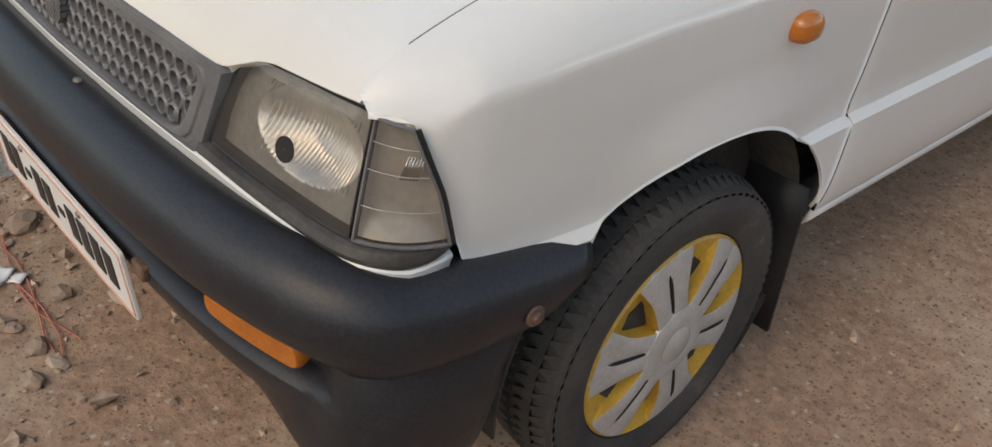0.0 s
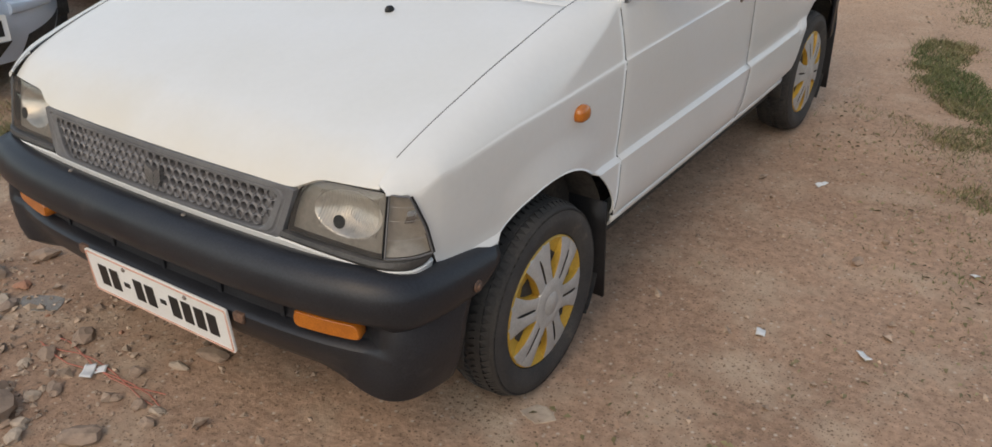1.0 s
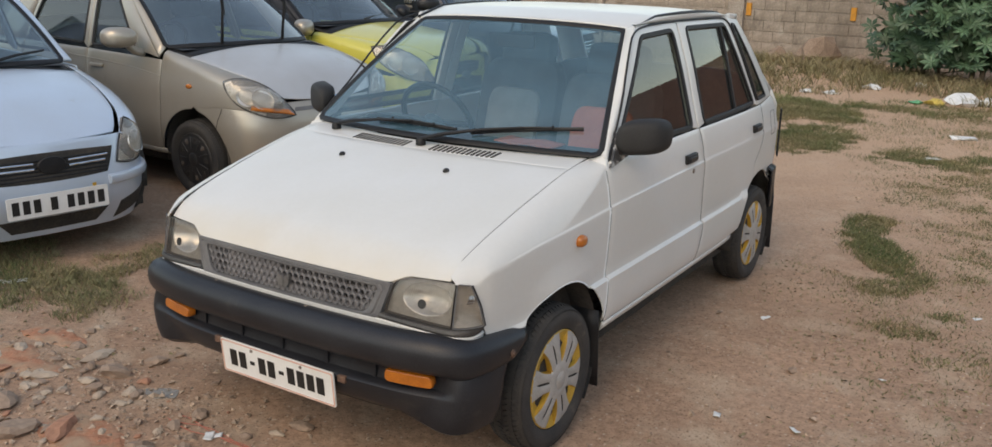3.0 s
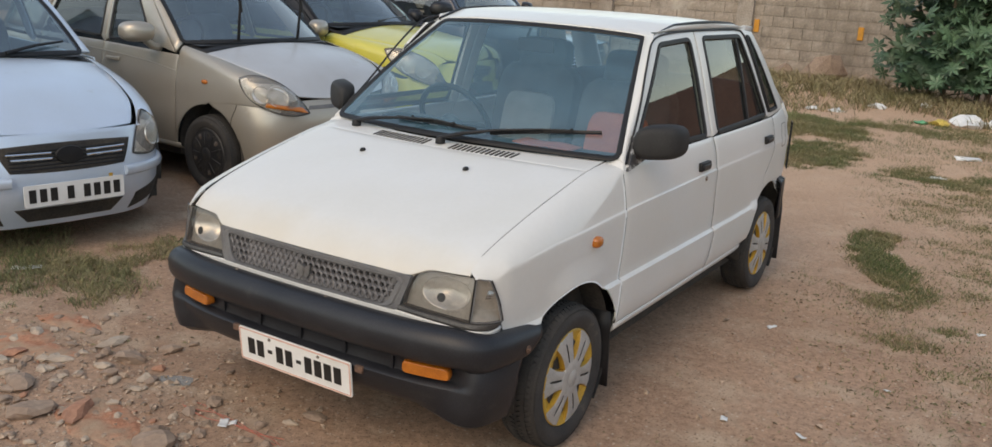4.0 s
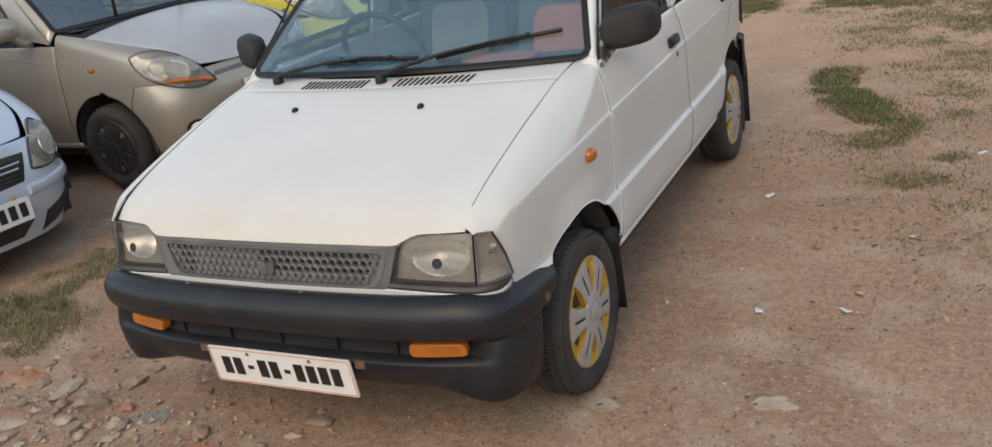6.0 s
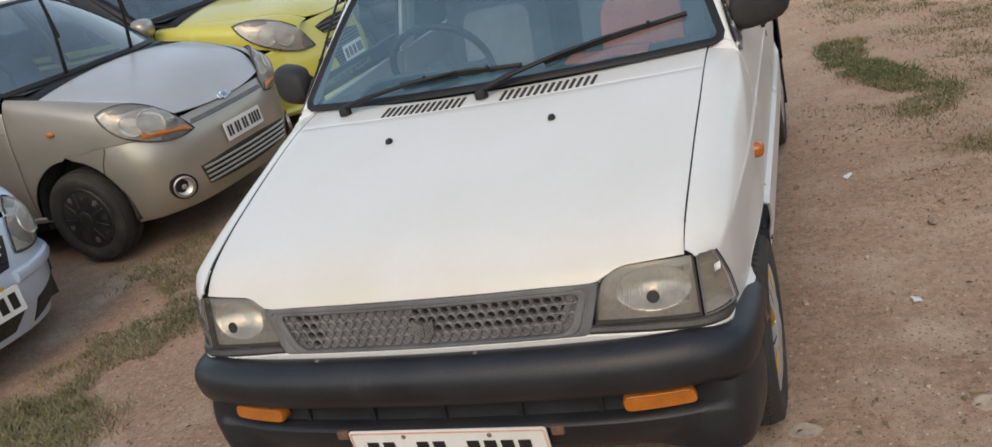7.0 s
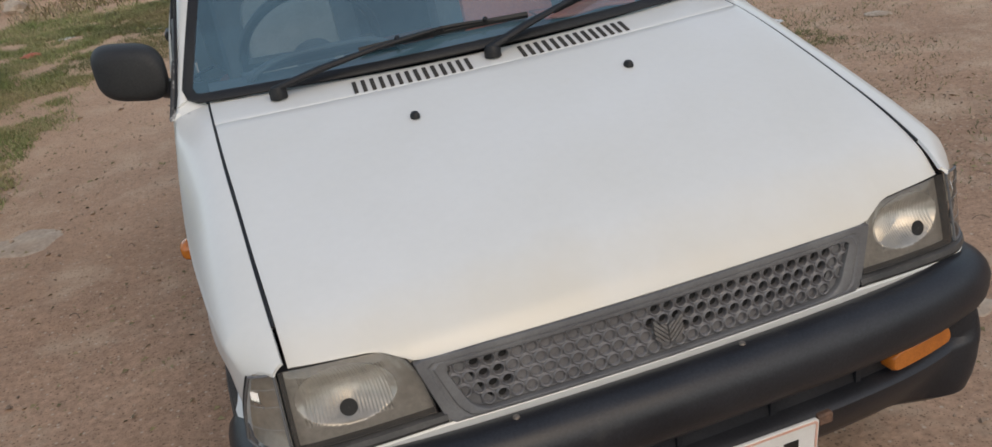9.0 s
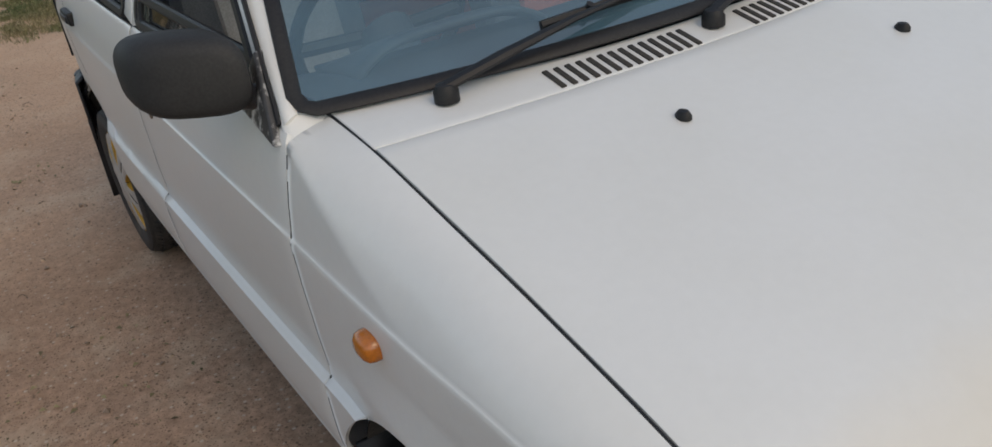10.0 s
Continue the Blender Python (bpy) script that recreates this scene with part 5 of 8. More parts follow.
for x, main, dy in ((-0.32, SEAT_GREY, 0.0), (0.32, SEAT_RED, -0.32)):
    st = pad(x, 1.86 + dy, 0.55, 0.48, 0.50, 0.16, math.pi / 2, "front_seat", SEAT_RED, car)
    pad(x, 2.08 + dy, 0.84, 0.46, 0.62, 0.14, -0.26, "seat_back", SEAT_DARK, st)
    pad(x, 2.015 + dy, 0.81, 0.30, 0.40, 0.07, -0.26, "seat_panel", main, st)
    pad(x, 2.17 + dy, 1.17, 0.28, 0.20, 0.11, -0.2, "headrest", SEAT_DARK, st)
rs = pad(0, 2.62, 0.56, 1.20, 0.46, 0.16, math.pi / 2, "rear_seat", SEAT_RED, car)
pad(0, 2.86, 0.84, 1.20, 0.52, 0.14, -0.35, "seat_back", SEAT_DARK, rs)
part("cabin_floor", box(-0.60, 0.60, 1.0, 3.1, 0.345, 0.37), DARK, car)
part("headliner", grid_geo([[(x, y, 1.350 - 0.02 * (x / 0.5) ** 2) for y in (1.56, 2.0, 2.6)] for x in np.linspace(-0.5, 0.5, 7)], (0, 0, -1)), SEAT_GREY, car)
part("inside_mirror", solid_bm_geo(box(-0.09, 0.09, 1.50, 1.515, 1.25, 1.31)), TRIM, car, bevel=0.008)


# ---- the other parked cars ----
from mathutils.bvhtree import BVHTree


class Body(Shape):
    """A car's outer skin. Plan: from the middle of the nose (0, 0) round the corner and back along the flank, as (x, y)."""

    def __init__(s, plan, profile, top, crown, shut, lean):
        s.plan = spline(plan, 200)
        s.ps = np.r_[0, np.cumsum(np.linalg.norm(np.diff(s.plan, axis=0), axis=1))]
        s.w = s.plan[:, 0].max()
        k = int(np.argmax(s.plan[:, 0] > 0.3))
        yy, xx = np.maximum.accumulate(s.plan[:, 1]), s.plan[:, 0]
        s.hw = lambda y: np.interp(y, yy, xx)
        s.pr, s.tp, s.crown, s.shut, s.lean = curve(profile), curve(top), crown, curve(shut), curve(lean)
        s.skin = None

    def side(s, y, z):
        return s.hw(y) * (1 + s.pr(z) / s.w)

    def s_at(s, y):
        return float(np.interp(y, np.maximum.accumulate(s.plan[:, 1]), s.ps))

    def at(s, a, z, lift=0.0):
        q = abs(a)
        x, y = np.interp(q, s.ps, s.plan[:, 0]), np.interp(q, s.ps, s.plan[:, 1])
        dx = np.interp(q + 0.02, s.ps, s.plan[:, 0]) - np.interp(q - 0.02, s.ps, s.plan[:, 0])
        dy = np.interp(q + 0.02, s.ps, s.plan[:, 1]) - np.interp(q - 0.02, s.ps, s.plan[:, 1])
        n = math.hypot(dx, dy) + 1e-9
        fade = max(0.0, 1 - y / 0.55)
        x, y = x + lift * dy / n, y - lift * dx / n + float(s.lean(z)) * fade
        return (math.copysign(x * (1 + float(s.pr(z)) / s.w), a) if a else 0.0, y, z)

    def rise(s, a, z):
        """How far the built panels stand proud of the bare skin here."""
        if s.skin is None:
            return 0.0
        p, q = Vector(s.at(a, z, 0.20)), Vector(s.at(a, z, 0.0))
        d = (q - p).normalized()
        hit = s.skin.ray_cast(p, d, 0.20)[3]
        return 0.0 if hit is None else (q - p).length - hit

    def patch(s, sz, lift=0.0, sx=1, bulge=0.0):
        sz = np.asarray(sz, float)
        nu, nv = sz.shape[:2]
        up = np.array([[s.rise(sx * sz[i, j, 0], sz[i, j, 1]) for j in range(nv)] for i in range(nu)])
        # smooth the rise, so that lamps stay even
        for _ in range(6):
            e = np.pad(up, 1, mode="edge")
            up = np.maximum(up, (e[1:-1, :-2] + e[1:-1, 2:] + e[:-2, 1:-1] + e[2:, 1:-1]) / 4)
        return np.array([[s.at(sx * sz[i, j, 0], sz[i, j, 1], up[i, j] + lift + bulge * math.sin(math.pi * i / (nu - 1)) * math.sin(math.pi * j / (nv - 1))) for j in range(nv)] for i in range(nu)])


def quad(bl, br, tr, tl, nu=12, nv=10, bow=0.0):
    """A four-cornered patch in the plane of the skin; bow rounds its borders outwards."""
    def side(a, b):
        a, b = np.array(a), np.array(b)
        d = b - a
        n = np.array([d[1], -d[0]])
        return [a + t * d + n * bow * 4 * t * (1 - t) for t in np.linspace(0, 1, 9)]
    return coons(side(bl, br), side(tr, tl)[::-1], side(tl, bl)[::-1], side(br, tr), nu, nv)


def skin_patch(name, B, corners, mats, owner, sx=1, lift=0.004, label="", solid=0.012, bow=0.0, bulge=0.0, bevel=0.003):
    return part(name, grid_geo(B.patch(quad(*corners, bow=bow), lift, sx, bulge), (sx * 0.4, -1, 0)), mats, owner, label, solid=solid, bevel=bevel)


def outline_band(name, B, pts, owner, m, sx=1, width=0.008, height=0.003, lift=0.003, closed=True, label=""):
    p = np.array([B.at(sx * s, z, lift + B.rise(sx * s, z)) for s, z in pts])
    nn = np.array([np.array(B.at(sx * s, z, 0.05)) - np.array(B.at(sx * s, z, 0.0)) for s, z in pts])
    return part(name, band(p, nn, width, height, closed), m, owner, label)


def plain_cover(m_disc, m_spoke, n=7):
    def cover(wheel, m):
        part("wheel_disc", moved(lathe([(0.172, -0.02), (0.176, 0.002), (0.170, 0.008), (0.160, 0.0), (0.10, -0.010), (0.06, 0.004), (0.0005, 0.008)], 40), m), m_disc, wheel)
        for i in range(n):
            a = 2 * math.pi * i / n
            v = []
            for rr, hw in ((0.045, 0.016), (0.150, 0.026)):
                for sg in (-1, 1):
                    for hh in (0.016, -0.012):
                        v.append((hh, rr * math.cos(a) - sg * hw * math.sin(a), rr * math.sin(a) + sg * hw * math.cos(a)))
            part("spoke", moved(solid_bm_geo((v, [(0, 2, 6, 4), (1, 3, 7, 5), (0, 1, 3, 2), (4, 5, 7, 6), (0, 1, 5, 4), (2, 3, 7, 6)])), m), m_spoke, wheel, bevel=0.004)
        part("hub_cap", moved(lathe([(0.05, 0.0), (0.048, 0.018), (0.03, 0.024), (0.0005, 0.026)], 24), m), m_spoke, wheel)
    return cover


def holed_cover(m_disc, m_hole, n=9):
    """A domed black cover with a ring of small bright openings near its rim."""
    def cover(wheel, m):
        part("wheel_disc", moved(lathe([(0.170, -0.02), (0.176, 0.000), (0.171, 0.007), (0.160, 0.005), (0.145, 0.010), (0.105, 0.013), (0.060, 0.018), (0.045, 0.016), (0.040, 0.020), (0.0005, 0.022)], 48), m), m_disc, wheel)
        part("rim_edge", moved(lathe([(0.172, 0.004), (0.176, 0.006), (0.179, 0.003), (0.176, -0.002)], 48), m), DARK_DISC, wheel)
        for i in range(n):
            a0 = 2 * math.pi * i / n
            q = [(0.112, -0.07), (0.142, -0.12), (0.150, 0.0), (0.142, 0.12), (0.112, 0.07)]
            hh = lambda rr: float(np.interp(rr, [0.105, 0.145, 0.160], [0.013, 0.010, 0.005]))
            v = [(hh(rr) + k, rr * math.cos(a0 + da), rr * math.sin(a0 + da)) for k in (0.0008, -0.01) for rr, da in q]
            part("wheel_opening_patch", moved(solid_bm_geo((v, [tuple(range(5)), tuple(range(5, 10))] + [(j, (j + 1) % 5, 5 + (j + 1) % 5, 5 + j) for j in range(5)])), m), m_hole if i % 2 else DARK, wheel)
            v = [(hh(rr) + k, rr * math.cos(a0 + 0.35 + da), rr * math.sin(a0 + 0.35 + da)) for k in (0.006, -0.004) for rr, da in ((0.065, -0.06), (0.150, -0.035), (0.150, 0.035), (0.065, 0.06))]
            part("spoke_rib", moved(solid_bm_geo((v, [(0, 1, 2, 3), (4, 5, 6, 7), (0, 1, 5, 4), (1, 2, 6, 5), (2, 3, 7, 6), (3, 0, 4, 7)])), m), m_disc, wheel, bevel=0.003)
    return cover


BLACK_CAP = mat("black wheel cover", (0.018, 0.018, 0.020), (0.035, 0.034, 0.033), rough=0.4, scale=14, fine=120, var=0.2)
DARK_DISC = mat("dusty brake and rim", (0.035, 0.035, 0.036), (0.07, 0.066, 0.062), rough=0.6, scale=14, fine=120, var=0.2, metal=0.3)


def parked_car(name, label, at, S):
    """A hatchback or van from a table of its shape: skin, glass, wheels and inside; the nose details are added by its own function."""
    B, paint, c = S["body"], S["paint"], thing(name, label, "car", at=at)
    oy, wb, r = S["axle"], S["base"], S["wheel"]
    ra = r + S.get("gap", 0.055)
    cz = r + 0.015
    zb, zs = S["belt"], S["sill"]
    cowl = S["cowl"]
    arF, arR = (oy, cz, ra), (oy + wb, cz, ra)
    roll = S.get("roll", 0.07)
    nose_end = oy - math.sqrt(max(0.01, ra**2 - (zs + 0.05 - cz) ** 2))
    seam = S["seam"]

    def ztop(y):
        """Upper edge of the nose panel, where the lamps and the bonnet begin."""
        return float(np.interp(y, [p[0] for p in seam], [p[1] for p in seam]))

    sN = B.s_at(nose_end)
    P = []
    for a in np.linspace(-1, 1, 61):
        col = []
        zt = None
        for v in np.linspace(0, 1, 22):
            s = a * sN
            y = np.interp(abs(s), B.ps, B.plan[:, 1])
            zt = ztop(y) + 0.035
            z = S["chin"] + v * (zt - S["chin"])
            # stop at the wheel arch
            smax = B.s_at(min(oy - 0.02, oy - math.sqrt(max(0.0004, ra**2 - (z - cz) ** 2)) if abs(z - cz) < ra else oy - 0.02))
            s = a * smax
            col.append(B.at(s, z))
        P.append(col)
    shell = [grid_geo(P, (0, -1, 0))]
    part("front_bumper", shell[0], paint, c, solid=0.006, bevel=0.002)

    def zlo(y):
        d = ra**2 - (y - oy) ** 2
        za = cz + math.sqrt(d) if d > 0 else 0.0
        if y < oy:
            return max(ztop(y) + 0.003, za)
        return max(zs, za)

    y0 = S["lip"] + 0.02
    for sx in (1, -1):
        shell.append(grid_geo(B.fender(np.linspace(y0, cowl - 0.012, 40), zlo, sx, 30, roll), (sx, 0, 0.3)))
        part("front_fender", shell[-1], paint, c, solid=0.006, bevel=0.002)
    U = np.linspace(-1, 1, 25)
    P = []
    for y in np.r_[S["lip"], S["lip"] + 0.006, S["lip"] + 0.02, np.linspace(S["lip"] + 0.05, S["foot"], 18)]:
        f = (y - S["lip"]) / (S["foot"] - S["lip"])
        P.append([((float(B.shut(y)) - 0.004) * u, y + (1 - f) * S.get("lipbow", 0.05) * abs(u) ** 2.2, float(B.lid((B.shut(y) - 0.004) * u, y + 0.6 * (1 - f) * S.get("lipbow", 0.05) * abs(u) ** 2.2))) for u in U])
    shell.append(grid_geo(P, (0, 0, 1)))
    sv, sf, _m = join(*shell)
    B.skin = BVHTree.FromPolygons([Vector(q) for q in sv], sf)
    part("bonnet", grid_geo(P, (0, 0, 1)), S.get("lid_paint", paint), c, solid=0.010, bevel=0.003)
    part("engine_bay", box(-B.w * 0.72, B.w * 0.72, 0.22, cowl, 0.24, S["lipz"] - 0.06), DARK, c)
    # flanks
    yb, ye = S["door"], S["end"]
    d1 = [(cowl - 0.004, zs), (cowl - 0.004, zb - 0.02)]
    for sx in (1, -1):
        # front door, rear door, quarter
        Q = B.on_side(coons([(cowl - 0.004, zs), (yb, zs)], [(cowl - 0.004, zb - 0.01), (yb, zb)], d1, [(yb, zs), (yb, zb)], 16, 30), sx)
        fd = part("front_door", grid_geo(Q, (sx, 0, 0)), paint, c, solid=0.010, bevel=0.003)
        ar = arch(*arR, 168, 120, 8)
        Q = B.on_side(coons(np.r_[[(yb + 0.006, zs), (ar[0][0] - 0.05, zs)], ar], [(yb + 0.006, zb), (S["door2"], zb + 0.01)], [(yb + 0.006, zs), (yb + 0.006, zb)], [tuple(ar[-1]), (S["door2"], cz + ra + 0.06), (S["door2"], zb + 0.01)], 16, 24), sx)
        rd = part("rear_door", grid_geo(Q, (sx, 0, 0)), paint, c, solid=0.010, bevel=0.003)
        a2 = arch(*arR, 119, 20, 12)
        Q = B.on_side(coons(np.r_[a2, [(ye, 0.36)]], [(S["door2"] + 0.006, zb + 0.01), (ye - 0.06, zb + 0.02)], [tuple(a2[0]), (S["door2"] + 0.006, cz + ra + 0.06), (S["door2"] + 0.006, zb + 0.01)], [(ye, 0.36), (ye, 0.6), (ye - 0.06, zb + 0.02)], 16, 16), sx)
        part("rear_quarter", grid_geo(Q, (sx, 0, 0)), paint, c, solid=0.008)
        wf, wr = S["win_f"], S["win_r"]
        of, orr = S["frame_f"], S["frame_r"]
        for dr, inner, outer in ((fd, wf, of), (rd, wr, orr)):
            n = 10
            o = np.concatenate([even([outer[k], outer[k + 1]], n)[: n - (k < 2)] for k in range(3)])
            i = np.concatenate([even([inner[k], inner[k + 1]], n)[: n - (k < 2)] for k in range(3)])
            part("door_frame", grid_geo(B.on_side(np.array([(1 - t) * o + t * i for t in (0, 0.5, 1)]), sx), (sx, 0, 0.2)), S.get("frame_paint", paint), dr, solid=0.02, bevel=0.004)
            Q = B.on_side(coons([inner[0], inner[3]], [inner[1], inner[2]], [inner[0], inner[1]], [inner[3], inner[2]], 8, 8), sx, -0.010)
            gl = part("window_glass", grid_geo(Q, (sx, 0, 0.2)), CAR_GLASS, dr)
            gl.visible_shadow = False
            p = B.on_side(seal_path(inner), sx, -0.003)
            part("window_seal", band(p, np.tile([sx, 0, 0.3], (len(p), 1)), 0.022, 0.007), TRIM, dr)
        for dr, hy in ((fd, S["handles"][0]), (rd, S["handles"][1])):
            x, z = float(B.side(hy, zb - 0.11)), zb - 0.11
            hd = part("door_handle", solid_bm_geo(tube([(sx * (x + 0.004), hy - 0.075, z), (sx * (x + 0.022), hy - 0.05, z), (sx * (x + 0.024), hy + 0.05, z), (sx * (x + 0.004), hy + 0.075, z)], 0.012, 8, flat=1.2)), paint, dr)
        # rear pillar, sill
        Q = B.on_side(coons([(S["door2"] + 0.006, zb + 0.012), (ye - 0.06, zb + 0.022)], [(orr[2][0] + 0.006, orr[2][1]), (S["roof_end"], orr[2][1] - 0.01)], [(S["door2"] + 0.006, zb + 0.012), (orr[2][0] + 0.006, orr[2][1])], [(ye - 0.06, zb + 0.022), (S["roof_end"], orr[2][1] - 0.01)], 6, 10), sx)
        part("rear_pillar", grid_geo(Q, (sx, 0, 0.2)), paint, c, solid=0.02)
        Q = [[(sx * (float(B.side(y, zs)) + dx), y, z) for dx, z in ((0.0, zs - 0.002), (-0.008, zs - 0.03), (-0.05, zs - 0.05), (-0.12, zs - 0.05))] for y in np.linspace(arF[0] + ra - 0.02, arR[0] - ra + 0.02, 12)]
        part("sill", grid_geo(Q, (sx, 0, -1)), paint, c, solid=0.01)
        for cy in (oy, oy + wb):
            build_wheel("wheel", Vector((sx * (B.w - 0.085), cy, r)), sx, S["cover"], c, S["wheel_label"], radius=r, width=0.17, rim=S.get("rim", 0.176))
            a = np.radians(np.linspace(-12, 192, 26))
            Q = [[(sx * x, cy + (ra + 0.008) * math.cos(t), cz + (ra + 0.008) * math.sin(t)) for x in (B.w - 0.32, B.w - 0.2, B.w - 0.03)] for t in a]
            part("wheel_well", grid_geo(Q, (0, 0, -1)), DARK, c, solid=-0.004)
            Q = [[(sx * (B.w - 0.31), cy + rr * math.cos(t), cz + rr * math.sin(t)) for rr in (0.0, ra + 0.008)] for t in a]
            part("wheel_well_wall", grid_geo(Q, (sx, 0, 0)), DARK, c)
    # windscreen
    x0, x1, f0, f1, z0, z1, b0, b1 = S["screen"]

    def scr(u, v):
        return (u * (x0 + (x1 - x0) * v), f0 + b0 * u * u + v * (f1 + b1 * u * u - f0 - b0 * u * u), z0 - 0.015 * u * u + v * (z1 - z0) + 0.03 * math.sin(math.pi * v))

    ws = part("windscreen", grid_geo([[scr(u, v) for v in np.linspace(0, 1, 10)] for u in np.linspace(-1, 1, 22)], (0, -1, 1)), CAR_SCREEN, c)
    ws.visible_shadow = False
    ed = [(u, 0) for u in np.linspace(-0.97, 0.97, 20)] + [(1, v) for v in np.linspace(0.03, 0.97, 12)] + [(u, 1) for u in np.linspace(0.97, -0.97, 20)] + [(-1, v) for v in np.linspace(0.97, 0.03, 12)]
    p = np.array([scr(*q) for q in ed])
    part("windscreen_seal", band(p, np.tile([0, -0.7, 0.7], (len(p), 1)), 0.035, 0.006), TRIM, c)
    # dark cowl tray between bonnet and glass
    P = [[(u * x0 * 0.98, (S["foot"] + 0.003) * (1 - v) + (f0 + b0 * u * u + 0.01) * v, float(B.lid(u * x0, S["foot"])) * (1 - v) + (z0 - 0.015 * u * u) * v - 0.012) for v in (0, 0.5, 1)] for u in np.linspace(-1, 1, 19)]
    part("cowl_tray", grid_geo(P, (0, 0, 1)), TRIM, c, "black cowl tray", solid=0.01)
    for sx in (1, -1):
        P = []
        for t in np.linspace(0, 1, 14):
            a = np.array(scr(sx, t))
            yz = (1 - t) * np.array(S["frame_f"][0]) + t * np.array(S["frame_f"][1])
            b = B.on_side(yz, sx)
            mid = (a + b) / 2 + np.array([sx * 0.014, -0.016, 0.008])
            P.append([(1 - q) ** 2 * a + 2 * q * (1 - q) * mid + q * q * b for q in np.linspace(0, 1, 6)])
        part("windscreen_pillar", grid_geo(P, (sx, -0.5, 0.5)), S.get("pillar_paint", paint), c, solid=0.015)
    P = []
    zr = S["roof"]
    top_z = S["frame_f"][2][1]
    for v in np.linspace(0, 1, 16):
        row = []
        for u in np.linspace(-1, 1, 19):
            ya, yb_ = f1 + b1 * u * u + 0.008, S["roof_end"]
            y = ya + v * (yb_ - ya)
            hwx = float(B.side(y, top_z)) + 0.002
            hwx = min(hwx, x1 + 0.10 + v)
            row.append((u * hwx * (1 if v > 0.1 else (x1 / hwx) * (1 - v * 10) + v * 10), y, z1 + (zr - z1) * math.sin(math.pi * (0.08 + 0.84 * v)) - (zr - top_z) * 0.9 * abs(u) ** 3.5 * min(1, 0.35 + v * 5)))
        P.append(row)
    part("roof", grid_geo(P, (0, 0, 1)), paint, c, solid=0.012)
    # tail
    P = [[(u * (B.w - 0.05 - 0.16 * max(0, v - 0.5)), ye - 0.02 * u * u - (ye - S["roof_end"]) * max(0, (v - 0.45) / 0.55), 0.34 + v * (top_z - 0.34)) for u in np.linspace(-1, 1, 12)] for v in np.linspace(0, 1, 12)]
    part("tailgate", grid_geo(P[:7], (0, 1, 0)), paint, c, solid=0.02)
    tg = part("tailgate_window", grid_geo(P[6:], (0, 1, 0.3)), CAR_GLASS, c, solid=0.004)
    part("underbody", box(-B.w * 0.8, B.w * 0.8, 0.25, ye - 0.1, 0.17, zs), DARK, c)
    # inside
    P = [[(x, f0 + 0.06 + yy, zz) for yy, zz in ((0.0, z0 - 0.03), (0.3, z0 - 0.02), (0.42, z0 - 0.08), (0.45, z0 - 0.4))] for x in np.linspace(-x0 * 0.95, x0 * 0.95, 10)]
    part("dashboard", grid_geo(P, (0, 0, 1)), DASH, c)
    sw = [(-0.35 + 0.18 * math.cos(a), f0 + 0.62 - 0.08 * math.sin(a), z0 - 0.04 + 0.165 * math.sin(a)) for a in np.linspace(0, 2 * math.pi, 28, endpoint=False)]
    part("steering_wheel", tube(sw, 0.014, 6, closed=True), TRIM, c)
    sy = S["seat"]
    for x in (-0.36, 0.36):
        st = pad(x, sy, zb - 0.38, 0.48, 0.50, 0.16, math.pi / 2, "front_seat", SEAT_DARK, c)
        pad(x, sy + 0.26, zb - 0.10, 0.46, 0.58, 0.14, -0.28, "seat_back", S.get("seat_paint", SEAT_DARK), st)
        pad(x, sy + 0.37, zb + 0.28, 0.26, 0.19, 0.10, -0.2, "headrest", S.get("seat_paint", SEAT_DARK), st)
    rs = pad(0, sy + 0.80, zb - 0.36, 1.15, 0.46, 0.16, math.pi / 2, "rear_seat", SEAT_DARK, c)
    pad(0, sy + 1.05, zb - 0.08, 1.15, 0.54, 0.14, -0.3, "seat_back", SEAT_DARK, rs)
    part("cabin_floor", box(-B.w * 0.8, B.w * 0.8, cowl, ye - 0.15, zs + 0.004, zs + 0.03), DARK, c)
    return c, scr


def car_mirror(c, B, sx, y, z, paint, size=(0.105, 0.070)):
    x = float(B.side(y, z))
    P = []
    for t, k in ((0.0, 0.94), (0.012, 1.0), (0.05, 1.0), (0.085, 0.90), (0.108, 0.72), (0.122, 0.42), (0.126, 0.15)):
        P.append([(sx * (x + 0.165 + size[0] * k * math.copysign(abs(math.cos(a)) ** 0.75, math.cos(a))), y + 0.03 - t + 0.3 * size[0] * math.cos(a) * k, z + 0.085 + size[1] * k * math.copysign(abs(math.sin(a)) ** 0.75, math.sin(a))) for a in np.linspace(0, 2 * math.pi, 28, endpoint=False)])
    v, f = grid_geo(P, None, closed_v=True)
    mr = part("door_mirror", solid_bm_geo((v, f + [tuple(range(28)), tuple(range(168, 196))])), paint, c)
    part("mirror_arm", solid_bm_geo(tube([(sx * (x - 0.01), y - 0.02, z - 0.03), (sx * (x + 0.05), y - 0.015, z - 0.015), (sx * (x + 0.095), y, z + 0.03), (sx * (x + 0.12), y, z + 0.05)], [0.03, 0.028, 0.026, 0.028], 10)), paint, mr)


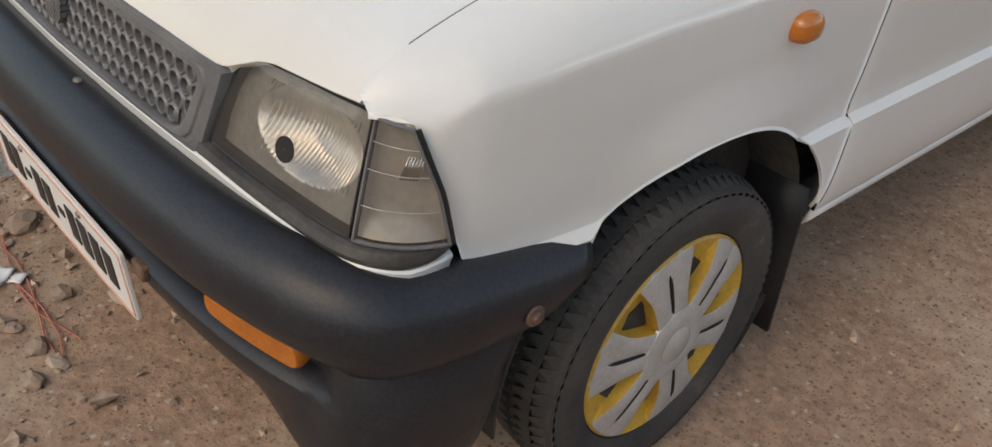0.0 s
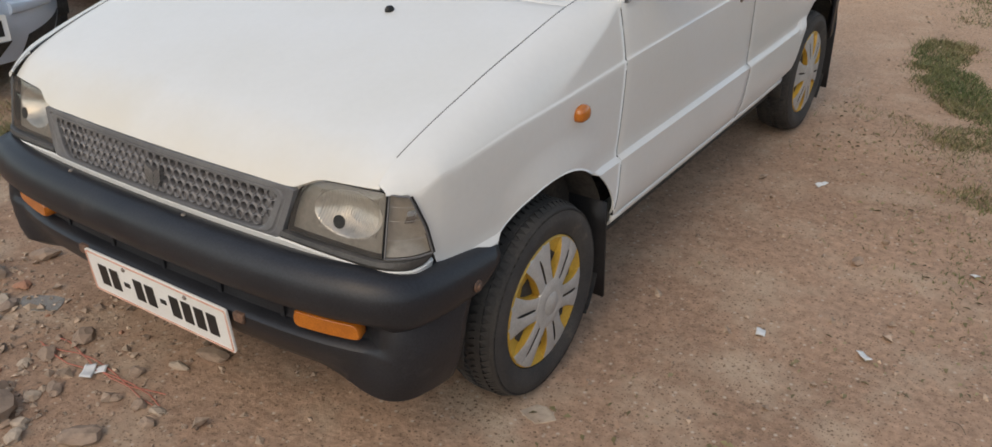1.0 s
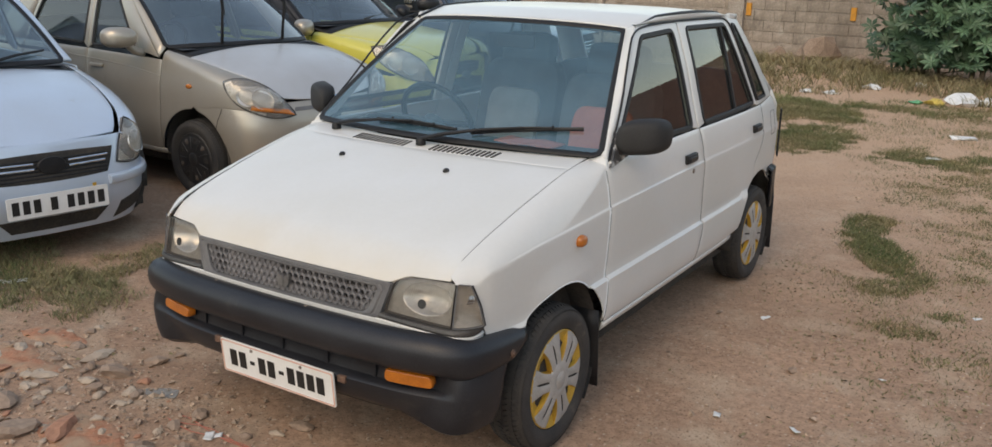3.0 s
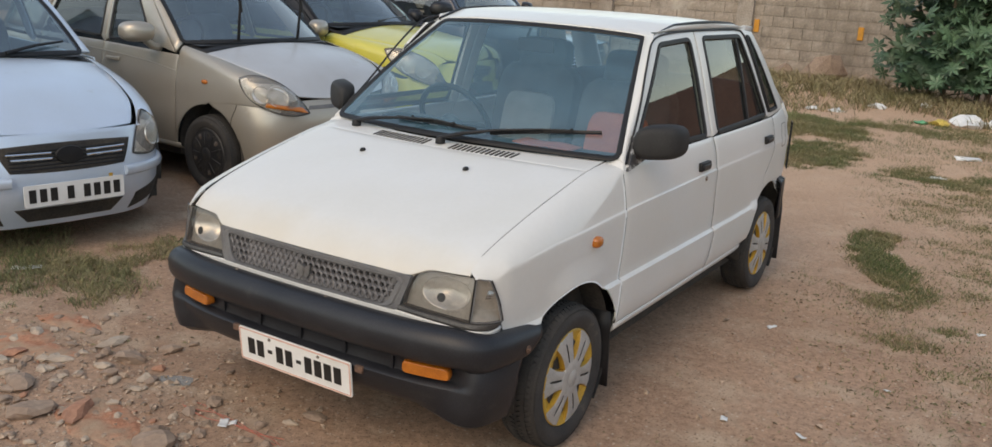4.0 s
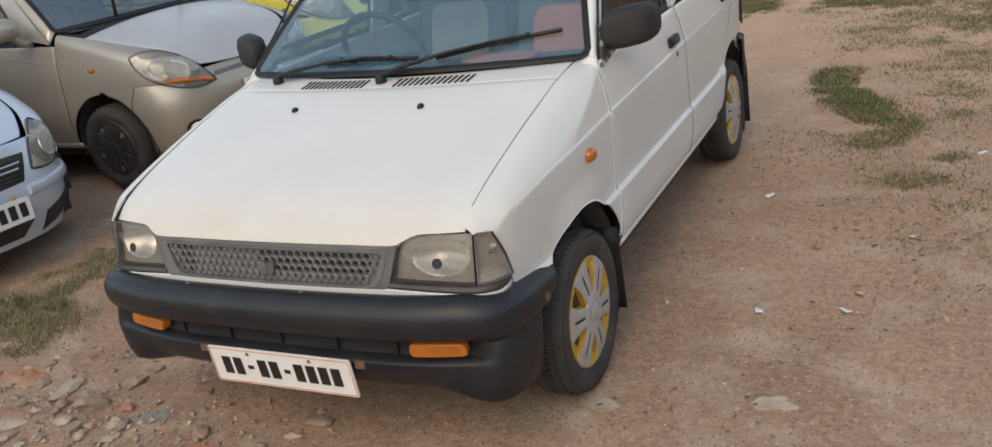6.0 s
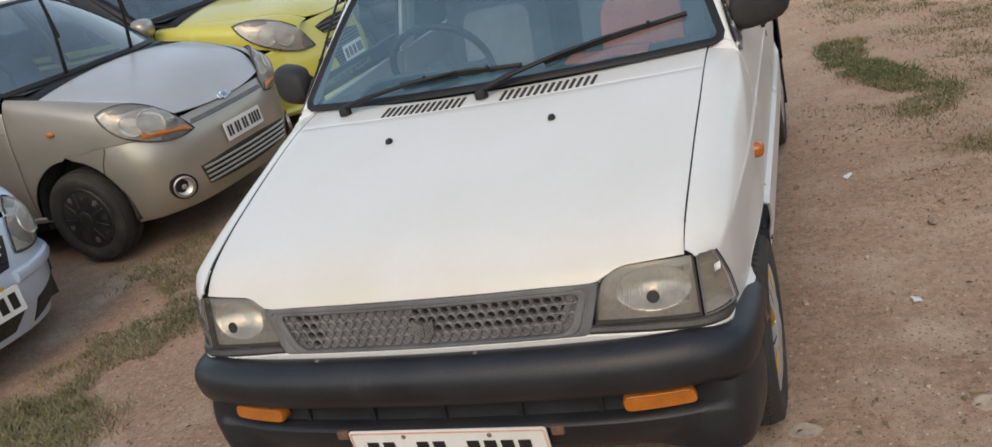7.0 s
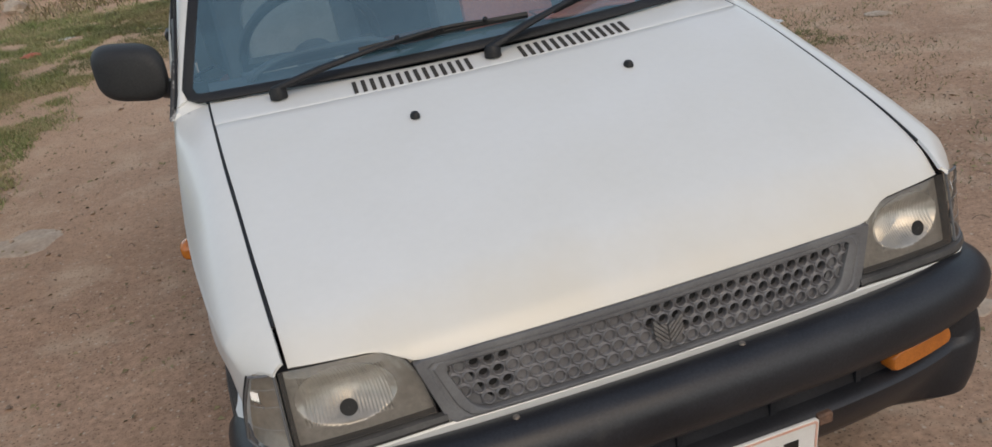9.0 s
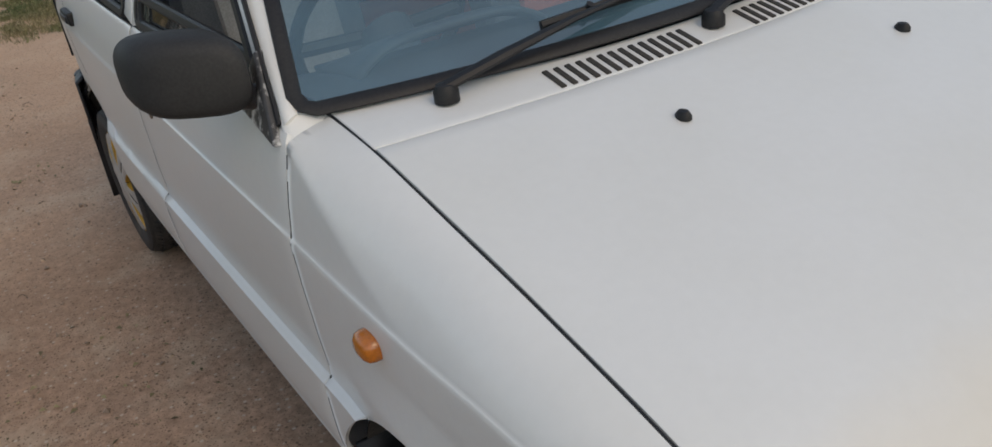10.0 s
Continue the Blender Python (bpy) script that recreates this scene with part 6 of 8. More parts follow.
def lamp_unit(B, c, corners, sx, label, bow=0.0, amber=None, lift=0.006):
    """A lamp set into the nose: dark edge, reflector, and a bulging lens; amber: corners of an orange part."""
    hs = skin_patch("headlamp", B, corners, FRAME_GREY, c, sx, 0.002, label, solid=0.02, bow=bow)
    mid = np.mean(np.array(corners), 0)
    inner = [tuple(mid + 0.92 * (np.array(q) - mid)) for q in corners]
    g = quad(*inner, nu=18, nv=14, bow=bow)
    Q = B.patch(g, 0.004, sx)
    part("reflector", grid_geo(Q, (sx * 0.4, -1, 0)), REFLECTOR, hs, "bright lamp reflector")
    for k, rr in ((0.36, 0.26), (0.70, 0.22)):
        a = np.array(inner)
        ctr = (a[0] * (1 - k) + a[1] * k) * 0.5 + (a[3] * (1 - k) + a[2] * k) * 0.5
        hgt = np.linalg.norm(a[3] - a[0]) * rr
        ring = [(ctr[0] + hgt * math.cos(t), ctr[1] + hgt * math.sin(t)) for t in np.linspace(0, 2 * math.pi, 20, endpoint=False)]
        P = [[B.at(sx * (ctr[0] + (s - ctr[0]) * q), ctr[1] + (z - ctr[1]) * q, d) for s, z in ring] for q, d in [(a_, b_ + B.rise(sx * ctr[0], ctr[1])) for a_, b_ in ((1.0, 0.006), (0.95, 0.012), (0.85, 0.006), (0.4, 0.0045), (0.05, 0.005))]]
        part("bulb_bowl", grid_geo(P, (sx * 0.4, -1, 0), closed_v=True), REFLECTOR, hs)
    if amber:
        skin_patch("indicator", B, amber, AMBER, hs, sx, 0.017, "amber indicator", solid=0.006, bulge=0.012)
    ln = part("lens", grid_geo(B.patch(quad(*corners, nu=18, nv=14, bow=bow), lift, sx, 0.022), (sx * 0.4, -1, 0)), CAR_LENS, hs, "clear lens", solid=0.003)
    ln.visible_shadow = False
    e = quad(*corners, nu=14, nv=10, bow=bow)
    ring = np.r_[e[:, 0], e[-1, 1:], e[::-1, -1][1:], e[0, ::-1][1:-1]]
    outline_band("lamp_edge", B, ring, hs, TRIM, sx, 0.007, 0.003, 0.005)
    return hs


def car_plate(c, at_, w, h, n, gaps, tilt=0.0, yaw=0.0, label="white number plate with black characters"):
    grp, step = [], (w - 0.03) / (n + len(gaps) * 0.6)
    x = -w / 2 + 0.015 + step / 2
    for i in range(n):
        grp.append((x, step * 0.66, h * 0.60))
        x += step * (1.6 if i + 1 in gaps else 1.0)
    number_plate(c, Matrix.Translation(at_) @ Matrix.Rotation(yaw, 4, "Z") @ Matrix.Rotation(tilt, 4, "X"), w, h, grp, rim=False, label=label)


CAR_GLASS = glass("car window glass", (0.60, 0.68, 0.70), ior=2.0, haze=0.02)
# blue haze here too: sky reflection put in as diffuse colour
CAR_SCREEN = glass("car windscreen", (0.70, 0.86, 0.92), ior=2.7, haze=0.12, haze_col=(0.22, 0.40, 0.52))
CAR_LENS = glass("clear lamp lens", (0.90, 0.89, 0.87), gloss_rough=0.04, haze=0.20, haze_col=(0.46, 0.44, 0.41))
BEIGE = mat("beige metallic paint", (0.40, 0.36, 0.305), (0.36, 0.32, 0.265), rough=0.32, metal=0.5, scale=2, fine=260, var=0.05, coat=0.5, dirt=(0.30, 0.25, 0.19), dirt_scale=4, dirt_lo=0.62)
FADED = mat("faded silver bonnet paint", (0.50, 0.51, 0.52), (0.44, 0.44, 0.44), rough=0.40, metal=0.3, scale=2.5, fine=260, var=0.04, coat=0.3, dirt=(0.36, 0.33, 0.28), dirt_scale=4, dirt_lo=0.62)
SILVER_PAINT = mat("silver blue metallic paint", (0.54, 0.64, 0.76), (0.51, 0.59, 0.68), rough=0.30, metal=0.35, scale=2, fine=260, var=0.04, coat=0.6, dirt=(0.38, 0.36, 0.32), dirt_scale=4, dirt_lo=0.66)
LIME = mat("yellow green paint", (0.60, 0.54, 0.095), (0.54, 0.49, 0.085), rough=0.30, scale=2, fine=260, var=0.04, coat=0.7, dirt=(0.38, 0.33, 0.12), dirt_scale=4, dirt_lo=0.66)
NAVY = mat("dark navy paint", (0.012, 0.018, 0.035), (0.02, 0.026, 0.045), rough=0.32, scale=2, fine=200, var=0.08, coat=0.6, dirt=(0.09, 0.085, 0.08), dirt_scale=4, dirt_lo=0.64)


def stand(x, y, heading, z=0.0):
    """Where a car stands: the middle of its nose, and the compass of its bonnet (0: towards +x)."""
    return pose(x, y, z, 0, 0, heading + 90)


# beige hatchback with its wipers standing up
BE = Body(
    plan=[(0, 0), (0.30, 0.016), (0.50, 0.065), (0.64, 0.165), (0.70, 0.28), (0.732, 0.45), (0.745, 0.75), (0.748, 1.4), (0.748, 2.4), (0.735, 3.0), (0.70, 3.45)],
    profile=[(0.16, -0.06), (0.24, -0.02), (0.34, 0.0), (0.48, 0.006), (0.60, -0.004), (0.72, -0.010), (0.80, -0.020), (0.88, -0.036), (0.96, -0.060), (1.1, -0.10), (1.3, -0.165), (1.46, -0.235), (1.52, -0.28)],
    top=[(0.04, 0.65), (0.07, 0.695), (0.13, 0.765), (0.22, 0.835), (0.4, 0.91), (0.6, 0.965), (0.78, 1.0), (0.95, 1.03)],
    crown=0.05, shut=[(0.03, 0.42), (0.15, 0.50), (0.35, 0.585), (0.6, 0.635), (0.9, 0.66)], lean=[(0.16, 0.06), (0.3, 0.01), (0.45, 0.0), (0.58, 0.02), (0.68, 0.07), (0.8, 0.12)])
be = dict(body=BE, paint=BEIGE, lid_paint=FADED, axle=0.64, base=2.345, wheel=0.268, chin=0.19, sill=0.30, belt=0.93, cowl=0.98, foot=0.74, lip=0.055, lipz=0.66, seam=[(0, 0.640), (0.05, 0.63), (0.1, 0.61), (0.2, 0.635), (0.33, 0.635), (0.42, 0.635), (0.5, 0.62)],
          door=1.86, door2=2.74, end=3.46, screen=(0.645, 0.50, 0.80, 1.50, 1.005, 1.43, 0.20, 0.10), roof=1.50, roof_end=3.0,
          win_f=[(1.30, 0.965), (1.62, 1.33), (1.86, 1.41), (1.82, 0.955)], win_r=[(1.93, 0.965), (1.96, 1.41), (2.52, 1.39), (2.70, 0.985)],
          frame_f=[(1.02, 0.92), (1.58, 1.42), (1.895, 1.455), (1.862, 0.93)], frame_r=[(1.868, 0.93), (1.90, 1.455), (2.58, 1.43), (2.75, 0.945)],
          handles=(1.72, 2.55), cover=holed_cover(BLACK_CAP, STEEL), wheel_label="tyre with a black wheel cover", seat=1.75)
c, scr = parked_car("beige_hatchback", "beige metallic hatchback with a faded silver bonnet and raised wipers", stand(-2.30, 2.955, -3.0), be)
for sx in (1, -1):
    lamp_unit(BE, c, [(0.355, 0.592), (0.69, 0.645), (0.83, 0.815), (0.55, 0.800)], sx, "large clear headlamp with an amber foot", bow=0.10, amber=[(0.372, 0.594), (0.655, 0.641), (0.640, 0.672), (0.405, 0.632)])
    fl = skin_patch("fog_lamp", BE, [(0.485, 0.262), (0.610, 0.275), (0.612, 0.378), (0.495, 0.365)], TRIM, c, sx, 0.003, "round fog lamp in its recess", bow=0.20)
    ctr, turn = BE.at(sx * 0.552, 0.320, 0.006), Matrix.Rotation(sx * 0.75, 4, "Z")
    part("fog_ring", moved(lathe([(0.060, 0.006), (0.060, -0.010), (0.052, -0.014), (0.047, -0.004), (0.046, 0.006)], 28, "y"), Matrix.Translation(ctr) @ turn), BEIGE, fl)
    part("fog_reflector", moved(lathe([(0.046, -0.002), (0.030, 0.008), (0.012, 0.010), (0.0005, 0.010)], 24, "y"), Matrix.Translation(ctr) @ turn), REFLECTOR, fl)
    part("fog_bulb", moved(lathe([(0.016, 0.004), (0.014, -0.006), (0.0005, -0.009)], 16, "y"), Matrix.Translation(ctr) @ turn), LAMP_BORDER, fl)
    crease = [(BE.s_at(y), z) for y, z in ((0.34, 0.635), (0.36, 0.60), (0.385, 0.56), (0.40, 0.50))]
    part("bumper_seam", tube([BE.at(sx * a_, z, 0.002 + BE.rise(sx * a_, z)) for a_, z in even(crease, 10)], 0.0022, 5), TRIM, c)
    car_mirror(c, BE, sx, 1.24, 0.965, BEIGE)
    ind = BE.at(sx * BE.s_at(0.66), 0.758, 0.004)
    part("side_indicator", moved(lathe([(0.02, -0.004), (0.019, 0.006), (0.010, 0.011), (0.0005, 0.012)], 16), Matrix.Translation(ind) @ (Matrix.Identity(4) if sx > 0 else Matrix.Rotation(math.pi, 4, "Z")) @ Matrix.Diagonal((1, 1.4, 0.8, 1))), AMBER, c)
gr = skin_patch("lower_grille", BE, [(-0.385, 0.270), (0.385, 0.270), (0.42, 0.388), (-0.42, 0.388)], DARK, c, 1, 0.003, "lower grille with horizontal slats", bow=0.02)
for k in range(4):
    z = 0.288 + 0.028 * k
    part("slat", tube([BE.at(s, z, 0.010) for s in np.linspace(-0.39 - 0.005 * k, 0.39 + 0.005 * k, 24)], 0.008, 6), BEIGE, gr)
up = skin_patch("upper_grille", BE, [(-0.36, 0.615), (0.36, 0.615), (0.34, 0.640), (-0.34, 0.640)], FRAME_GREY, c, 1, 0.003, "narrow grey upper grille slot")
lg = BE.at(0, 0.69, 0.0)
for dx, dz in ((0.058, 0.016), (0.022, 0.026)):
    part("badge", moved(solid_bm_geo(box(-dx, dx, -0.006, 0.006, -dz, dz)), Matrix.Translation((0, lg[1] - 0.012, 0.678)) @ Matrix.Rotation(-0.6, 4, "X")), CHROME, c, bevel=0.003)
car_plate(c, BE.at(0, 0.495, 0.012), 0.36, 0.105, 10, (2, 4, 6), tilt=-0.05)
for px, tip in ((-0.30, (-0.42, 0.35, 0.80)), (0.25, (0.22, 0.40, 0.86))):
    b = Vector(scr(px / 0.645, 0.02)) + Vector((0, -0.02, 0.0))
    tp_ = b + Vector((-0.10, -0.13, 0.46))
    part("wiper", join(tube([b, b.lerp(tp_, 0.5) + Vector((0, -0.02, 0)), tp_], [0.012, 0.009, 0.006], 7), tube([tp_ + Vector((0.02, -0.005, -0.26)), tp_ + Vector((-0.005, 0, 0)), tp_ + Vector((-0.05, 0.02, 0.20))], 0.007, 6, flat=1.6)), TRIM, c, "black wiper standing away from the glass")
p = [BE.at(BE.s_at(y), z, 0.001) for y, z in ((0.98, 0.80), (1.3, 0.835), (1.8, 0.862), (2.4, 0.88))]
for sx in (1, -1):
    part("swage_line", tube([(sx * q[0], q[1], q[2]) for q in spline(p, 20)], 0.005, 5), BEIGE, c)

# silver hatchback, nose towards the white car
SI = Body(
    plan=[(0, 0), (0.30, 0.02), (0.46, 0.08), (0.57, 0.18), (0.64, 0.32), (0.69, 0.5), (0.735, 0.8), (0.76, 1.5), (0.76, 2.6), (0.75, 3.2), (0.72, 3.65)],
    profile=[(0.16, -0.06), (0.24, -0.02), (0.34, 0.0), (0.50, 0.006), (0.62, -0.002), (0.74, -0.010), (0.84, -0.026), (0.92, -0.045), (1.0, -0.07), (1.2, -0.13), (1.4, -0.21), (1.5, -0.27)],
    top=[(0.05, 0.615), (0.09, 0.645), (0.2, 0.70), (0.4, 0.775), (0.7, 0.86), (1.0, 0.925), (1.15, 0.95)],
    crown=0.045, shut=[(0.04, 0.38), (0.15, 0.45), (0.4, 0.55), (0.8, 0.62), (1.1, 0.645)], lean=[(0.16, 0.05), (0.3, 0.0), (0.42, 0.0), (0.55, 0.03), (0.66, 0.06), (0.8, 0.10)])
si = dict(body=SI, paint=SILVER_PAINT, axle=0.76, base=2.40, wheel=0.285, chin=0.15, sill=0.28, belt=0.92, cowl=1.18, foot=1.02, lip=0.075, lipz=0.61, seam=[(0, 0.605), (0.07, 0.60), (0.14, 0.50), (0.4, 0.50), (0.6, 0.54)],
          door=2.06, door2=2.95, end=3.66, screen=(0.645, 0.50, 1.04, 1.66, 0.945, 1.38, 0.18, 0.10), roof=1.47, roof_end=3.2,
          win_f=[(1.46, 0.975), (1.80, 1.31), (2.05, 1.37), (2.03, 0.965)], win_r=[(2.13, 0.975), (2.15, 1.37), (2.70, 1.35), (2.90, 0.99)],
          frame_f=[(1.22, 0.93), (1.76, 1.37), (2.09, 1.41), (2.062, 0.94)], frame_r=[(2.068, 0.94), (2.095, 1.41), (2.76, 1.39), (2.96, 0.955)],
          handles=(1.92, 2.75), cover=plain_cover(DARK_DISC, BLACK_CAP, 8), wheel_label="tyre with a black wheel cover", seat=1.95)
c, scr = parked_car("silver_hatchback", "silver blue metallic hatchback parked in the row, dusty", stand(-2.42, 0.877, -9.0), si)
for sx in (1, -1):
    lamp_unit(SI, c, [(0.365, 0.490), (0.62, 0.485), (0.70, 0.60), (0.50, 0.715)], sx, "clear wedge-shaped headlamp", bow=0.06)
    ex = skin_patch("lower_intake", SI, [(0.36, 0.17), (0.60, 0.21), (0.66, 0.32), (0.385, 0.265)], DARK, c, sx, 0.003, "black side intake with torn mesh")
    rub = [(s, 0.405) for s in np.linspace(0.30, 0.80, 14)]
    p = [SI.at(sx * s, z, 0.008) for s, z in rub]
    part("rub_strip", tube(p, 0.022, 8, flat=1.3), SILVER_PAINT, c, "body-coloured rubbing strip")
gr = skin_patch("grille", SI, [(-0.30, 0.450), (0.30, 0.450), (0.36, 0.580), (-0.36, 0.580)], DARK, c, 1, 0.003, "black grille with two chrome bars", bow=0.015)
for z in (0.515, 0.542):
    for sx in (1, -1):
        part("chrome_bar", tube([SI.at(sx * s, z + 0.012 * (s - 0.1), 0.010) for s in np.linspace(0.09, 0.29 if z < 0.53 else 0.31, 12)], 0.006, 6), CHROME, gr)
for k in range(6):
    part("slat", tube([SI.at(s, 0.465 + 0.018 * k, 0.004) for s in np.linspace(-0.30, 0.30, 20)], 0.004, 5), TRIM, gr)
part("badge", moved(lathe([(0.075, 0.0), (0.07, -0.010), (0.0005, -0.014)], 28, "y"), Matrix.Translation(SI.at(0, 0.528, 0.012)) @ Matrix.Diagonal((1, 1, 0.62, 1))), TRIM, gr)
low = skin_patch("lower_grille", SI, [(-0.24, 0.18), (0.24, 0.18), (0.30, 0.255), (-0.30, 0.255)], DARK, c, 1, 0.003, "black lower grille opening")
part("bonnet_edge", tube([(x, 0.066 + 0.055 * (x / 0.45) ** 2, 0.606 - 0.008 * (x / 0.4) ** 2) for x in np.linspace(-0.38, 0.38, 24)], 0.011, 8), CHROME, c, "bright trim along the bonnet edge")
car_plate(c, SI.at(0, 0.335, 0.030), 0.53, 0.115, 8, (3, 4), tilt=-0.03)
part("plate_tape", moved(solid_bm_geo(box(-0.010, 0.010, -0.006, -0.002, -0.05, 0.065)), Matrix.Translation(SI.at(0.195, 0.345, 0.030))), YELLOW_CAP, c, "torn yellow tape on the plate")
for px in (-0.42, 0.12):
    b = Vector(scr(px / 0.7, 0.02)) + Vector((0, -0.03, 0.0))
    e = Vector(scr((px + 0.46) / 0.7, 0.10)) + Vector((0, -0.02, 0.015))
    part("wiper", tube([b, b.lerp(e, 0.5) + Vector((0, -0.012, 0.012)), e], [0.012, 0.009, 0.007], 7), TRIM, c)

# yellow-green hatchback
YE = Body(
    plan=[(0, 0), (0.30, 0.025), (0.50, 0.085), (0.66, 0.20), (0.74, 0.34), (0.775, 0.5), (0.79, 0.8), (0.797, 1.5), (0.797, 2.5), (0.78, 3.2), (0.73, 3.62)],
    profile=[(0.16, -0.06), (0.24, -0.02), (0.34, 0.0), (0.50, 0.006), (0.66, -0.002), (0.80, -0.010), (0.92, -0.030), (1.0, -0.055), (1.08, -0.08), (1.3, -0.15), (1.46, -0.22), (1.54, -0.28)],
    top=[(0.05, 0.80), (0.09, 0.845), (0.17, 0.91), (0.3, 0.965), (0.5, 1.01), (0.7, 1.045), (0.9, 1.07), (1.05, 1.085)],
    crown=0.06, shut=[(0.04, 0.30), (0.15, 0.42), (0.4, 0.57), (0.8, 0.67), (1.1, 0.69)], lean=[(0.16, 0.02), (0.3, 0.02), (0.5, 0.0), (0.65, 0.03), (0.8, 0.07), (0.9, 0.12)])
ye = dict(body=YE, paint=LIME, frame_paint=BLACK, pillar_paint=BLACK, axle=0.76, base=2.375, wheel=0.29, chin=0.24, sill=0.32, belt=1.0, cowl=1.10, foot=0.93, lip=0.075, lipz=0.79, seam=[(0, 0.792), (0.06, 0.78), (0.12, 0.66), (0.25, 0.71), (0.4, 0.76), (0.6, 0.80)],
          door=2.0, door2=2.88, end=3.62, screen=(0.69, 0.54, 0.97, 1.66, 1.085, 1.46, 0.22, 0.12), roof=1.53, roof_end=3.1,
          win_f=[(1.42, 1.04), (1.78, 1.37), (2.02, 1.44), (1.98, 1.02)], win_r=[(2.09, 1.03), (2.12, 1.44), (2.62, 1.42), (2.80, 1.06)],
          frame_f=[(1.15, 0.985), (1.74, 1.44), (2.06, 1.48), (2.002, 1.0)], frame_r=[(2.008, 1.0), (2.065, 1.48), (2.70, 1.455), (2.89, 1.01)],
          handles=(1.86, 2.70), cover=plain_cover(DARK_DISC, BLACK_CAP, 8), wheel_label="tyre with a black wheel cover", seat=1.9)
c, scr = parked_car("yellow_hatchback", "yellow-green hatchback with black pillars and a dark split grille", stand(-2.42, 4.74, 2.0), ye)
for sx in (1, -1):
    lamp_unit(YE, c, [(0.40, 0.648), (0.74, 0.722), (0.98, 0.93), (0.60, 0.880)], sx, "long clear headlamp swept back into the wing", bow=0.08)
    fs = skin_patch("fog_recess", YE, [(0.53, 0.335), (0.71, 0.36), (0.72, 0.53), (0.51, 0.43)], TRIM, c, sx, 0.003, "black fog lamp recess", bow=0.10)
    part("fog_lamp", moved(lathe([(0.055, 0.0), (0.052, -0.012), (0.03, -0.004), (0.0005, -0.002)], 24, "y"), Matrix.Translation(YE.at(sx * 0.62, 0.42, 0.010)) @ Matrix.Rotation(sx * 0.65, 4, "Z")), FRAME_GREY, fs)
    part("tow_eye_cover", moved(lathe([(0.03, 0.0), (0.028, -0.004), (0.0005, -0.002)], 20, "y"), Matrix.Translation(YE.at(sx * 0.42, 0.524, 0.004)) @ Matrix.Rotation(sx * 0.45, 4, "Z")), DARK, c)
    car_mirror(c, YE, sx, 1.36, 1.03, BLACK)
g1 = skin_patch("upper_grille", YE, [(-0.25, 0.700), (0.25, 0.700), (0.31, 0.765), (-0.31, 0.765)], DARK, c, 1, 0.003, "black upper grille mesh", bow=0.04)
g2 = skin_patch("lower_grille", YE, [(-0.20, 0.40), (0.20, 0.40), (0.30, 0.640), (-0.30, 0.640)], DARK, c, 1, 0.003, "black lower grille mesh", bow=0.03)
for g_, z0, z1, w0, w1 in ((g1, 0.705, 0.760, 0.25, 0.30), (g2, 0.41, 0.635, 0.20, 0.29)):
    n = int((z1 - z0) / 0.021)
    for k in range(n + 1):
        t = k / n
        part("mesh_bar", tube([YE.at(s, z0 + t * (z1 - z0), 0.008) for s in np.linspace(-(w0 + t * (w1 - w0)), w0 + t * (w1 - w0), 12)], 0.0045, 5), FRAME_GREY, g_)
lowg = skin_patch("chin_grille", YE, [(-0.34, 0.315), (0.34, 0.315), (0.32, 0.375), (-0.32, 0.375)], DARK, c, 1, 0.003, "low intake with yellow bars")
for s in np.linspace(-0.28, 0.28, 7):
    part("chin_bar", tube([YE.at(s, z, 0.008) for z in (0.315, 0.345, 0.375)], 0.006, 5), LIME, lowg)
part("chin_bar", tube([YE.at(s, 0.345, 0.008) for s in np.linspace(-0.33, 0.33, 14)], 0.006, 5), LIME, lowg)
part("chin_lip", tube([YE.at(s, 0.265, 0.008) for s in np.linspace(-0.80, 0.80, 30)], 0.03, 8), LIME, c)
for dx, dz in ((0.07, 0.020), (0.028, 0.034)):
    part("badge", moved(solid_bm_geo(box(-dx, dx, -0.008, 0.008, -dz, dz)), Matrix.Translation(YE.at(0, 0.672, 0.014)) @ Matrix.Rotation(-0.25, 4, "X")), CHROME, c, bevel=0.004)
car_plate(c, YE.at(0, 0.505, 0.022), 0.35, 0.115, 10, (2, 4, 6), tilt=-0.06)
b, e = Vector(scr(-0.2, 0.03)), Vector(scr(0.65, 0.10))
part("wiper", tube([b, b.lerp(e, 0.5) + Vector((0, -0.012, 0.012)), e], [0.014, 0.010, 0.008], 7), TRIM, c)

# dark navy van at the end of the row
NA = Body(
    plan=[(0, 0), (0.25, 0.02), (0.5, 0.07), (0.69, 0.16), (0.78, 0.28), (0.805, 0.45), (0.81, 0.8), (0.81, 1.5), (0.81, 3.0), (0.80, 3.8), (0.78, 4.2)],
    profile=[(0.24, -0.05), (0.34, -0.01), (0.5, 0.0), (0.70, 0.0), (0.9, -0.006), (1.02, -0.02), (1.1, -0.04), (1.2, -0.06), (1.5, -0.13), (1.68, -0.20), (1.75, -0.26)],
    top=[(0.05, 0.90), (0.10, 0.93), (0.2, 0.955), (0.5, 1.0), (0.9, 1.045), (1.15, 1.07)],
    crown=0.04, shut=[(0.04, 0.55), (0.15, 0.62), (0.4, 0.68), (0.8, 0.70), (1.1, 0.71)], lean=[(0.2, 0.02), (0.35, 0.0), (0.55, 0.0), (0.62, 0.05), (0.8, 0.06), (0.95, 0.09)])
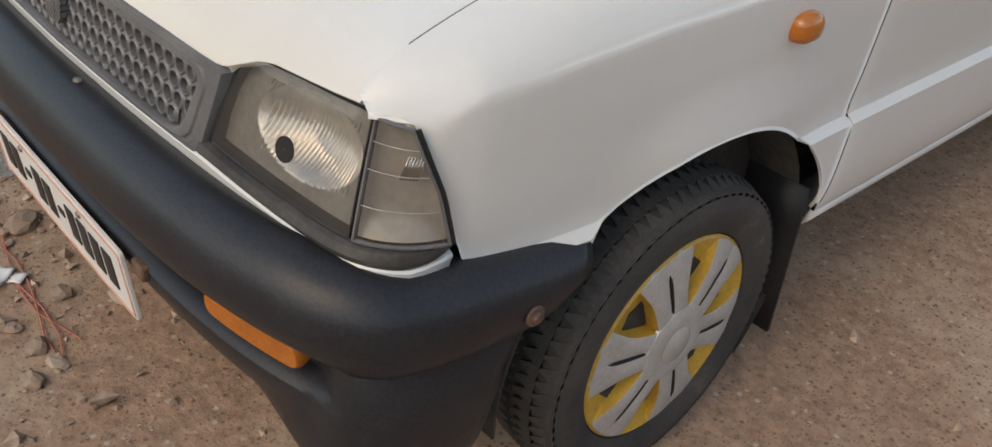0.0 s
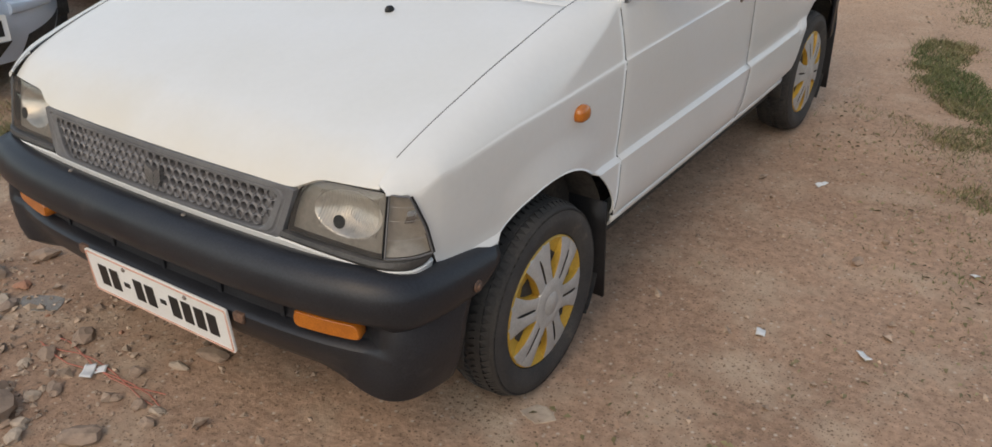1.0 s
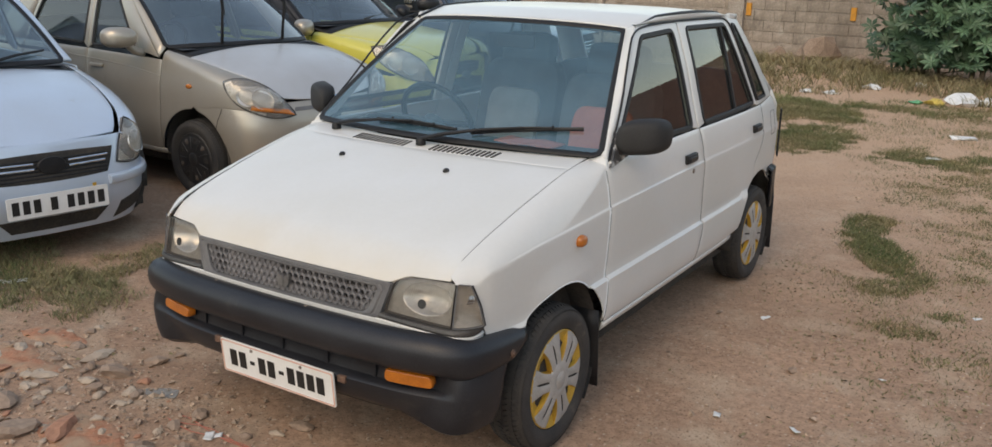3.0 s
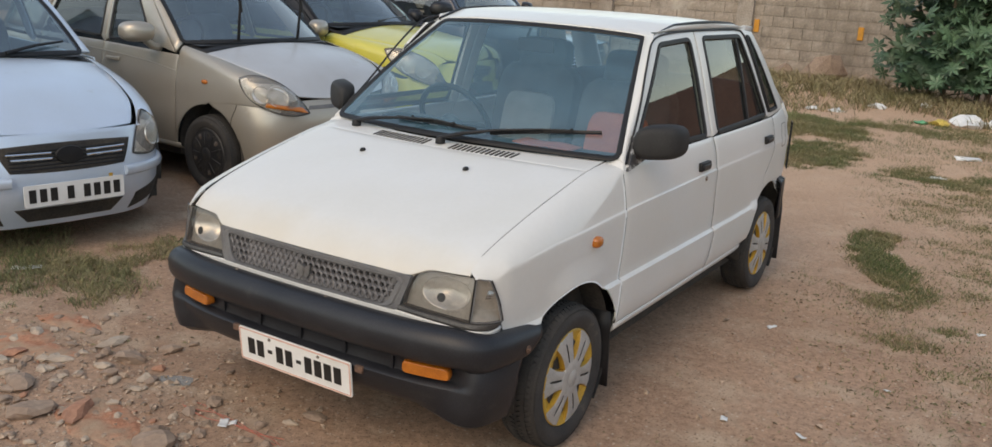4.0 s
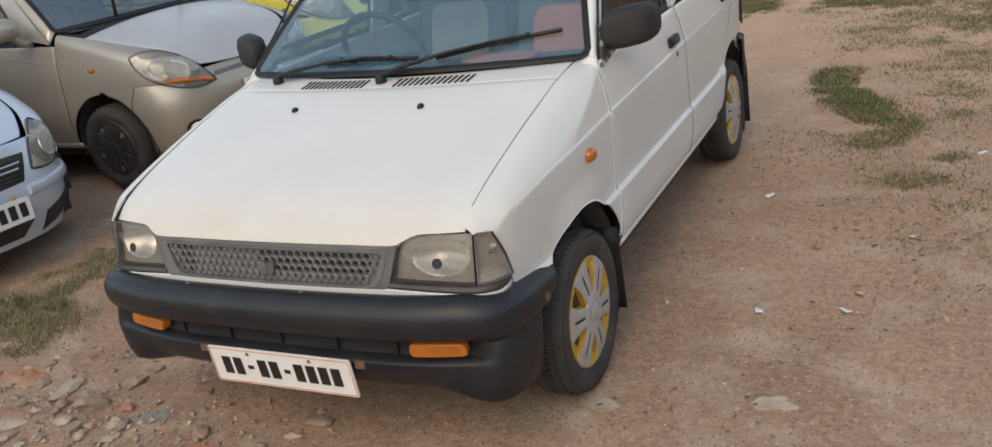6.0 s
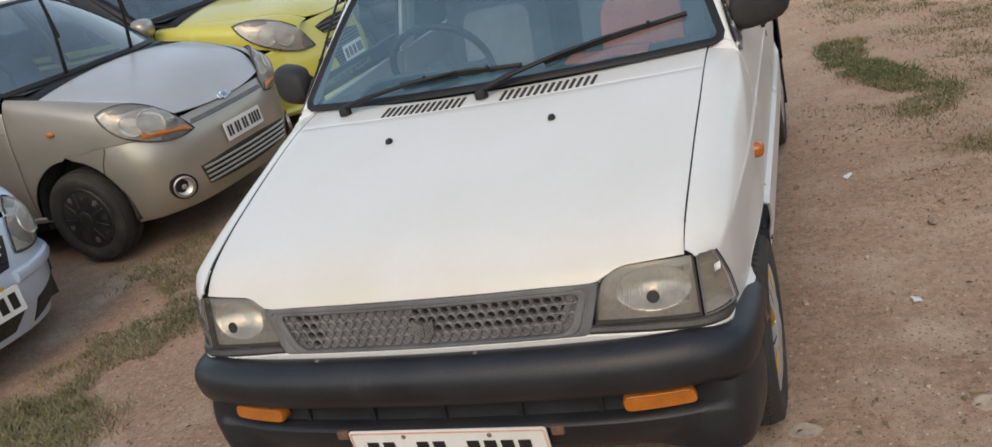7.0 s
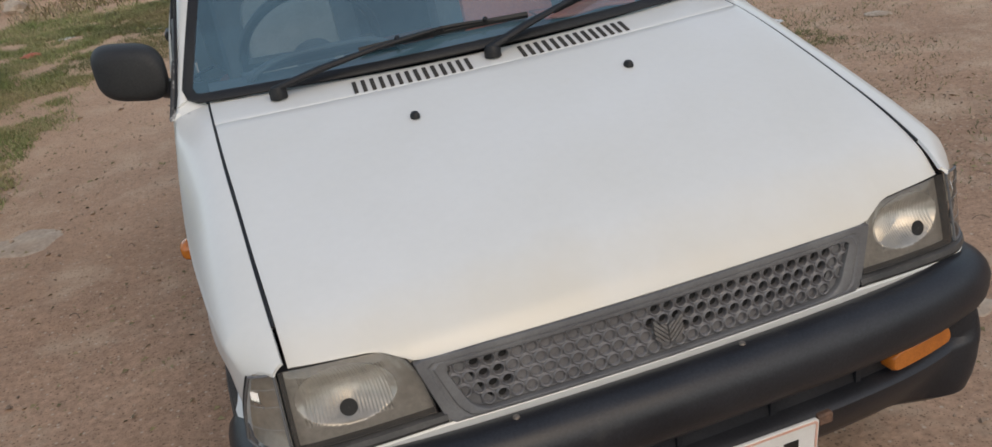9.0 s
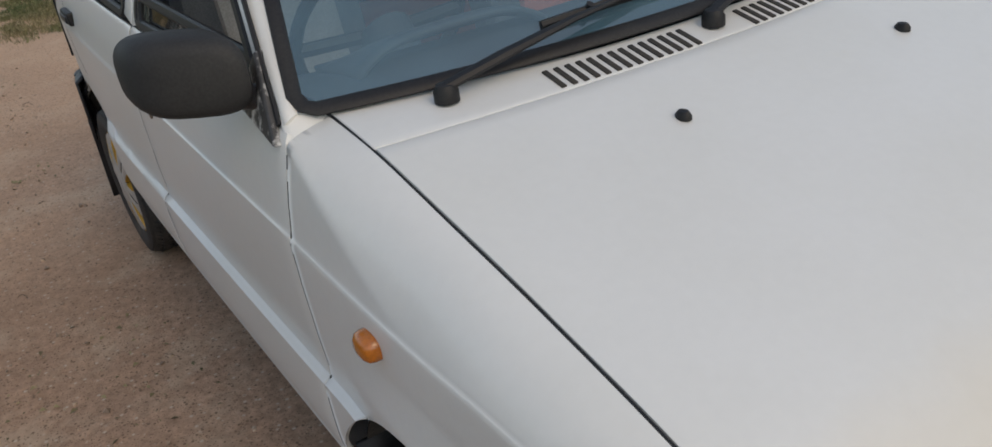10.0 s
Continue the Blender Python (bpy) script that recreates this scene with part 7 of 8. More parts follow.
na = dict(body=NA, paint=NAVY, axle=0.70, base=2.68, wheel=0.335, gap=0.065, chin=0.34, sill=0.42, belt=1.06, cowl=1.12, foot=1.0, lip=0.07, lipz=0.88, seam=[(0, 0.885), (0.1, 0.88), (0.2, 0.90), (0.4, 0.93), (0.6, 0.95)],
          door=2.05, door2=2.95, end=4.2, screen=(0.70, 0.56, 1.04, 1.58, 1.08, 1.60, 0.10, 0.06), roof=1.74, roof_end=4.0,
          win_f=[(1.36, 1.12), (1.66, 1.58), (2.04, 1.62), (2.04, 1.09)], win_r=[(2.14, 1.10), (2.14, 1.62), (2.86, 1.62), (2.90, 1.11)],
          frame_f=[(1.14, 1.045), (1.60, 1.64), (2.07, 1.67), (2.052, 1.06)], frame_r=[(2.058, 1.06), (2.075, 1.67), (2.93, 1.67), (2.96, 1.07)],
          handles=(1.92, 2.75), cover=plain_cover(DARK_DISC, DARK_DISC, 6), wheel_label="dusty tyre", seat=1.85, rim=0.20)
c, scr = parked_car("navy_van", "dark navy van with black bumper and pale side stripe", stand(-2.30, 6.70, 4.0), na)
for sx in (1, -1):
    lamp_unit(NA, c, [(0.46, 0.70), (0.74, 0.70), (0.78, 0.86), (0.48, 0.86)], sx, "square clouded headlamp", bow=0.02)
    p = [(sx * (float(NA.side(y, 0.70)) + 0.004), y, 0.70) for y in np.linspace(1.05, 3.6, 14)]
    part("side_stripe", band(np.array(p), np.tile([sx, 0, 0], (14, 1)), 0.035, 0.004, False), PLATE, c, "pale stripe along the doors")
    car_mirror(c, NA, sx, 1.32, 1.12, BLACK)
P = [[NA.at(s, z, d) for d, z in ((0.0, 0.48), (0.05, 0.49), (0.075, 0.53), (0.078, 0.60), (0.065, 0.65), (0.02, 0.665), (0.0, 0.66))] for s in np.linspace(-1.05, 1.05, 44)]
part("bumper_bar", grid_geo(P, (0, -1, 0)), BLACK, c, "heavy black plastic bumper", solid=0.01)
gr = skin_patch("grille", NA, [(-0.42, 0.71), (0.42, 0.71), (0.43, 0.86), (-0.43, 0.86)], DARK, c, 1, 0.003, "black grille")
for k in range(4):
    part("slat", tube([NA.at(s, 0.735 + 0.034 * k, 0.010) for s in np.linspace(-0.41, 0.41, 14)], 0.006, 6), CHROME, gr)
car_plate(c, NA.at(0, 0.565, 0.092), 0.42, 0.115, 8, (2, 4), tilt=0.0)


# ---- ground ----
DIRT = mat("dry reddish brown dirt", (0.43, 0.282, 0.198), (0.325, 0.207, 0.143), rough=0.95, scale=0.9, fine=38, var=0.36, bump=0.016, dirt=(0.50, 0.38, 0.28), dirt_scale=3.2, dirt_lo=0.50, spec=0.15, rug=0.72)


def gritty(m, scale, dark, pale):
    """Crumbs in a soil: dark and pale specks of two sizes, gathered in patches."""
    n, l = m.node_tree.nodes, m.node_tree.links
    b = n["Principled BSDF"]
    tc, gather = n.new("ShaderNodeTexCoord"), n.new("ShaderNodeTexNoise")
    gather.inputs["Scale"].default_value, gather.inputs["Detail"].default_value = 1.7, 5.0
    l.new(tc.outputs["Object"], gather.inputs["Vector"])
    for sc, col, lo, hi in ((scale, dark, 0.30, 0.16), (scale * 0.62, pale, 0.24, 0.12), (scale * 2.3, dark, 0.34, 0.20)):
        vo, sp, rg, gt, mu, mx = n.new("ShaderNodeTexVoronoi"), n.new("ShaderNodeSeparateColor"), n.new("ShaderNodeMapRange"), n.new("ShaderNodeMath"), n.new("ShaderNodeMath"), n.new("ShaderNodeMix")
        vo.inputs["Scale"].default_value = sc
        l.new(tc.outputs["Object"], vo.inputs["Vector"])
        rg.inputs["From Min"].default_value, rg.inputs["From Max"].default_value = lo, hi
        l.new(vo.outputs["Distance"], rg.inputs["Value"])
        l.new(vo.outputs["Color"], sp.inputs[0])
        gt.operation = "LESS_THAN"
        l.new(sp.outputs[0], gt.inputs[0])
        l.new(gather.outputs["Fac"], gt.inputs[1])
        mu.operation = "MULTIPLY"
        l.new(rg.outputs[0], mu.inputs[0])
        l.new(gt.outputs[0], mu.inputs[1])
        mx.data_type = "RGBA"
        mx.inputs["B"].default_value = (*col, 1)
        l.new(mu.outputs[0], mx.inputs["Factor"])
        l.new(b.inputs["Base Color"].links[0].from_socket, mx.inputs["A"])
        l.new(mx.outputs["Result"], b.inputs["Base Color"])


def paler_along_y(m, pale, y0, y1, amount):
    """Mixes in a paler colour towards +y, with a ragged border."""
    n, l = m.node_tree.nodes, m.node_tree.links
    b = n["Principled BSDF"]
    tc, no, sp, ad, rg, mx = n.new("ShaderNodeTexCoord"), n.new("ShaderNodeTexNoise"), n.new("ShaderNodeSeparateXYZ"), n.new("ShaderNodeMath"), n.new("ShaderNodeMapRange"), n.new("ShaderNodeMix")
    no.inputs["Scale"].default_value, no.inputs["Detail"].default_value = 0.8, 6.0
    ad.operation = "MULTIPLY_ADD"
    ad.inputs[1].default_value = 5.0
    rg.inputs["From Min"].default_value, rg.inputs["From Max"].default_value = y0 + 2.5, y1 + 2.5
    rg.inputs["To Max"].default_value = amount
    mx.data_type = "RGBA"
    mx.inputs["B"].default_value = (*pale, 1)
    l.new(tc.outputs["Object"], no.inputs["Vector"])
    l.new(tc.outputs["Object"], sp.inputs[0])
    l.new(no.outputs["Fac"], ad.inputs[0])
    l.new(sp.outputs["Y"], ad.inputs[2])
    l.new(ad.outputs[0], rg.inputs["Value"])
    l.new(rg.outputs[0], mx.inputs["Factor"])
    l.new(b.inputs["Base Color"].links[0].from_socket, mx.inputs["A"])
    l.new(mx.outputs["Result"], b.inputs["Base Color"])


paler_along_y(DIRT, (0.57, 0.385, 0.265), 1.5, 6.5, 0.75)
gritty(DIRT, 60.0, (0.20, 0.135, 0.095), (0.52, 0.42, 0.33))


def bump_at(x, y, cx, cy, rx, ry):
    return math.exp(-(((x - cx) / rx) ** 2 + ((y - cy) / ry) ** 2))


def ground_z(x, y):
    """The ground's gentle unevenness: flat under the cars' wheels, rougher in front and beyond."""
    q = Vector((x * 0.6, y * 0.6, 0.0))
    z = 0.02 * noise.noise(q * 1.5) + 0.010 * noise.noise(q * 6.0) + 0.006 * noise.noise(q * 15.0)
    near = min(1.0, max(0.0, (math.hypot(x, (y - 1.6) * 0.45) - 0.75) / 0.5))
    rub = bump_at(x, y, -0.95, -0.15, 0.55, 0.40)
    z += rub * (0.030 + 0.022 * noise.noise(q * 9.0))
    z += 0.10 * bump_at(x, y, -2.0, 13.5, 3.0, 1.6)
    return (z - 0.010) * near - 0.002


gv, gf = [], []
xs = np.unique(np.r_[-900, -300, -100, -40, -20, -14, np.arange(-10, -4, 0.35), np.arange(-4, -2.4, 0.1), np.arange(-2.4, 2.4, 0.05), np.arange(2.4, 4, 0.1), np.arange(4, 10, 0.35), 14, 20, 40, 100, 300, 900])
yg = np.unique(np.r_[-900, -300, -100, -40, -20, -10, np.arange(-6, -1.2, 0.3), np.arange(-1.2, 3.5, 0.05), np.arange(3.5, 9, 0.1), np.arange(9, 22, 0.25), 30, 40, 100, 300, 900])
for x in xs:
    for y in yg:
        gv.append((x, y, ground_z(x, y) if abs(x) < 12 and -8 < y < 25 else -0.01))
ny = len(yg)
gf = [(i * ny + j, (i + 1) * ny + j, (i + 1) * ny + j + 1, i * ny + j + 1) for i in range(len(xs) - 1) for j in range(ny - 1)]
tagged(part("ground", (gv, gf), DIRT, sharp=180), "dry reddish brown dirt ground with stones and grass patches", "ground", kind="structure")


# ---- boundary wall of concrete blocks ----
def stained(m):
    """Dark damp stains over a wall, running on from block to block."""
    n, l = m.node_tree.nodes, m.node_tree.links
    b = n["Principled BSDF"]
    ge, mp = n.new("ShaderNodeNewGeometry"), n.new("ShaderNodeMapping")
    mp.inputs["Scale"].default_value = (1.0, 1.0, 0.55)
    l.new(ge.outputs["Position"], mp.inputs["Vector"])
    for sc, col, lo, hi, top in ((0.85, (0.16, 0.13, 0.105), 0.46, 0.66, 0.85), (4.5, (0.11, 0.095, 0.08), 0.54, 0.70, 0.7), (2.4, (0.46, 0.42, 0.37), 0.58, 0.72, 0.6)):
        no, rg, mx = n.new("ShaderNodeTexNoise"), n.new("ShaderNodeMapRange"), n.new("ShaderNodeMix")
        no.inputs["Scale"].default_value, no.inputs["Detail"].default_value, no.inputs["Roughness"].default_value = sc, 10.0, 0.68
        l.new(mp.outputs[0], no.inputs["Vector"])
        rg.inputs["From Min"].default_value, rg.inputs["From Max"].default_value, rg.inputs["To Max"].default_value = lo, hi, top
        l.new(no.outputs["Fac"], rg.inputs["Value"])
        mx.data_type = "RGBA"
        mx.inputs["B"].default_value = (*col, 1)
        l.new(rg.outputs[0], mx.inputs["Factor"])
        l.new(b.inputs["Base Color"].links[0].from_socket, mx.inputs["A"])
        l.new(mx.outputs["Result"], b.inputs["Base Color"])


BLOCK = mat("weathered concrete block", (0.355, 0.305, 0.26), (0.25, 0.21, 0.172), rough=0.95, scale=3.0, fine=22, var=0.30, bump=0.012, rug=0.7)
stained(BLOCK)
MORTAR = mat("grey mortar", (0.36, 0.32, 0.28), (0.28, 0.24, 0.205), rough=0.98, scale=3, fine=40, var=0.2, bump=0.008)
stained(MORTAR)
RED_WALL = mat("red brown plastered wall", (0.21, 0.11, 0.085), (0.16, 0.085, 0.066), rough=0.9, scale=0.6, fine=12, var=0.2, bump=0.01)
WY = 16.5
wall = tagged(part("wall_north", box(-22, 22, WY, WY + 0.25, -0.3, 2.6), MORTAR), "weathered grey concrete block boundary wall", "wall", kind="structure")
tagged(part("wall_east", box(13, 13.25, -14, WY, -0.3, 3.2), RED_WALL), "plain red brown boundary wall", "wall", kind="structure")
tagged(part("wall_corner", box(4.2, 12.99, 15.7, 16.1, -0.3, 2.7), RED_WALL), "plain red brown wall beside the block wall", "wall", kind="structure")
tagged(part("wall_south", box(-22, 13.25, -14.25, -14, -0.3, 2.6), MORTAR), "plain grey boundary wall", "wall", kind="structure")
tagged(part("wall_west", box(-22.25, -22, -14.25, WY + 0.25, -0.3, 2.6), MORTAR), "plain grey boundary wall", "wall", kind="structure")

# ---- castor bush ----
LEAF = mat("castor leaf", (0.090, 0.160, 0.090), (0.050, 0.105, 0.058), rough=0.42, scale=3, fine=40, var=0.25, by_object=True, spec=0.4)
WOOD = mat("grey brown stem", (0.16, 0.12, 0.085), (0.10, 0.075, 0.055), rough=0.9, scale=8, fine=60, var=0.25, bump=0.004)
GRASS = mat("dry green grass", (0.095, 0.125, 0.042), (0.25, 0.20, 0.105), rough=0.8, scale=1.3, fine=40, var=0.3, by_island=True)
STRAW = mat("half dried grass", (0.105, 0.125, 0.048), (0.29, 0.235, 0.13), rough=0.8, scale=1.6, fine=40, var=0.3, by_island=True)
MEADOW = mat("fresh short grass", (0.165, 0.215, 0.070), (0.36, 0.31, 0.17), rough=0.8, scale=1.6, fine=40, var=0.3, by_island=True)
WEED = mat("dry brown weeds", (0.27, 0.215, 0.125), (0.165, 0.150, 0.068), rough=0.9, scale=0.9, fine=30, var=0.3, by_island=True)
STONE_A = mat("pale broken stone", (0.46, 0.375, 0.295), (0.35, 0.265, 0.20), rough=0.9, scale=6, fine=50, var=0.18, bump=0.004)
STONE_B = mat("dusty broken stone", (0.335, 0.245, 0.185), (0.25, 0.175, 0.13), rough=0.92, scale=6, fine=50, var=0.2, bump=0.004)
STONE_C = mat("red brick fragment", (0.40, 0.195, 0.125), (0.31, 0.16, 0.105), rough=0.92, scale=6, fine=50, var=0.2, bump=0.004)
PEBBLE = mat("mixed pebbles", (0.42, 0.315, 0.235), (0.28, 0.20, 0.15), rough=0.92, scale=9, fine=60, var=0.3, by_island=True)
LITTER_W = mat("white plastic litter", (0.74, 0.75, 0.75), (0.60, 0.62, 0.62), rough=0.45, scale=9, fine=60, var=0.1)
LITTER_Y = mat("yellow plastic litter", (0.66, 0.50, 0.12), (0.58, 0.42, 0.10), rough=0.45, scale=9, fine=60, var=0.1)
LITTER_G = mat("green plastic litter", (0.10, 0.42, 0.22), (0.08, 0.34, 0.18), rough=0.45, scale=9, fine=60, var=0.1)
CLOTH_R = mat("faded red scrap", (0.50, 0.16, 0.11), (0.40, 0.13, 0.09), rough=0.8, scale=9, fine=60, var=0.15)
rnd = random.Random(11)


def leaf_geo():
    """One castor leaf: seven pointed lobes round its stalk, slightly cupped, with a little thickness."""
    v, f = [(0, 0, 0.004)], []
    for k in range(7):
        a = math.radians(-150 + 50 * k)
        ln = (0.62, 0.80, 0.94, 1.0, 0.94, 0.80, 0.62)[k] * 0.16
        wd = ln * 0.20
        d, s = Vector((math.sin(a), math.cos(a), 0)), Vector((math.cos(a), -math.sin(a), 0))
        i = len(v)
        m_ = d * ln * 0.52
        v += [tuple(m_ - s * wd + Vector((0, 0, -0.006))), tuple(d * ln * 0.5 + Vector((0, 0, 0.004))), tuple(m_ + s * wd + Vector((0, 0, -0.006))), tuple(d * ln + Vector((0, 0, -0.025)))]
        f += [(0, i, i + 1), (0, i + 1, i + 2), (i, i + 3, i + 1), (i + 1, i + 3, i + 2)]
    n = len(v)
    v += [(x, y, z - 0.002) for x, y, z in v]
    f += [tuple(n + q for q in t[::-1]) for t in f]
    return v, f


bush = thing("castor_bush", "tall green castor bush with large palmate leaves, beside the wall", "bush")
stems = []
spots = []
for k in range(9):
    bx, by = -0.12 + 0.33 * k + rnd.uniform(-0.12, 0.12), 14.1 + rnd.uniform(-0.5, 0.6)
    lean_x, lean_y = rnd.uniform(-0.45, 0.4), rnd.uniform(-0.7, 0.1)
    hgt = rnd.uniform(2.4, 3.6)
    pts = spline([(bx, by, -0.05), (bx + lean_x * 0.3, by + lean_y * 0.3, hgt * 0.4), (bx + lean_x, by + lean_y, hgt)], 10)
    stems.append((tube(pts, list(np.linspace(0.045, 0.012, 10)), 7)))
    for j in range(14):
        t = rnd.uniform(0.03, 1.0)
        p0 = Vector(pts[min(9, int(t * 9))])
        a = rnd.uniform(0, 2 * math.pi)
        ln = rnd.uniform(0.30, 0.75)
        p1 = p0 + Vector((math.cos(a) * ln, math.sin(a) * ln - 0.15, rnd.uniform(0.0, 0.35)))
        stems.append(tube([p0, p0.lerp(p1, 0.5) + Vector((0, 0, 0.06)), p1], [0.016, 0.011, 0.006], 5))
        for q in range(36):
            tt = rnd.uniform(0.25, 1.05)
            spots.append(p0.lerp(p1, tt) + Vector((rnd.gauss(0, 0.20), rnd.gauss(0, 0.18), rnd.gauss(0.02, 0.18))))
part("trunk", join(*stems), WOOD, bush)
spots = [p for p in spots if p.z > 0.30]
spots.sort(key=lambda p: p.y + 0.25 * abs(p.x - 0.5))
lv = bpy.data.meshes.new("leaf")
g = leaf_geo()
lv.from_pydata(g[0], [], g[1])
lv.materials.append(LEAF)
rest = []
for k, p in enumerate(spots):
    m = Matrix.LocRotScale(p, Euler((rnd.gauss(0.85, 0.40), rnd.gauss(0, 0.40), rnd.gauss(0, 0.9))), Vector.Fill(3, rnd.uniform(0.85, 1.7)))
    if k < 290:
        ob = new("leaf", lv)
        ob.matrix_world = m
        ob.parent = bush
    else:
        rest.append(moved(g, m))
tagged(part("foliage", join(*rest), LEAF, bush, sharp=180), kind="stuff")

# ---- grass, weeds ----
PATCHES = [
    (1.02, 4.30, 0.20, 0.42, 3400, 0.055), (1.18, 3.75, 0.22, 0.45, 3400, 0.055), (1.34, 3.25, 0.24, 0.36, 3000, 0.050), (1.53, 2.48, 0.19, 0.12, 2600, 0.045), (1.69, 2.83, 0.12, 0.09, 2200, 0.045), (1.62, 4.00, 0.22, 0.26, 1300, 0.040),
    (1.00, 3.28, 0.16, 0.10, 1100, 0.035), (1.92, 3.55, 0.30, 0.22, 1500, 0.045), (1.78, 2.25, 0.20, 0.14, 1000, 0.035), (2.05, 2.75, 0.22, 0.16, 1500, 0.045), (2.45, 3.35, 0.40, 0.26, 1300, 0.045), (1.75, 4.75, 0.45, 0.30, 900, 0.04), (2.35, 4.45, 0.45, 0.30, 1100, 0.045),
    (1.25, 5.5, 0.5, 0.5, 700, 0.04), (1.15, 7.1, 0.75, 0.55, 2100, 0.06), (-0.25, 7.5, 0.55, 1.0, 2400, 0.07), (-0.9, 9.4, 1.0, 1.2, 2000, 0.09), (1.9, 8.9, 0.8, 0.7, 800, 0.07), (0.6, 10.4, 1.2, 0.7, 800, 0.09), (2.1, 5.6, 0.7, 0.45, 1200, 0.045), (1.7, 6.3, 0.6, 0.4, 1000, 0.045),
    (-2.05, 0.50, 0.42, 0.50, 3200, 0.075), (-2.12, 1.25, 0.40, 0.55, 3000, 0.065), (-2.30, 2.20, 0.50, 0.50, 2000, 0.055), (-2.20, 3.10, 0.42, 0.50, 3000, 0.065), (-2.12, 4.10, 0.42, 0.62, 3000, 0.065),
    (-2.05, 5.20, 0.50, 0.70, 2200, 0.06), (-2.1, 6.5, 0.7, 0.9, 1800, 0.07), (-2.3, 8.3, 1.0, 1.2, 1500, 0.08), (-1.3, 7.5, 0.85, 0.9, 1000, 0.07), (-2.1, 9.9, 1.4, 1.1, 1000, 0.09), (-2.75, 0.75, 0.45, 0.35, 1600, 0.08),
]


def blades(spec, seed, w0, name, m, label, thick=1.0, low=1.0):
    r = np.random.RandomState(seed)
    V, F = [], []
    for cx, cy, rx, ry, dens, h in spec:
        n = int(math.pi * rx * ry * dens * thick)
        for _ in range(n):
            rad, a = math.sqrt(r.rand()) * (0.75 + 0.45 * r.rand()), r.rand() * 2 * math.pi
            x, y = cx + rx * rad * math.cos(a), cy + ry * rad * math.sin(a)
            k = 0.8 * noise.noise(Vector((x * 2.3, y * 2.3, 3.0))) + 0.5 * noise.noise(Vector((x * 8.0, y * 8.0, 7.0)))
            if k < -0.28 + 0.75 * (rad - 0.45) + 0.35 * (r.rand() - 0.5):
                continue
            z = ground_z(x, y) - 0.004
            hh = low * h * (0.45 + 0.9 * r.rand()) * (1.0 + 0.5 * k)
            b, d = r.rand() * 2 * math.pi, r.rand() * 2 * math.pi
            lx, ly = math.cos(d) * hh * (0.4 + 1.3 * r.rand()), math.sin(d) * hh * (0.4 + 1.3 * r.rand())
            wx, wy = math.cos(b) * w0 * (0.7 + 0.6 * r.rand()), math.sin(b) * w0
            i = len(V)
            V += [(x - wx, y - wy, z), (x + wx, y + wy, z), (x + lx * 0.4 + wx * 0.7, y + ly * 0.4 + wy * 0.7, z + hh * 0.65), (x + lx * 0.4 - wx * 0.7, y + ly * 0.4 - wy * 0.7, z + hh * 0.65), (x + lx, y + ly, z + hh * 0.9)]
            F += [(i, i + 1, i + 2, i + 3), (i + 3, i + 2, i + 4)]
    tagged(part(name, (V, F), m, sharp=180), label, "grass", kind="stuff")


blades([q for q in PATCHES if q[0] > -1.6], 3, 0.0019, "grass", GRASS, "short patchy green grass on dry dirt", 5.0, 0.50)
blades([q for q in PATCHES if q[0] < -1.6 and q[1] < 2.6], 4, 0.0019, "grass", STRAW, "short half-dried grass along the parked cars", 3.3, 0.52)
blades([q for q in PATCHES if q[0] < -1.6 and q[1] > 2.6], 9, 0.0021, "grass", MEADOW, "short fresh green grass behind the parked cars", 4.4, 0.55)
blades([(1.9, 3.2, 1.1, 1.9, 330, 0.030), (2.2, 5.6, 1.2, 1.6, 360, 0.035), (1.6, 6.6, 1.2, 1.2, 220, 0.04), (3.0, 4.6, 0.8, 1.6, 260, 0.035), (0.8, 8.8, 1.6, 1.4, 200, 0.05)], 6, 0.0022, "dry_grass", STRAW, "thin dry grass scattered over the dirt", 5.0, 0.6)
blades([(-3.2, 14.6, 3.4, 1.2, 520, 0.17), (-0.5, 12.9, 2.2, 1.2, 560, 0.15), (1.8, 11.8, 1.4, 1.1, 420, 0.14), (-4.5, 12.6, 2.2, 1.4, 320, 0.14), (-1.8, 11.4, 1.2, 0.9, 360, 0.10)], 5, 0.007, "dry_weeds", WEED, "dry brown and green weeds along the wall")


# ---- stones and litter ----
def stone_geo(seed, size, flat=0.6, rough=0.55):
    bm = bmesh.new()
    bmesh.ops.create_icosphere(bm, subdivisions=2, radius=1.0)
    off = Vector((seed * 7.3, seed * 3.1, seed * 1.7))
    for v in bm.verts:
        d = v.co.normalized()
        # broken faces: cut the ball by a few planes
        k = 1.0
        for j in range(5):
            pn = Vector((math.sin(seed * 2.1 + j * 1.9), math.cos(seed * 1.3 + j * 2.7), math.sin(seed + j * 4.1))).normalized()
            c = d.dot(pn)
            if c > 0.05:
                k = min(k, 0.72 / c)
        v.co = d * k * (1 + rough * 0.55 * noise.noise(d * 2.2 + off) + rough * 0.35 * noise.noise(d * 6.0 + off))
        v.co = Vector((v.co.x * size[0], v.co.y * size[1], v.co.z * size[2]))
    bm.verts.index_update()
    g_ = ([tuple(v.co) for v in bm.verts], [tuple(v.index for v in f.verts) for f in bm.faces])
    bm.free()
    return g_


def lay_stone(name, x, y, size, m, seed, label, group, sink=0.3, turn=None):
    g_ = moved(stone_geo(seed, size), Matrix.Translation((x, y, ground_z(x, y) + size[2] * (0.72 - sink))) @ Matrix.Rotation(seed * 1.7 if turn is None else turn, 4, "Z"))
    tagged(part(name, g_, m, sharp=14), label, "stone", group)


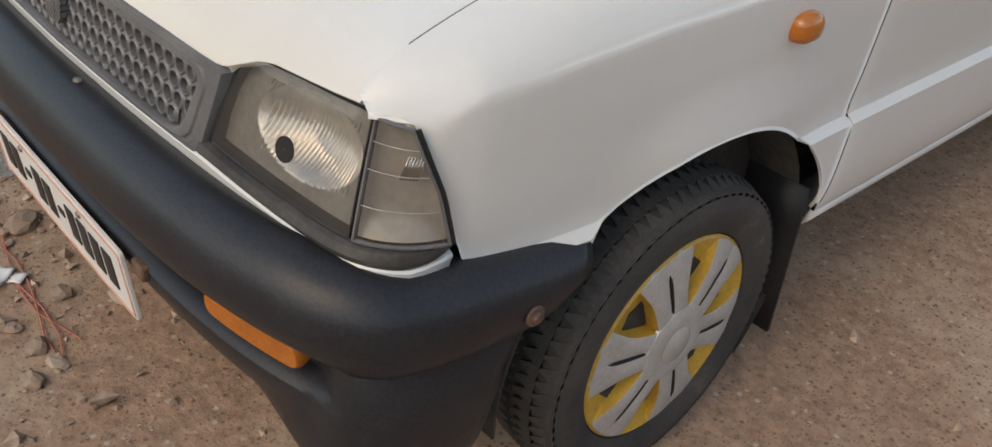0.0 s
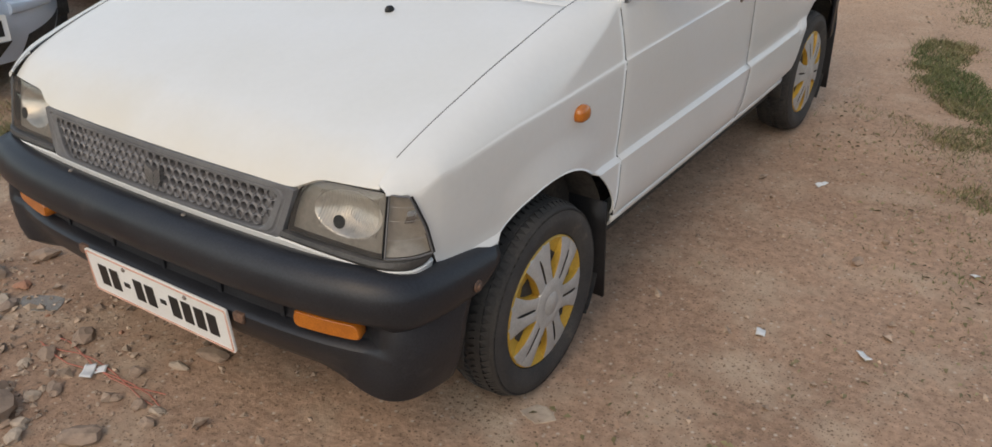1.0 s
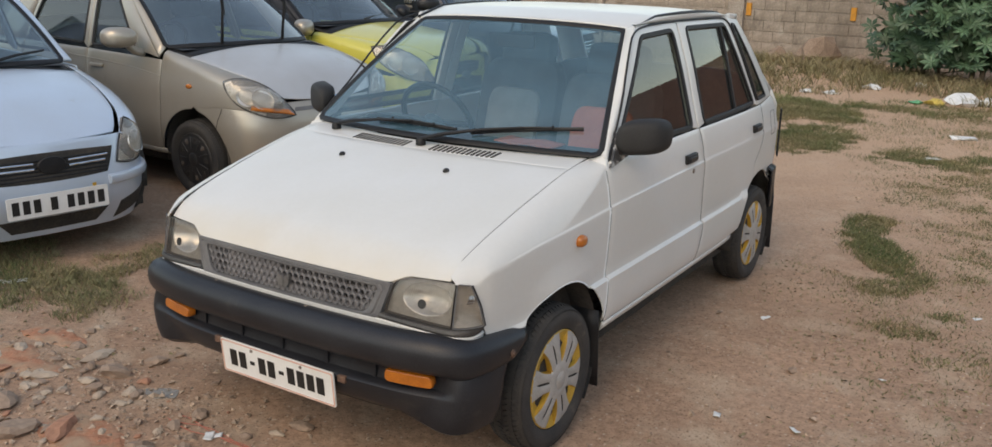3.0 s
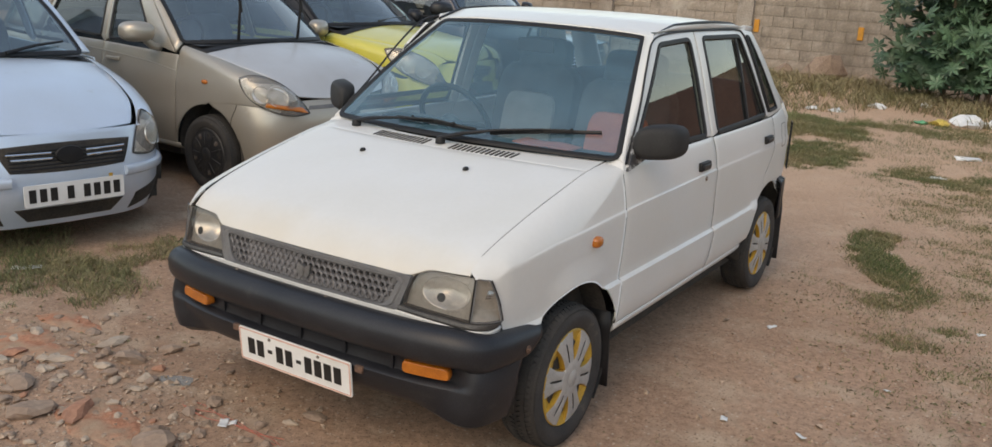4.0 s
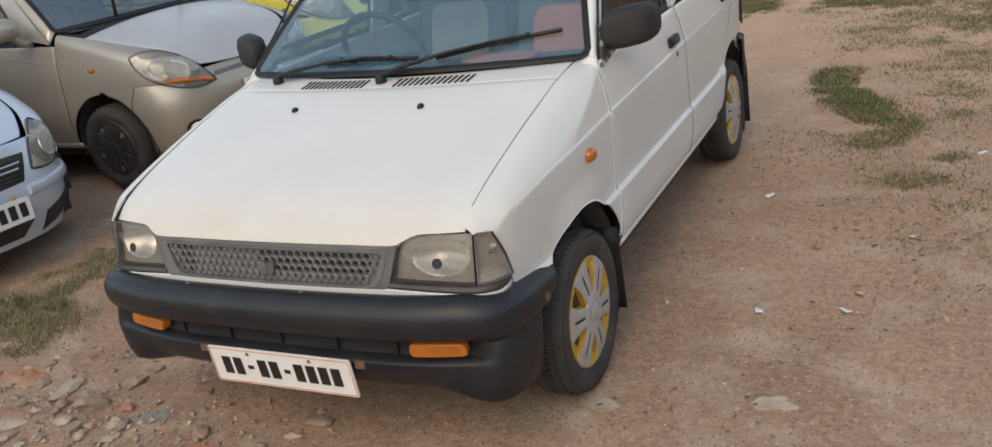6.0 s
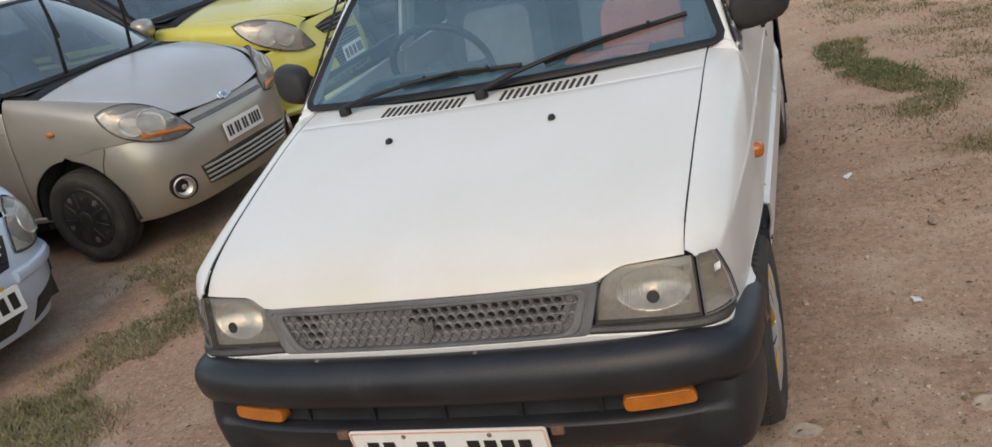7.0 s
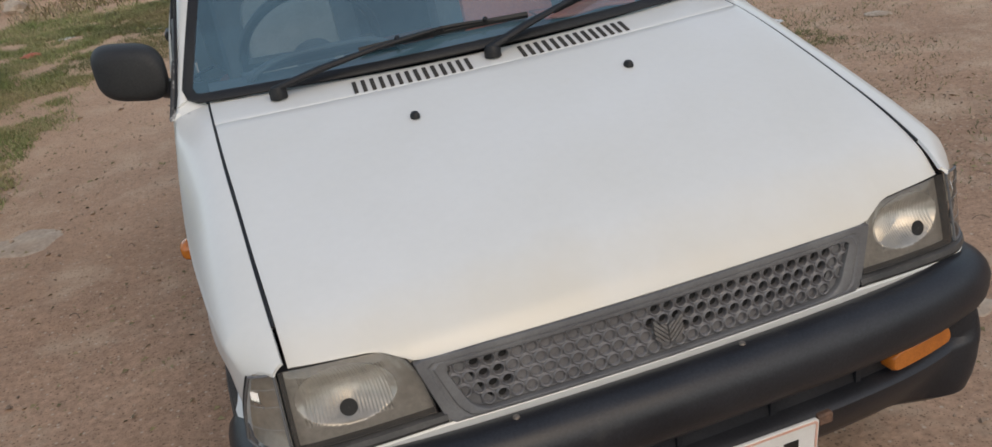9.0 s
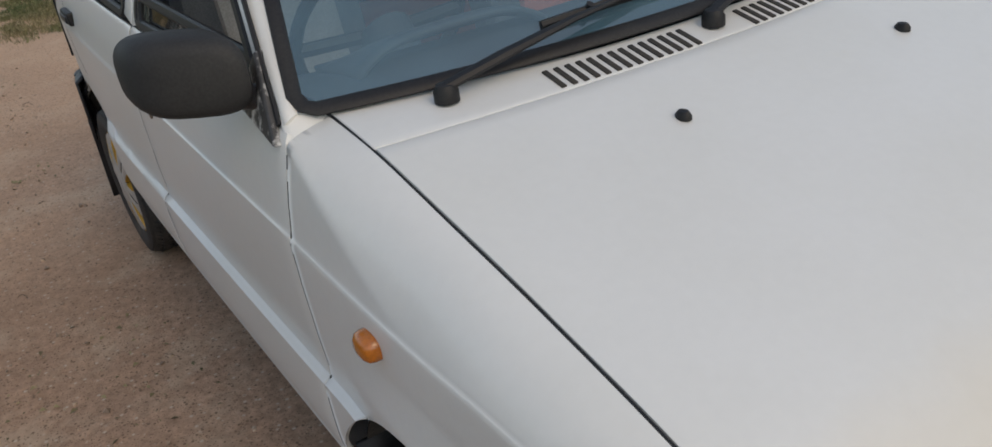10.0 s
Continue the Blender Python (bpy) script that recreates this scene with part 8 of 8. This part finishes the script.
ROCKS = [
    (-1.185, 0.215, (0.115, 0.055, 0.022), STONE_A), (-0.98, 0.15, (0.085, 0.06, 0.045), STONE_B), (-1.09, 0.12, (0.04, 0.03, 0.025), STONE_B), (-0.352, -0.22, (0.10, 0.09, 0.05), STONE_B), (-0.742, -0.24, (0.12, 0.06, 0.035), STONE_C),
    (-1.182, -0.03, (0.09, 0.04, 0.018), STONE_A), (-1.35, 0.23, (0.05, 0.035, 0.02), STONE_B), (-1.366, -0.10, (0.07, 0.045, 0.03), STONE_C), (-1.08, -0.25, (0.11, 0.07, 0.04), STONE_B), (-0.86, -0.34, (0.12, 0.09, 0.04), STONE_B),
    (-0.59, -0.39, (0.035, 0.03, 0.02), STONE_A), (-0.186, 0.086, (0.032, 0.025, 0.02), STONE_B), (-0.122, 0.168, (0.05, 0.022, 0.014), STONE_A), (-0.017, 0.016, (0.022, 0.03, 0.012), STONE_A), (0.006, -0.028, (0.028, 0.024, 0.02), STONE_B),
    (-0.072, 0.006, (0.03, 0.025, 0.02), STONE_B), (-0.144, -0.01, (0.022, 0.018, 0.014), STONE_B), (-0.219, -0.237, (0.045, 0.03, 0.02), STONE_A), (-0.084, -0.145, (0.07, 0.05, 0.03), STONE_B), (-0.47, -0.05, (0.03, 0.025, 0.015), STONE_A),
    (-0.43, -0.17, (0.06, 0.05, 0.035), STONE_B), (-0.25, -0.20, (0.035, 0.03, 0.02), STONE_A), (1.216, 1.79, (0.035, 0.025, 0.02), STONE_B), (-1.535, 0.10, (0.045, 0.03, 0.01), STONE_A), (-0.60, 0.32, (0.03, 0.02, 0.012), STONE_B),
    (-2.31, 2.645, (0.07, 0.035, 0.015), STONE_A), (-1.0, -0.50, (0.09, 0.07, 0.04), STONE_C), (-0.30, -0.42, (0.08, 0.06, 0.04), STONE_C), (3.22, 3.5, (0.12, 0.07, 0.02), STONE_A), (2.45, 4.3, (0.09, 0.06, 0.02), STONE_B),
]
rr_ = random.Random(21)
for _ in range(110):
    q = 0.009 + 0.026 * rr_.random() ** 2.5
    ROCKS.append((rr_.gauss(-0.85, 0.40), rr_.gauss(-0.16, 0.26), (q * 1.2, q * 0.85, q * 0.6), (STONE_A, STONE_B, STONE_B, STONE_C)[rr_.randrange(4)]))
for _ in range(75):
    q = 0.020 + 0.030 * rr_.random() ** 1.8
    ROCKS.append((rr_.gauss(-1.02, 0.42), rr_.gauss(-0.10, 0.27), (q * 1.35, q * 0.85, q * 0.5), (STONE_A, STONE_A, STONE_B, STONE_B)[rr_.randrange(4)]))
for k, (x, y, sz, m) in enumerate(ROCKS):
    lab = {STONE_A: "pale broken stone lying on the dirt", STONE_B: "dusty brown broken stone lying on the dirt", STONE_C: "red brick fragment half sunk in the dirt"}[m]
    lay_stone("brick_fragment" if m is STONE_C else "stone", x, y, [q * 0.76 for q in sz], m, k + 1, lab, "rubble on the ground")
for x, y, sz in ((-2.1, 15.6, (0.55, 0.30, 0.34)), (-2.9, 15.8, (0.30, 0.2, 0.18)), (-1.3, 15.3, (0.25, 0.2, 0.15)), (-3.1, 11.6, (0.30, 0.18, 0.12)), (-2.7, 11.9, (0.22, 0.16, 0.12))):
    lay_stone("boulder", x, y, sz, STONE_A if y < 13 else STONE_B, int(abs(x) * 10), "large broken concrete lump by the wall", "lumps by the wall")


BRICK_DUST = mat("crushed red brick and earth", (0.46, 0.205, 0.125), (0.43, 0.255, 0.17), rough=0.95, scale=7, fine=60, var=0.35, bump=0.016, rug=0.72, spec=0.15, dirt=(0.40, 0.285, 0.20), dirt_scale=7, dirt_lo=0.44)


def dust_patch(cx, cy, rx, ry, h, seed, m=BRICK_DUST, name="brick_dust", label="low spread of crushed red brick on the dirt"):
    """A low irregular spread of crushed brick, thin at its edge."""
    V_, F_ = [], []
    n, k = 40, 9
    for i in range(k):
        for j in range(n):
            a = 2 * math.pi * j / n
            rad = (i / (k - 1)) * (0.8 + 0.45 * noise.noise(Vector((math.cos(a) * 1.3, math.sin(a) * 1.3, seed))) + 0.14 * noise.noise(Vector((math.cos(a) * 5, math.sin(a) * 5, seed))))
            x, y = cx + rx * rad * math.cos(a), cy + ry * rad * math.sin(a)
            t = i / (k - 1)
            V_.append((x, y, ground_z(x, y) + (h * (1 - t * t) + 0.003) * (1 + 0.8 * noise.noise(Vector((x * 22, y * 22, seed)))) - 0.008 * (t > 0.99)))
    F_ = [(i * n + j, i * n + (j + 1) % n, (i + 1) * n + (j + 1) % n, (i + 1) * n + j) for i in range(k - 1) for j in range(n)]
    tagged(part(name, (V_, F_), m, sharp=180), label, "rubble")


dust_patch(-1.46, -0.03, 0.36, 0.17, 0.009, 2.0)
dust_patch(-0.66, -0.22, 0.30, 0.14, 0.006, 5.0)
dust_patch(-1.52, 0.25, 0.27, 0.10, 0.008, 8.0)


def slab(name, x, y, w, d, h, m, turn, label, cat):
    o = [(w / 2 * (1 + rnd.uniform(-0.25, 0.1)) * math.cos(a), d / 2 * (1 + rnd.uniform(-0.25, 0.1)) * math.sin(a)) for a in np.linspace(0, 2 * math.pi, 9, endpoint=False)]
    tagged(part(name, moved(prism(o, -h * 0.4, h), Matrix.Translation((x, y, ground_z(x, y))) @ Matrix.Rotation(turn, 4, "Z")), m, bevel=0.001), label, cat)


dust_patch(-1.60, 3.19, 0.27, 0.17, 0.002, 3.0, STONE_A, "mortar_patch", "thin pale mortar patch flush with the dirt")
dust_patch(1.23, 0.66, 0.08, 0.05, 0.002, 4.0, STONE_A, "mortar_patch", "thin pale mortar patch flush with the dirt")
slab("flat_stone", 0.765, 0.54, 0.09, 0.07, 0.003, STONE_A, 0.1, "thin pale mortar patch flush with the dirt", "stone")
slab("flat_stone", -1.79, 2.38, 0.16, 0.11, 0.012, STONE_A, 0.9, "thin broken stone tile", "stone")
slab("glass_shard", -0.705, 0.156, 0.16, 0.10, 0.003, glass("dusty glass shard", (0.75, 0.80, 0.80), gloss_rough=0.25, haze=0.5, haze_col=(0.36, 0.33, 0.29)), 0.4, "dusty broken glass shard on the dirt", "glass")


def scrap(x, y, w, d, m, label, cat="litter", lift=0.012, name="paper_scrap"):
    s_ = rnd.uniform(0, 50)
    t_ = rnd.uniform(0, 3)
    P = [[(x + (u * math.cos(t_) - v * math.sin(t_)) , y + (u * math.sin(t_) + v * math.cos(t_)), ground_z(x, y) + 0.003 + lift * max(0.0, 0.5 + noise.noise(Vector((u * 30 + s_, v * 30, s_))))) for v in np.linspace(-d / 2, d / 2, 7)] for u in np.linspace(-w / 2, w / 2, 9)]
    tagged(part(name, grid_geo(P, (0, 0, 1)), m, solid=0.002, sharp=180), label, cat)


for x, y, w, d in ((1.10, 1.193, 0.035, 0.026), (-0.29, 0.018, 0.055, 0.03), (-0.283, 0.038, 0.05, 0.03), (-0.592, -0.40, 0.03, 0.02), (1.0, 7.23, 0.14, 0.10), (-1.9, 9.05, 0.16, 0.07), (-1.03, 8.53, 0.24, 0.06), (2.73, 3.87, 0.16, 0.07), (1.37, 1.254, 0.05, 0.02), (0.95, 2.3, 0.05, 0.02), (-2.35, 0.55, 0.14, 0.05), (1.55, 1.9, 0.03, 0.02), (1.8, 2.9, 0.04, 0.02)):
    scrap(x, y, w, d, LITTER_W, "small white paper scrap on the dirt")
for x, y, sz, m in ((0.80, 11.3, (0.26, 0.17, 0.13), LITTER_W), (1.05, 11.4, (0.22, 0.15, 0.11), LITTER_W), (0.50, 11.1, (0.15, 0.12, 0.09), LITTER_Y), (0.28, 11.0, (0.10, 0.06, 0.05), LITTER_G), (1.13, 8.43, (0.15, 0.08, 0.04), LITTER_W), (-1.16, 11.2, (0.12, 0.07, 0.05), LITTER_W), (-0.85, 11.3, (0.12, 0.08, 0.05), LITTER_W), (-0.44, 12.0, (0.15, 0.09, 0.08), LITTER_W), (0.07, 12.7, (0.13, 0.08, 0.06), LITTER_W)):
    sz = (sz[0] * 0.85, sz[1] * 0.85, sz[2] * 0.65)
    g_ = moved(stone_geo(int(abs(x * 13) + y), sz, rough=1.3), Matrix.Translation((x, y, ground_z(x, y) + sz[2] * 0.55)))
    nm = {LITTER_W: "white", LITTER_Y: "yellow", LITTER_G: "green"}[m]
    tagged(part("plastic_bag", g_, m, sharp=60), f"crumpled {nm} plastic bag thrown on the ground", "litter", "bags on the ground")
g_ = moved(stone_geo(5, (0.10, 0.07, 0.03)), Matrix.Translation((-2.14, 8.33, 0.01)))
tagged(part("cloth_scrap", g_, CLOTH_R, sharp=60), "faded red cloth scrap on the grass", "litter")
for k in range(3):
    p = [(-0.52 + 0.07 * i + 0.02 * math.sin(i * 1.3 + k), 0.03 + 0.012 * k - 0.02 * math.sin(i * 0.9 + k * 2), 0.006 + ground_z(-0.4, 0.03)) for i in range(8)]
    if k == 0:
        strings = [tube(p, 0.0016, 5)]
    else:
        strings.append(tube(p, 0.0016, 5))
tagged(part("red_string", join(*strings), CLOTH_R), "tangle of faded red string on the dirt", "litter")
for k in range(10):
    x, y = rnd.uniform(-2.2, 2.6), rnd.uniform(-0.3, 7.5)
    if abs(x) < 0.95 and y < 3.5:
        continue
    a, ln = rnd.uniform(0, 3.1), rnd.uniform(0.03, 0.09)
    p = [(x + ln * (t - 0.5) * math.cos(a + 0.5 * t), y + ln * (t - 0.5) * math.sin(a + 0.5 * t), ground_z(x, y) + 0.005 + 0.01 * math.sin(math.pi * t)) for t in np.linspace(0, 1, 6)]
    tagged(part("twig", tube(p, rnd.uniform(0.001, 0.002), 5), WOOD), "thin dry twig on the dirt", "twig", "twigs")

V, F = [], []
r = np.random.RandomState(8)
OCT = np.array([(1, 0, 0), (-1, 0, 0), (0, 1, 0), (0, -1, 0), (0, 0, 1), (0, 0, -0.5)], float)
OF = [(0, 2, 4), (2, 1, 4), (1, 3, 4), (3, 0, 4), (2, 0, 5), (1, 2, 5), (3, 1, 5), (0, 3, 5)]
for zone in range(3):
    for _ in range((2300, 3600, 2600)[zone]):
        if zone == 0:
            x, y, s = r.normal(-0.75, 0.55), r.normal(-0.15, 0.35), r.gamma(1.7, 0.0038)
        elif zone == 1:
            x, y, s = r.uniform(0.7, 3.0), r.uniform(-0.6, 6.0), r.gamma(1.6, 0.0028)
        else:
            x, y, s = r.uniform(-2.4, -0.7), r.uniform(-0.6, 6.0), r.gamma(1.6, 0.0026)
        s = min(s, 0.03)
        if s < 0.0018 or (abs(x) < 0.66 and 0.35 < y):
            continue
        m3 = np.array(Euler((r.rand() * 0.8, r.rand() * 0.8, r.rand() * 6)).to_matrix())
        q = (OCT * (1 + 0.5 * (r.rand(6, 1) - 0.5)) * np.array([s, s * 0.75, s * 0.6])) @ m3.T + (x, y, ground_z(x, y) + s * 0.25)
        i = len(V)
        V += [tuple(p) for p in q]
        F += [tuple(i + k for k in t) for t in OF]
tagged(part("pebbles", (V, F), PEBBLE, sharp=20), "small stones and crumbs of dirt scattered about", "pebbles", kind="stuff")
V, F = [], []
for _ in range(4400):
    x, y = (r.uniform(0.75, 2.8), r.uniform(0.4, 6.5)) if r.rand() < 0.65 else (r.uniform(-2.3, -0.75), r.uniform(-0.3, 6.5))
    s, a = 0.004 + 0.010 * r.rand(), r.rand() * 6.28
    if noise.noise(Vector((x * 1.6, y * 1.6, 9.0))) < -0.05:
        continue
    z = ground_z(x, y) + 0.004
    i = len(V)
    V += [(x + s * math.cos(a), y + s * math.sin(a), z), (x - s * 0.5 * math.sin(a), y + s * 0.5 * math.cos(a), z + 0.6 * s), (x - s * math.cos(a), y - s * math.sin(a), z), (x + s * 0.4 * math.sin(a), y - s * 0.4 * math.cos(a), z + 0.2 * s)]
    F += [(i, i + 1, i + 2, i + 3)]
tagged(part("leaf_litter", (V, F), WEED), "dark dry leaf crumbs scattered on the dirt", "leaf litter", kind="stuff")

# ---- blocks of the wall, laid in courses ----
bw, bh = 0.40, 0.205
bk = bpy.data.meshes.new("block")
g_ = solid_bm_geo(box(-bw / 2 + 0.006, bw / 2 - 0.006, -0.012, 0.03, -bh / 2 + 0.006, bh / 2 - 0.006))
bk.from_pydata(g_[0], [], g_[1])
bk.materials.append(BLOCK)
for row in range(10):
    for col in range(27):
        x = -11.2 + bw * (col + 0.5 * (row % 2))
        if rnd.random() < 0.05:
            continue
        ob = new("block", bk)
        ob.parent = wall
        ob.location = Vector((x + rnd.uniform(-0.004, 0.004), WY - rnd.uniform(0.0, 0.010), 0.05 + bh * (row + 0.5))) - HOME[wall]
        ob.rotation_euler = (rnd.gauss(0, 0.008), rnd.gauss(0, 0.006), rnd.gauss(0, 0.008))
MARKER = mat("orange painted marker", (0.62, 0.27, 0.03), (0.50, 0.22, 0.03), rough=0.6, scale=9, fine=60, var=0.15)
for x in (-3.95, -7.0, -0.4):
    tagged(part("wall_pier", solid_bm_geo(box(x - 0.16, x + 0.16, WY - 0.12, WY - 0.02, -0.2, 2.6)), MORTAR, bevel=0.01), "plastered pier of the block wall", "wall", kind="structure")
for x, z, m in ((-1.74, 0.86, MARKER), (-3.71, 0.87, MARKER)):
    tagged(part("wall_marker", solid_bm_geo(box(x - 0.05, x + 0.05, WY - 0.05, WY - 0.012, z - 0.12, z + 0.12)), m, bevel=0.006), "small orange marker fixed to the block wall", "marker")
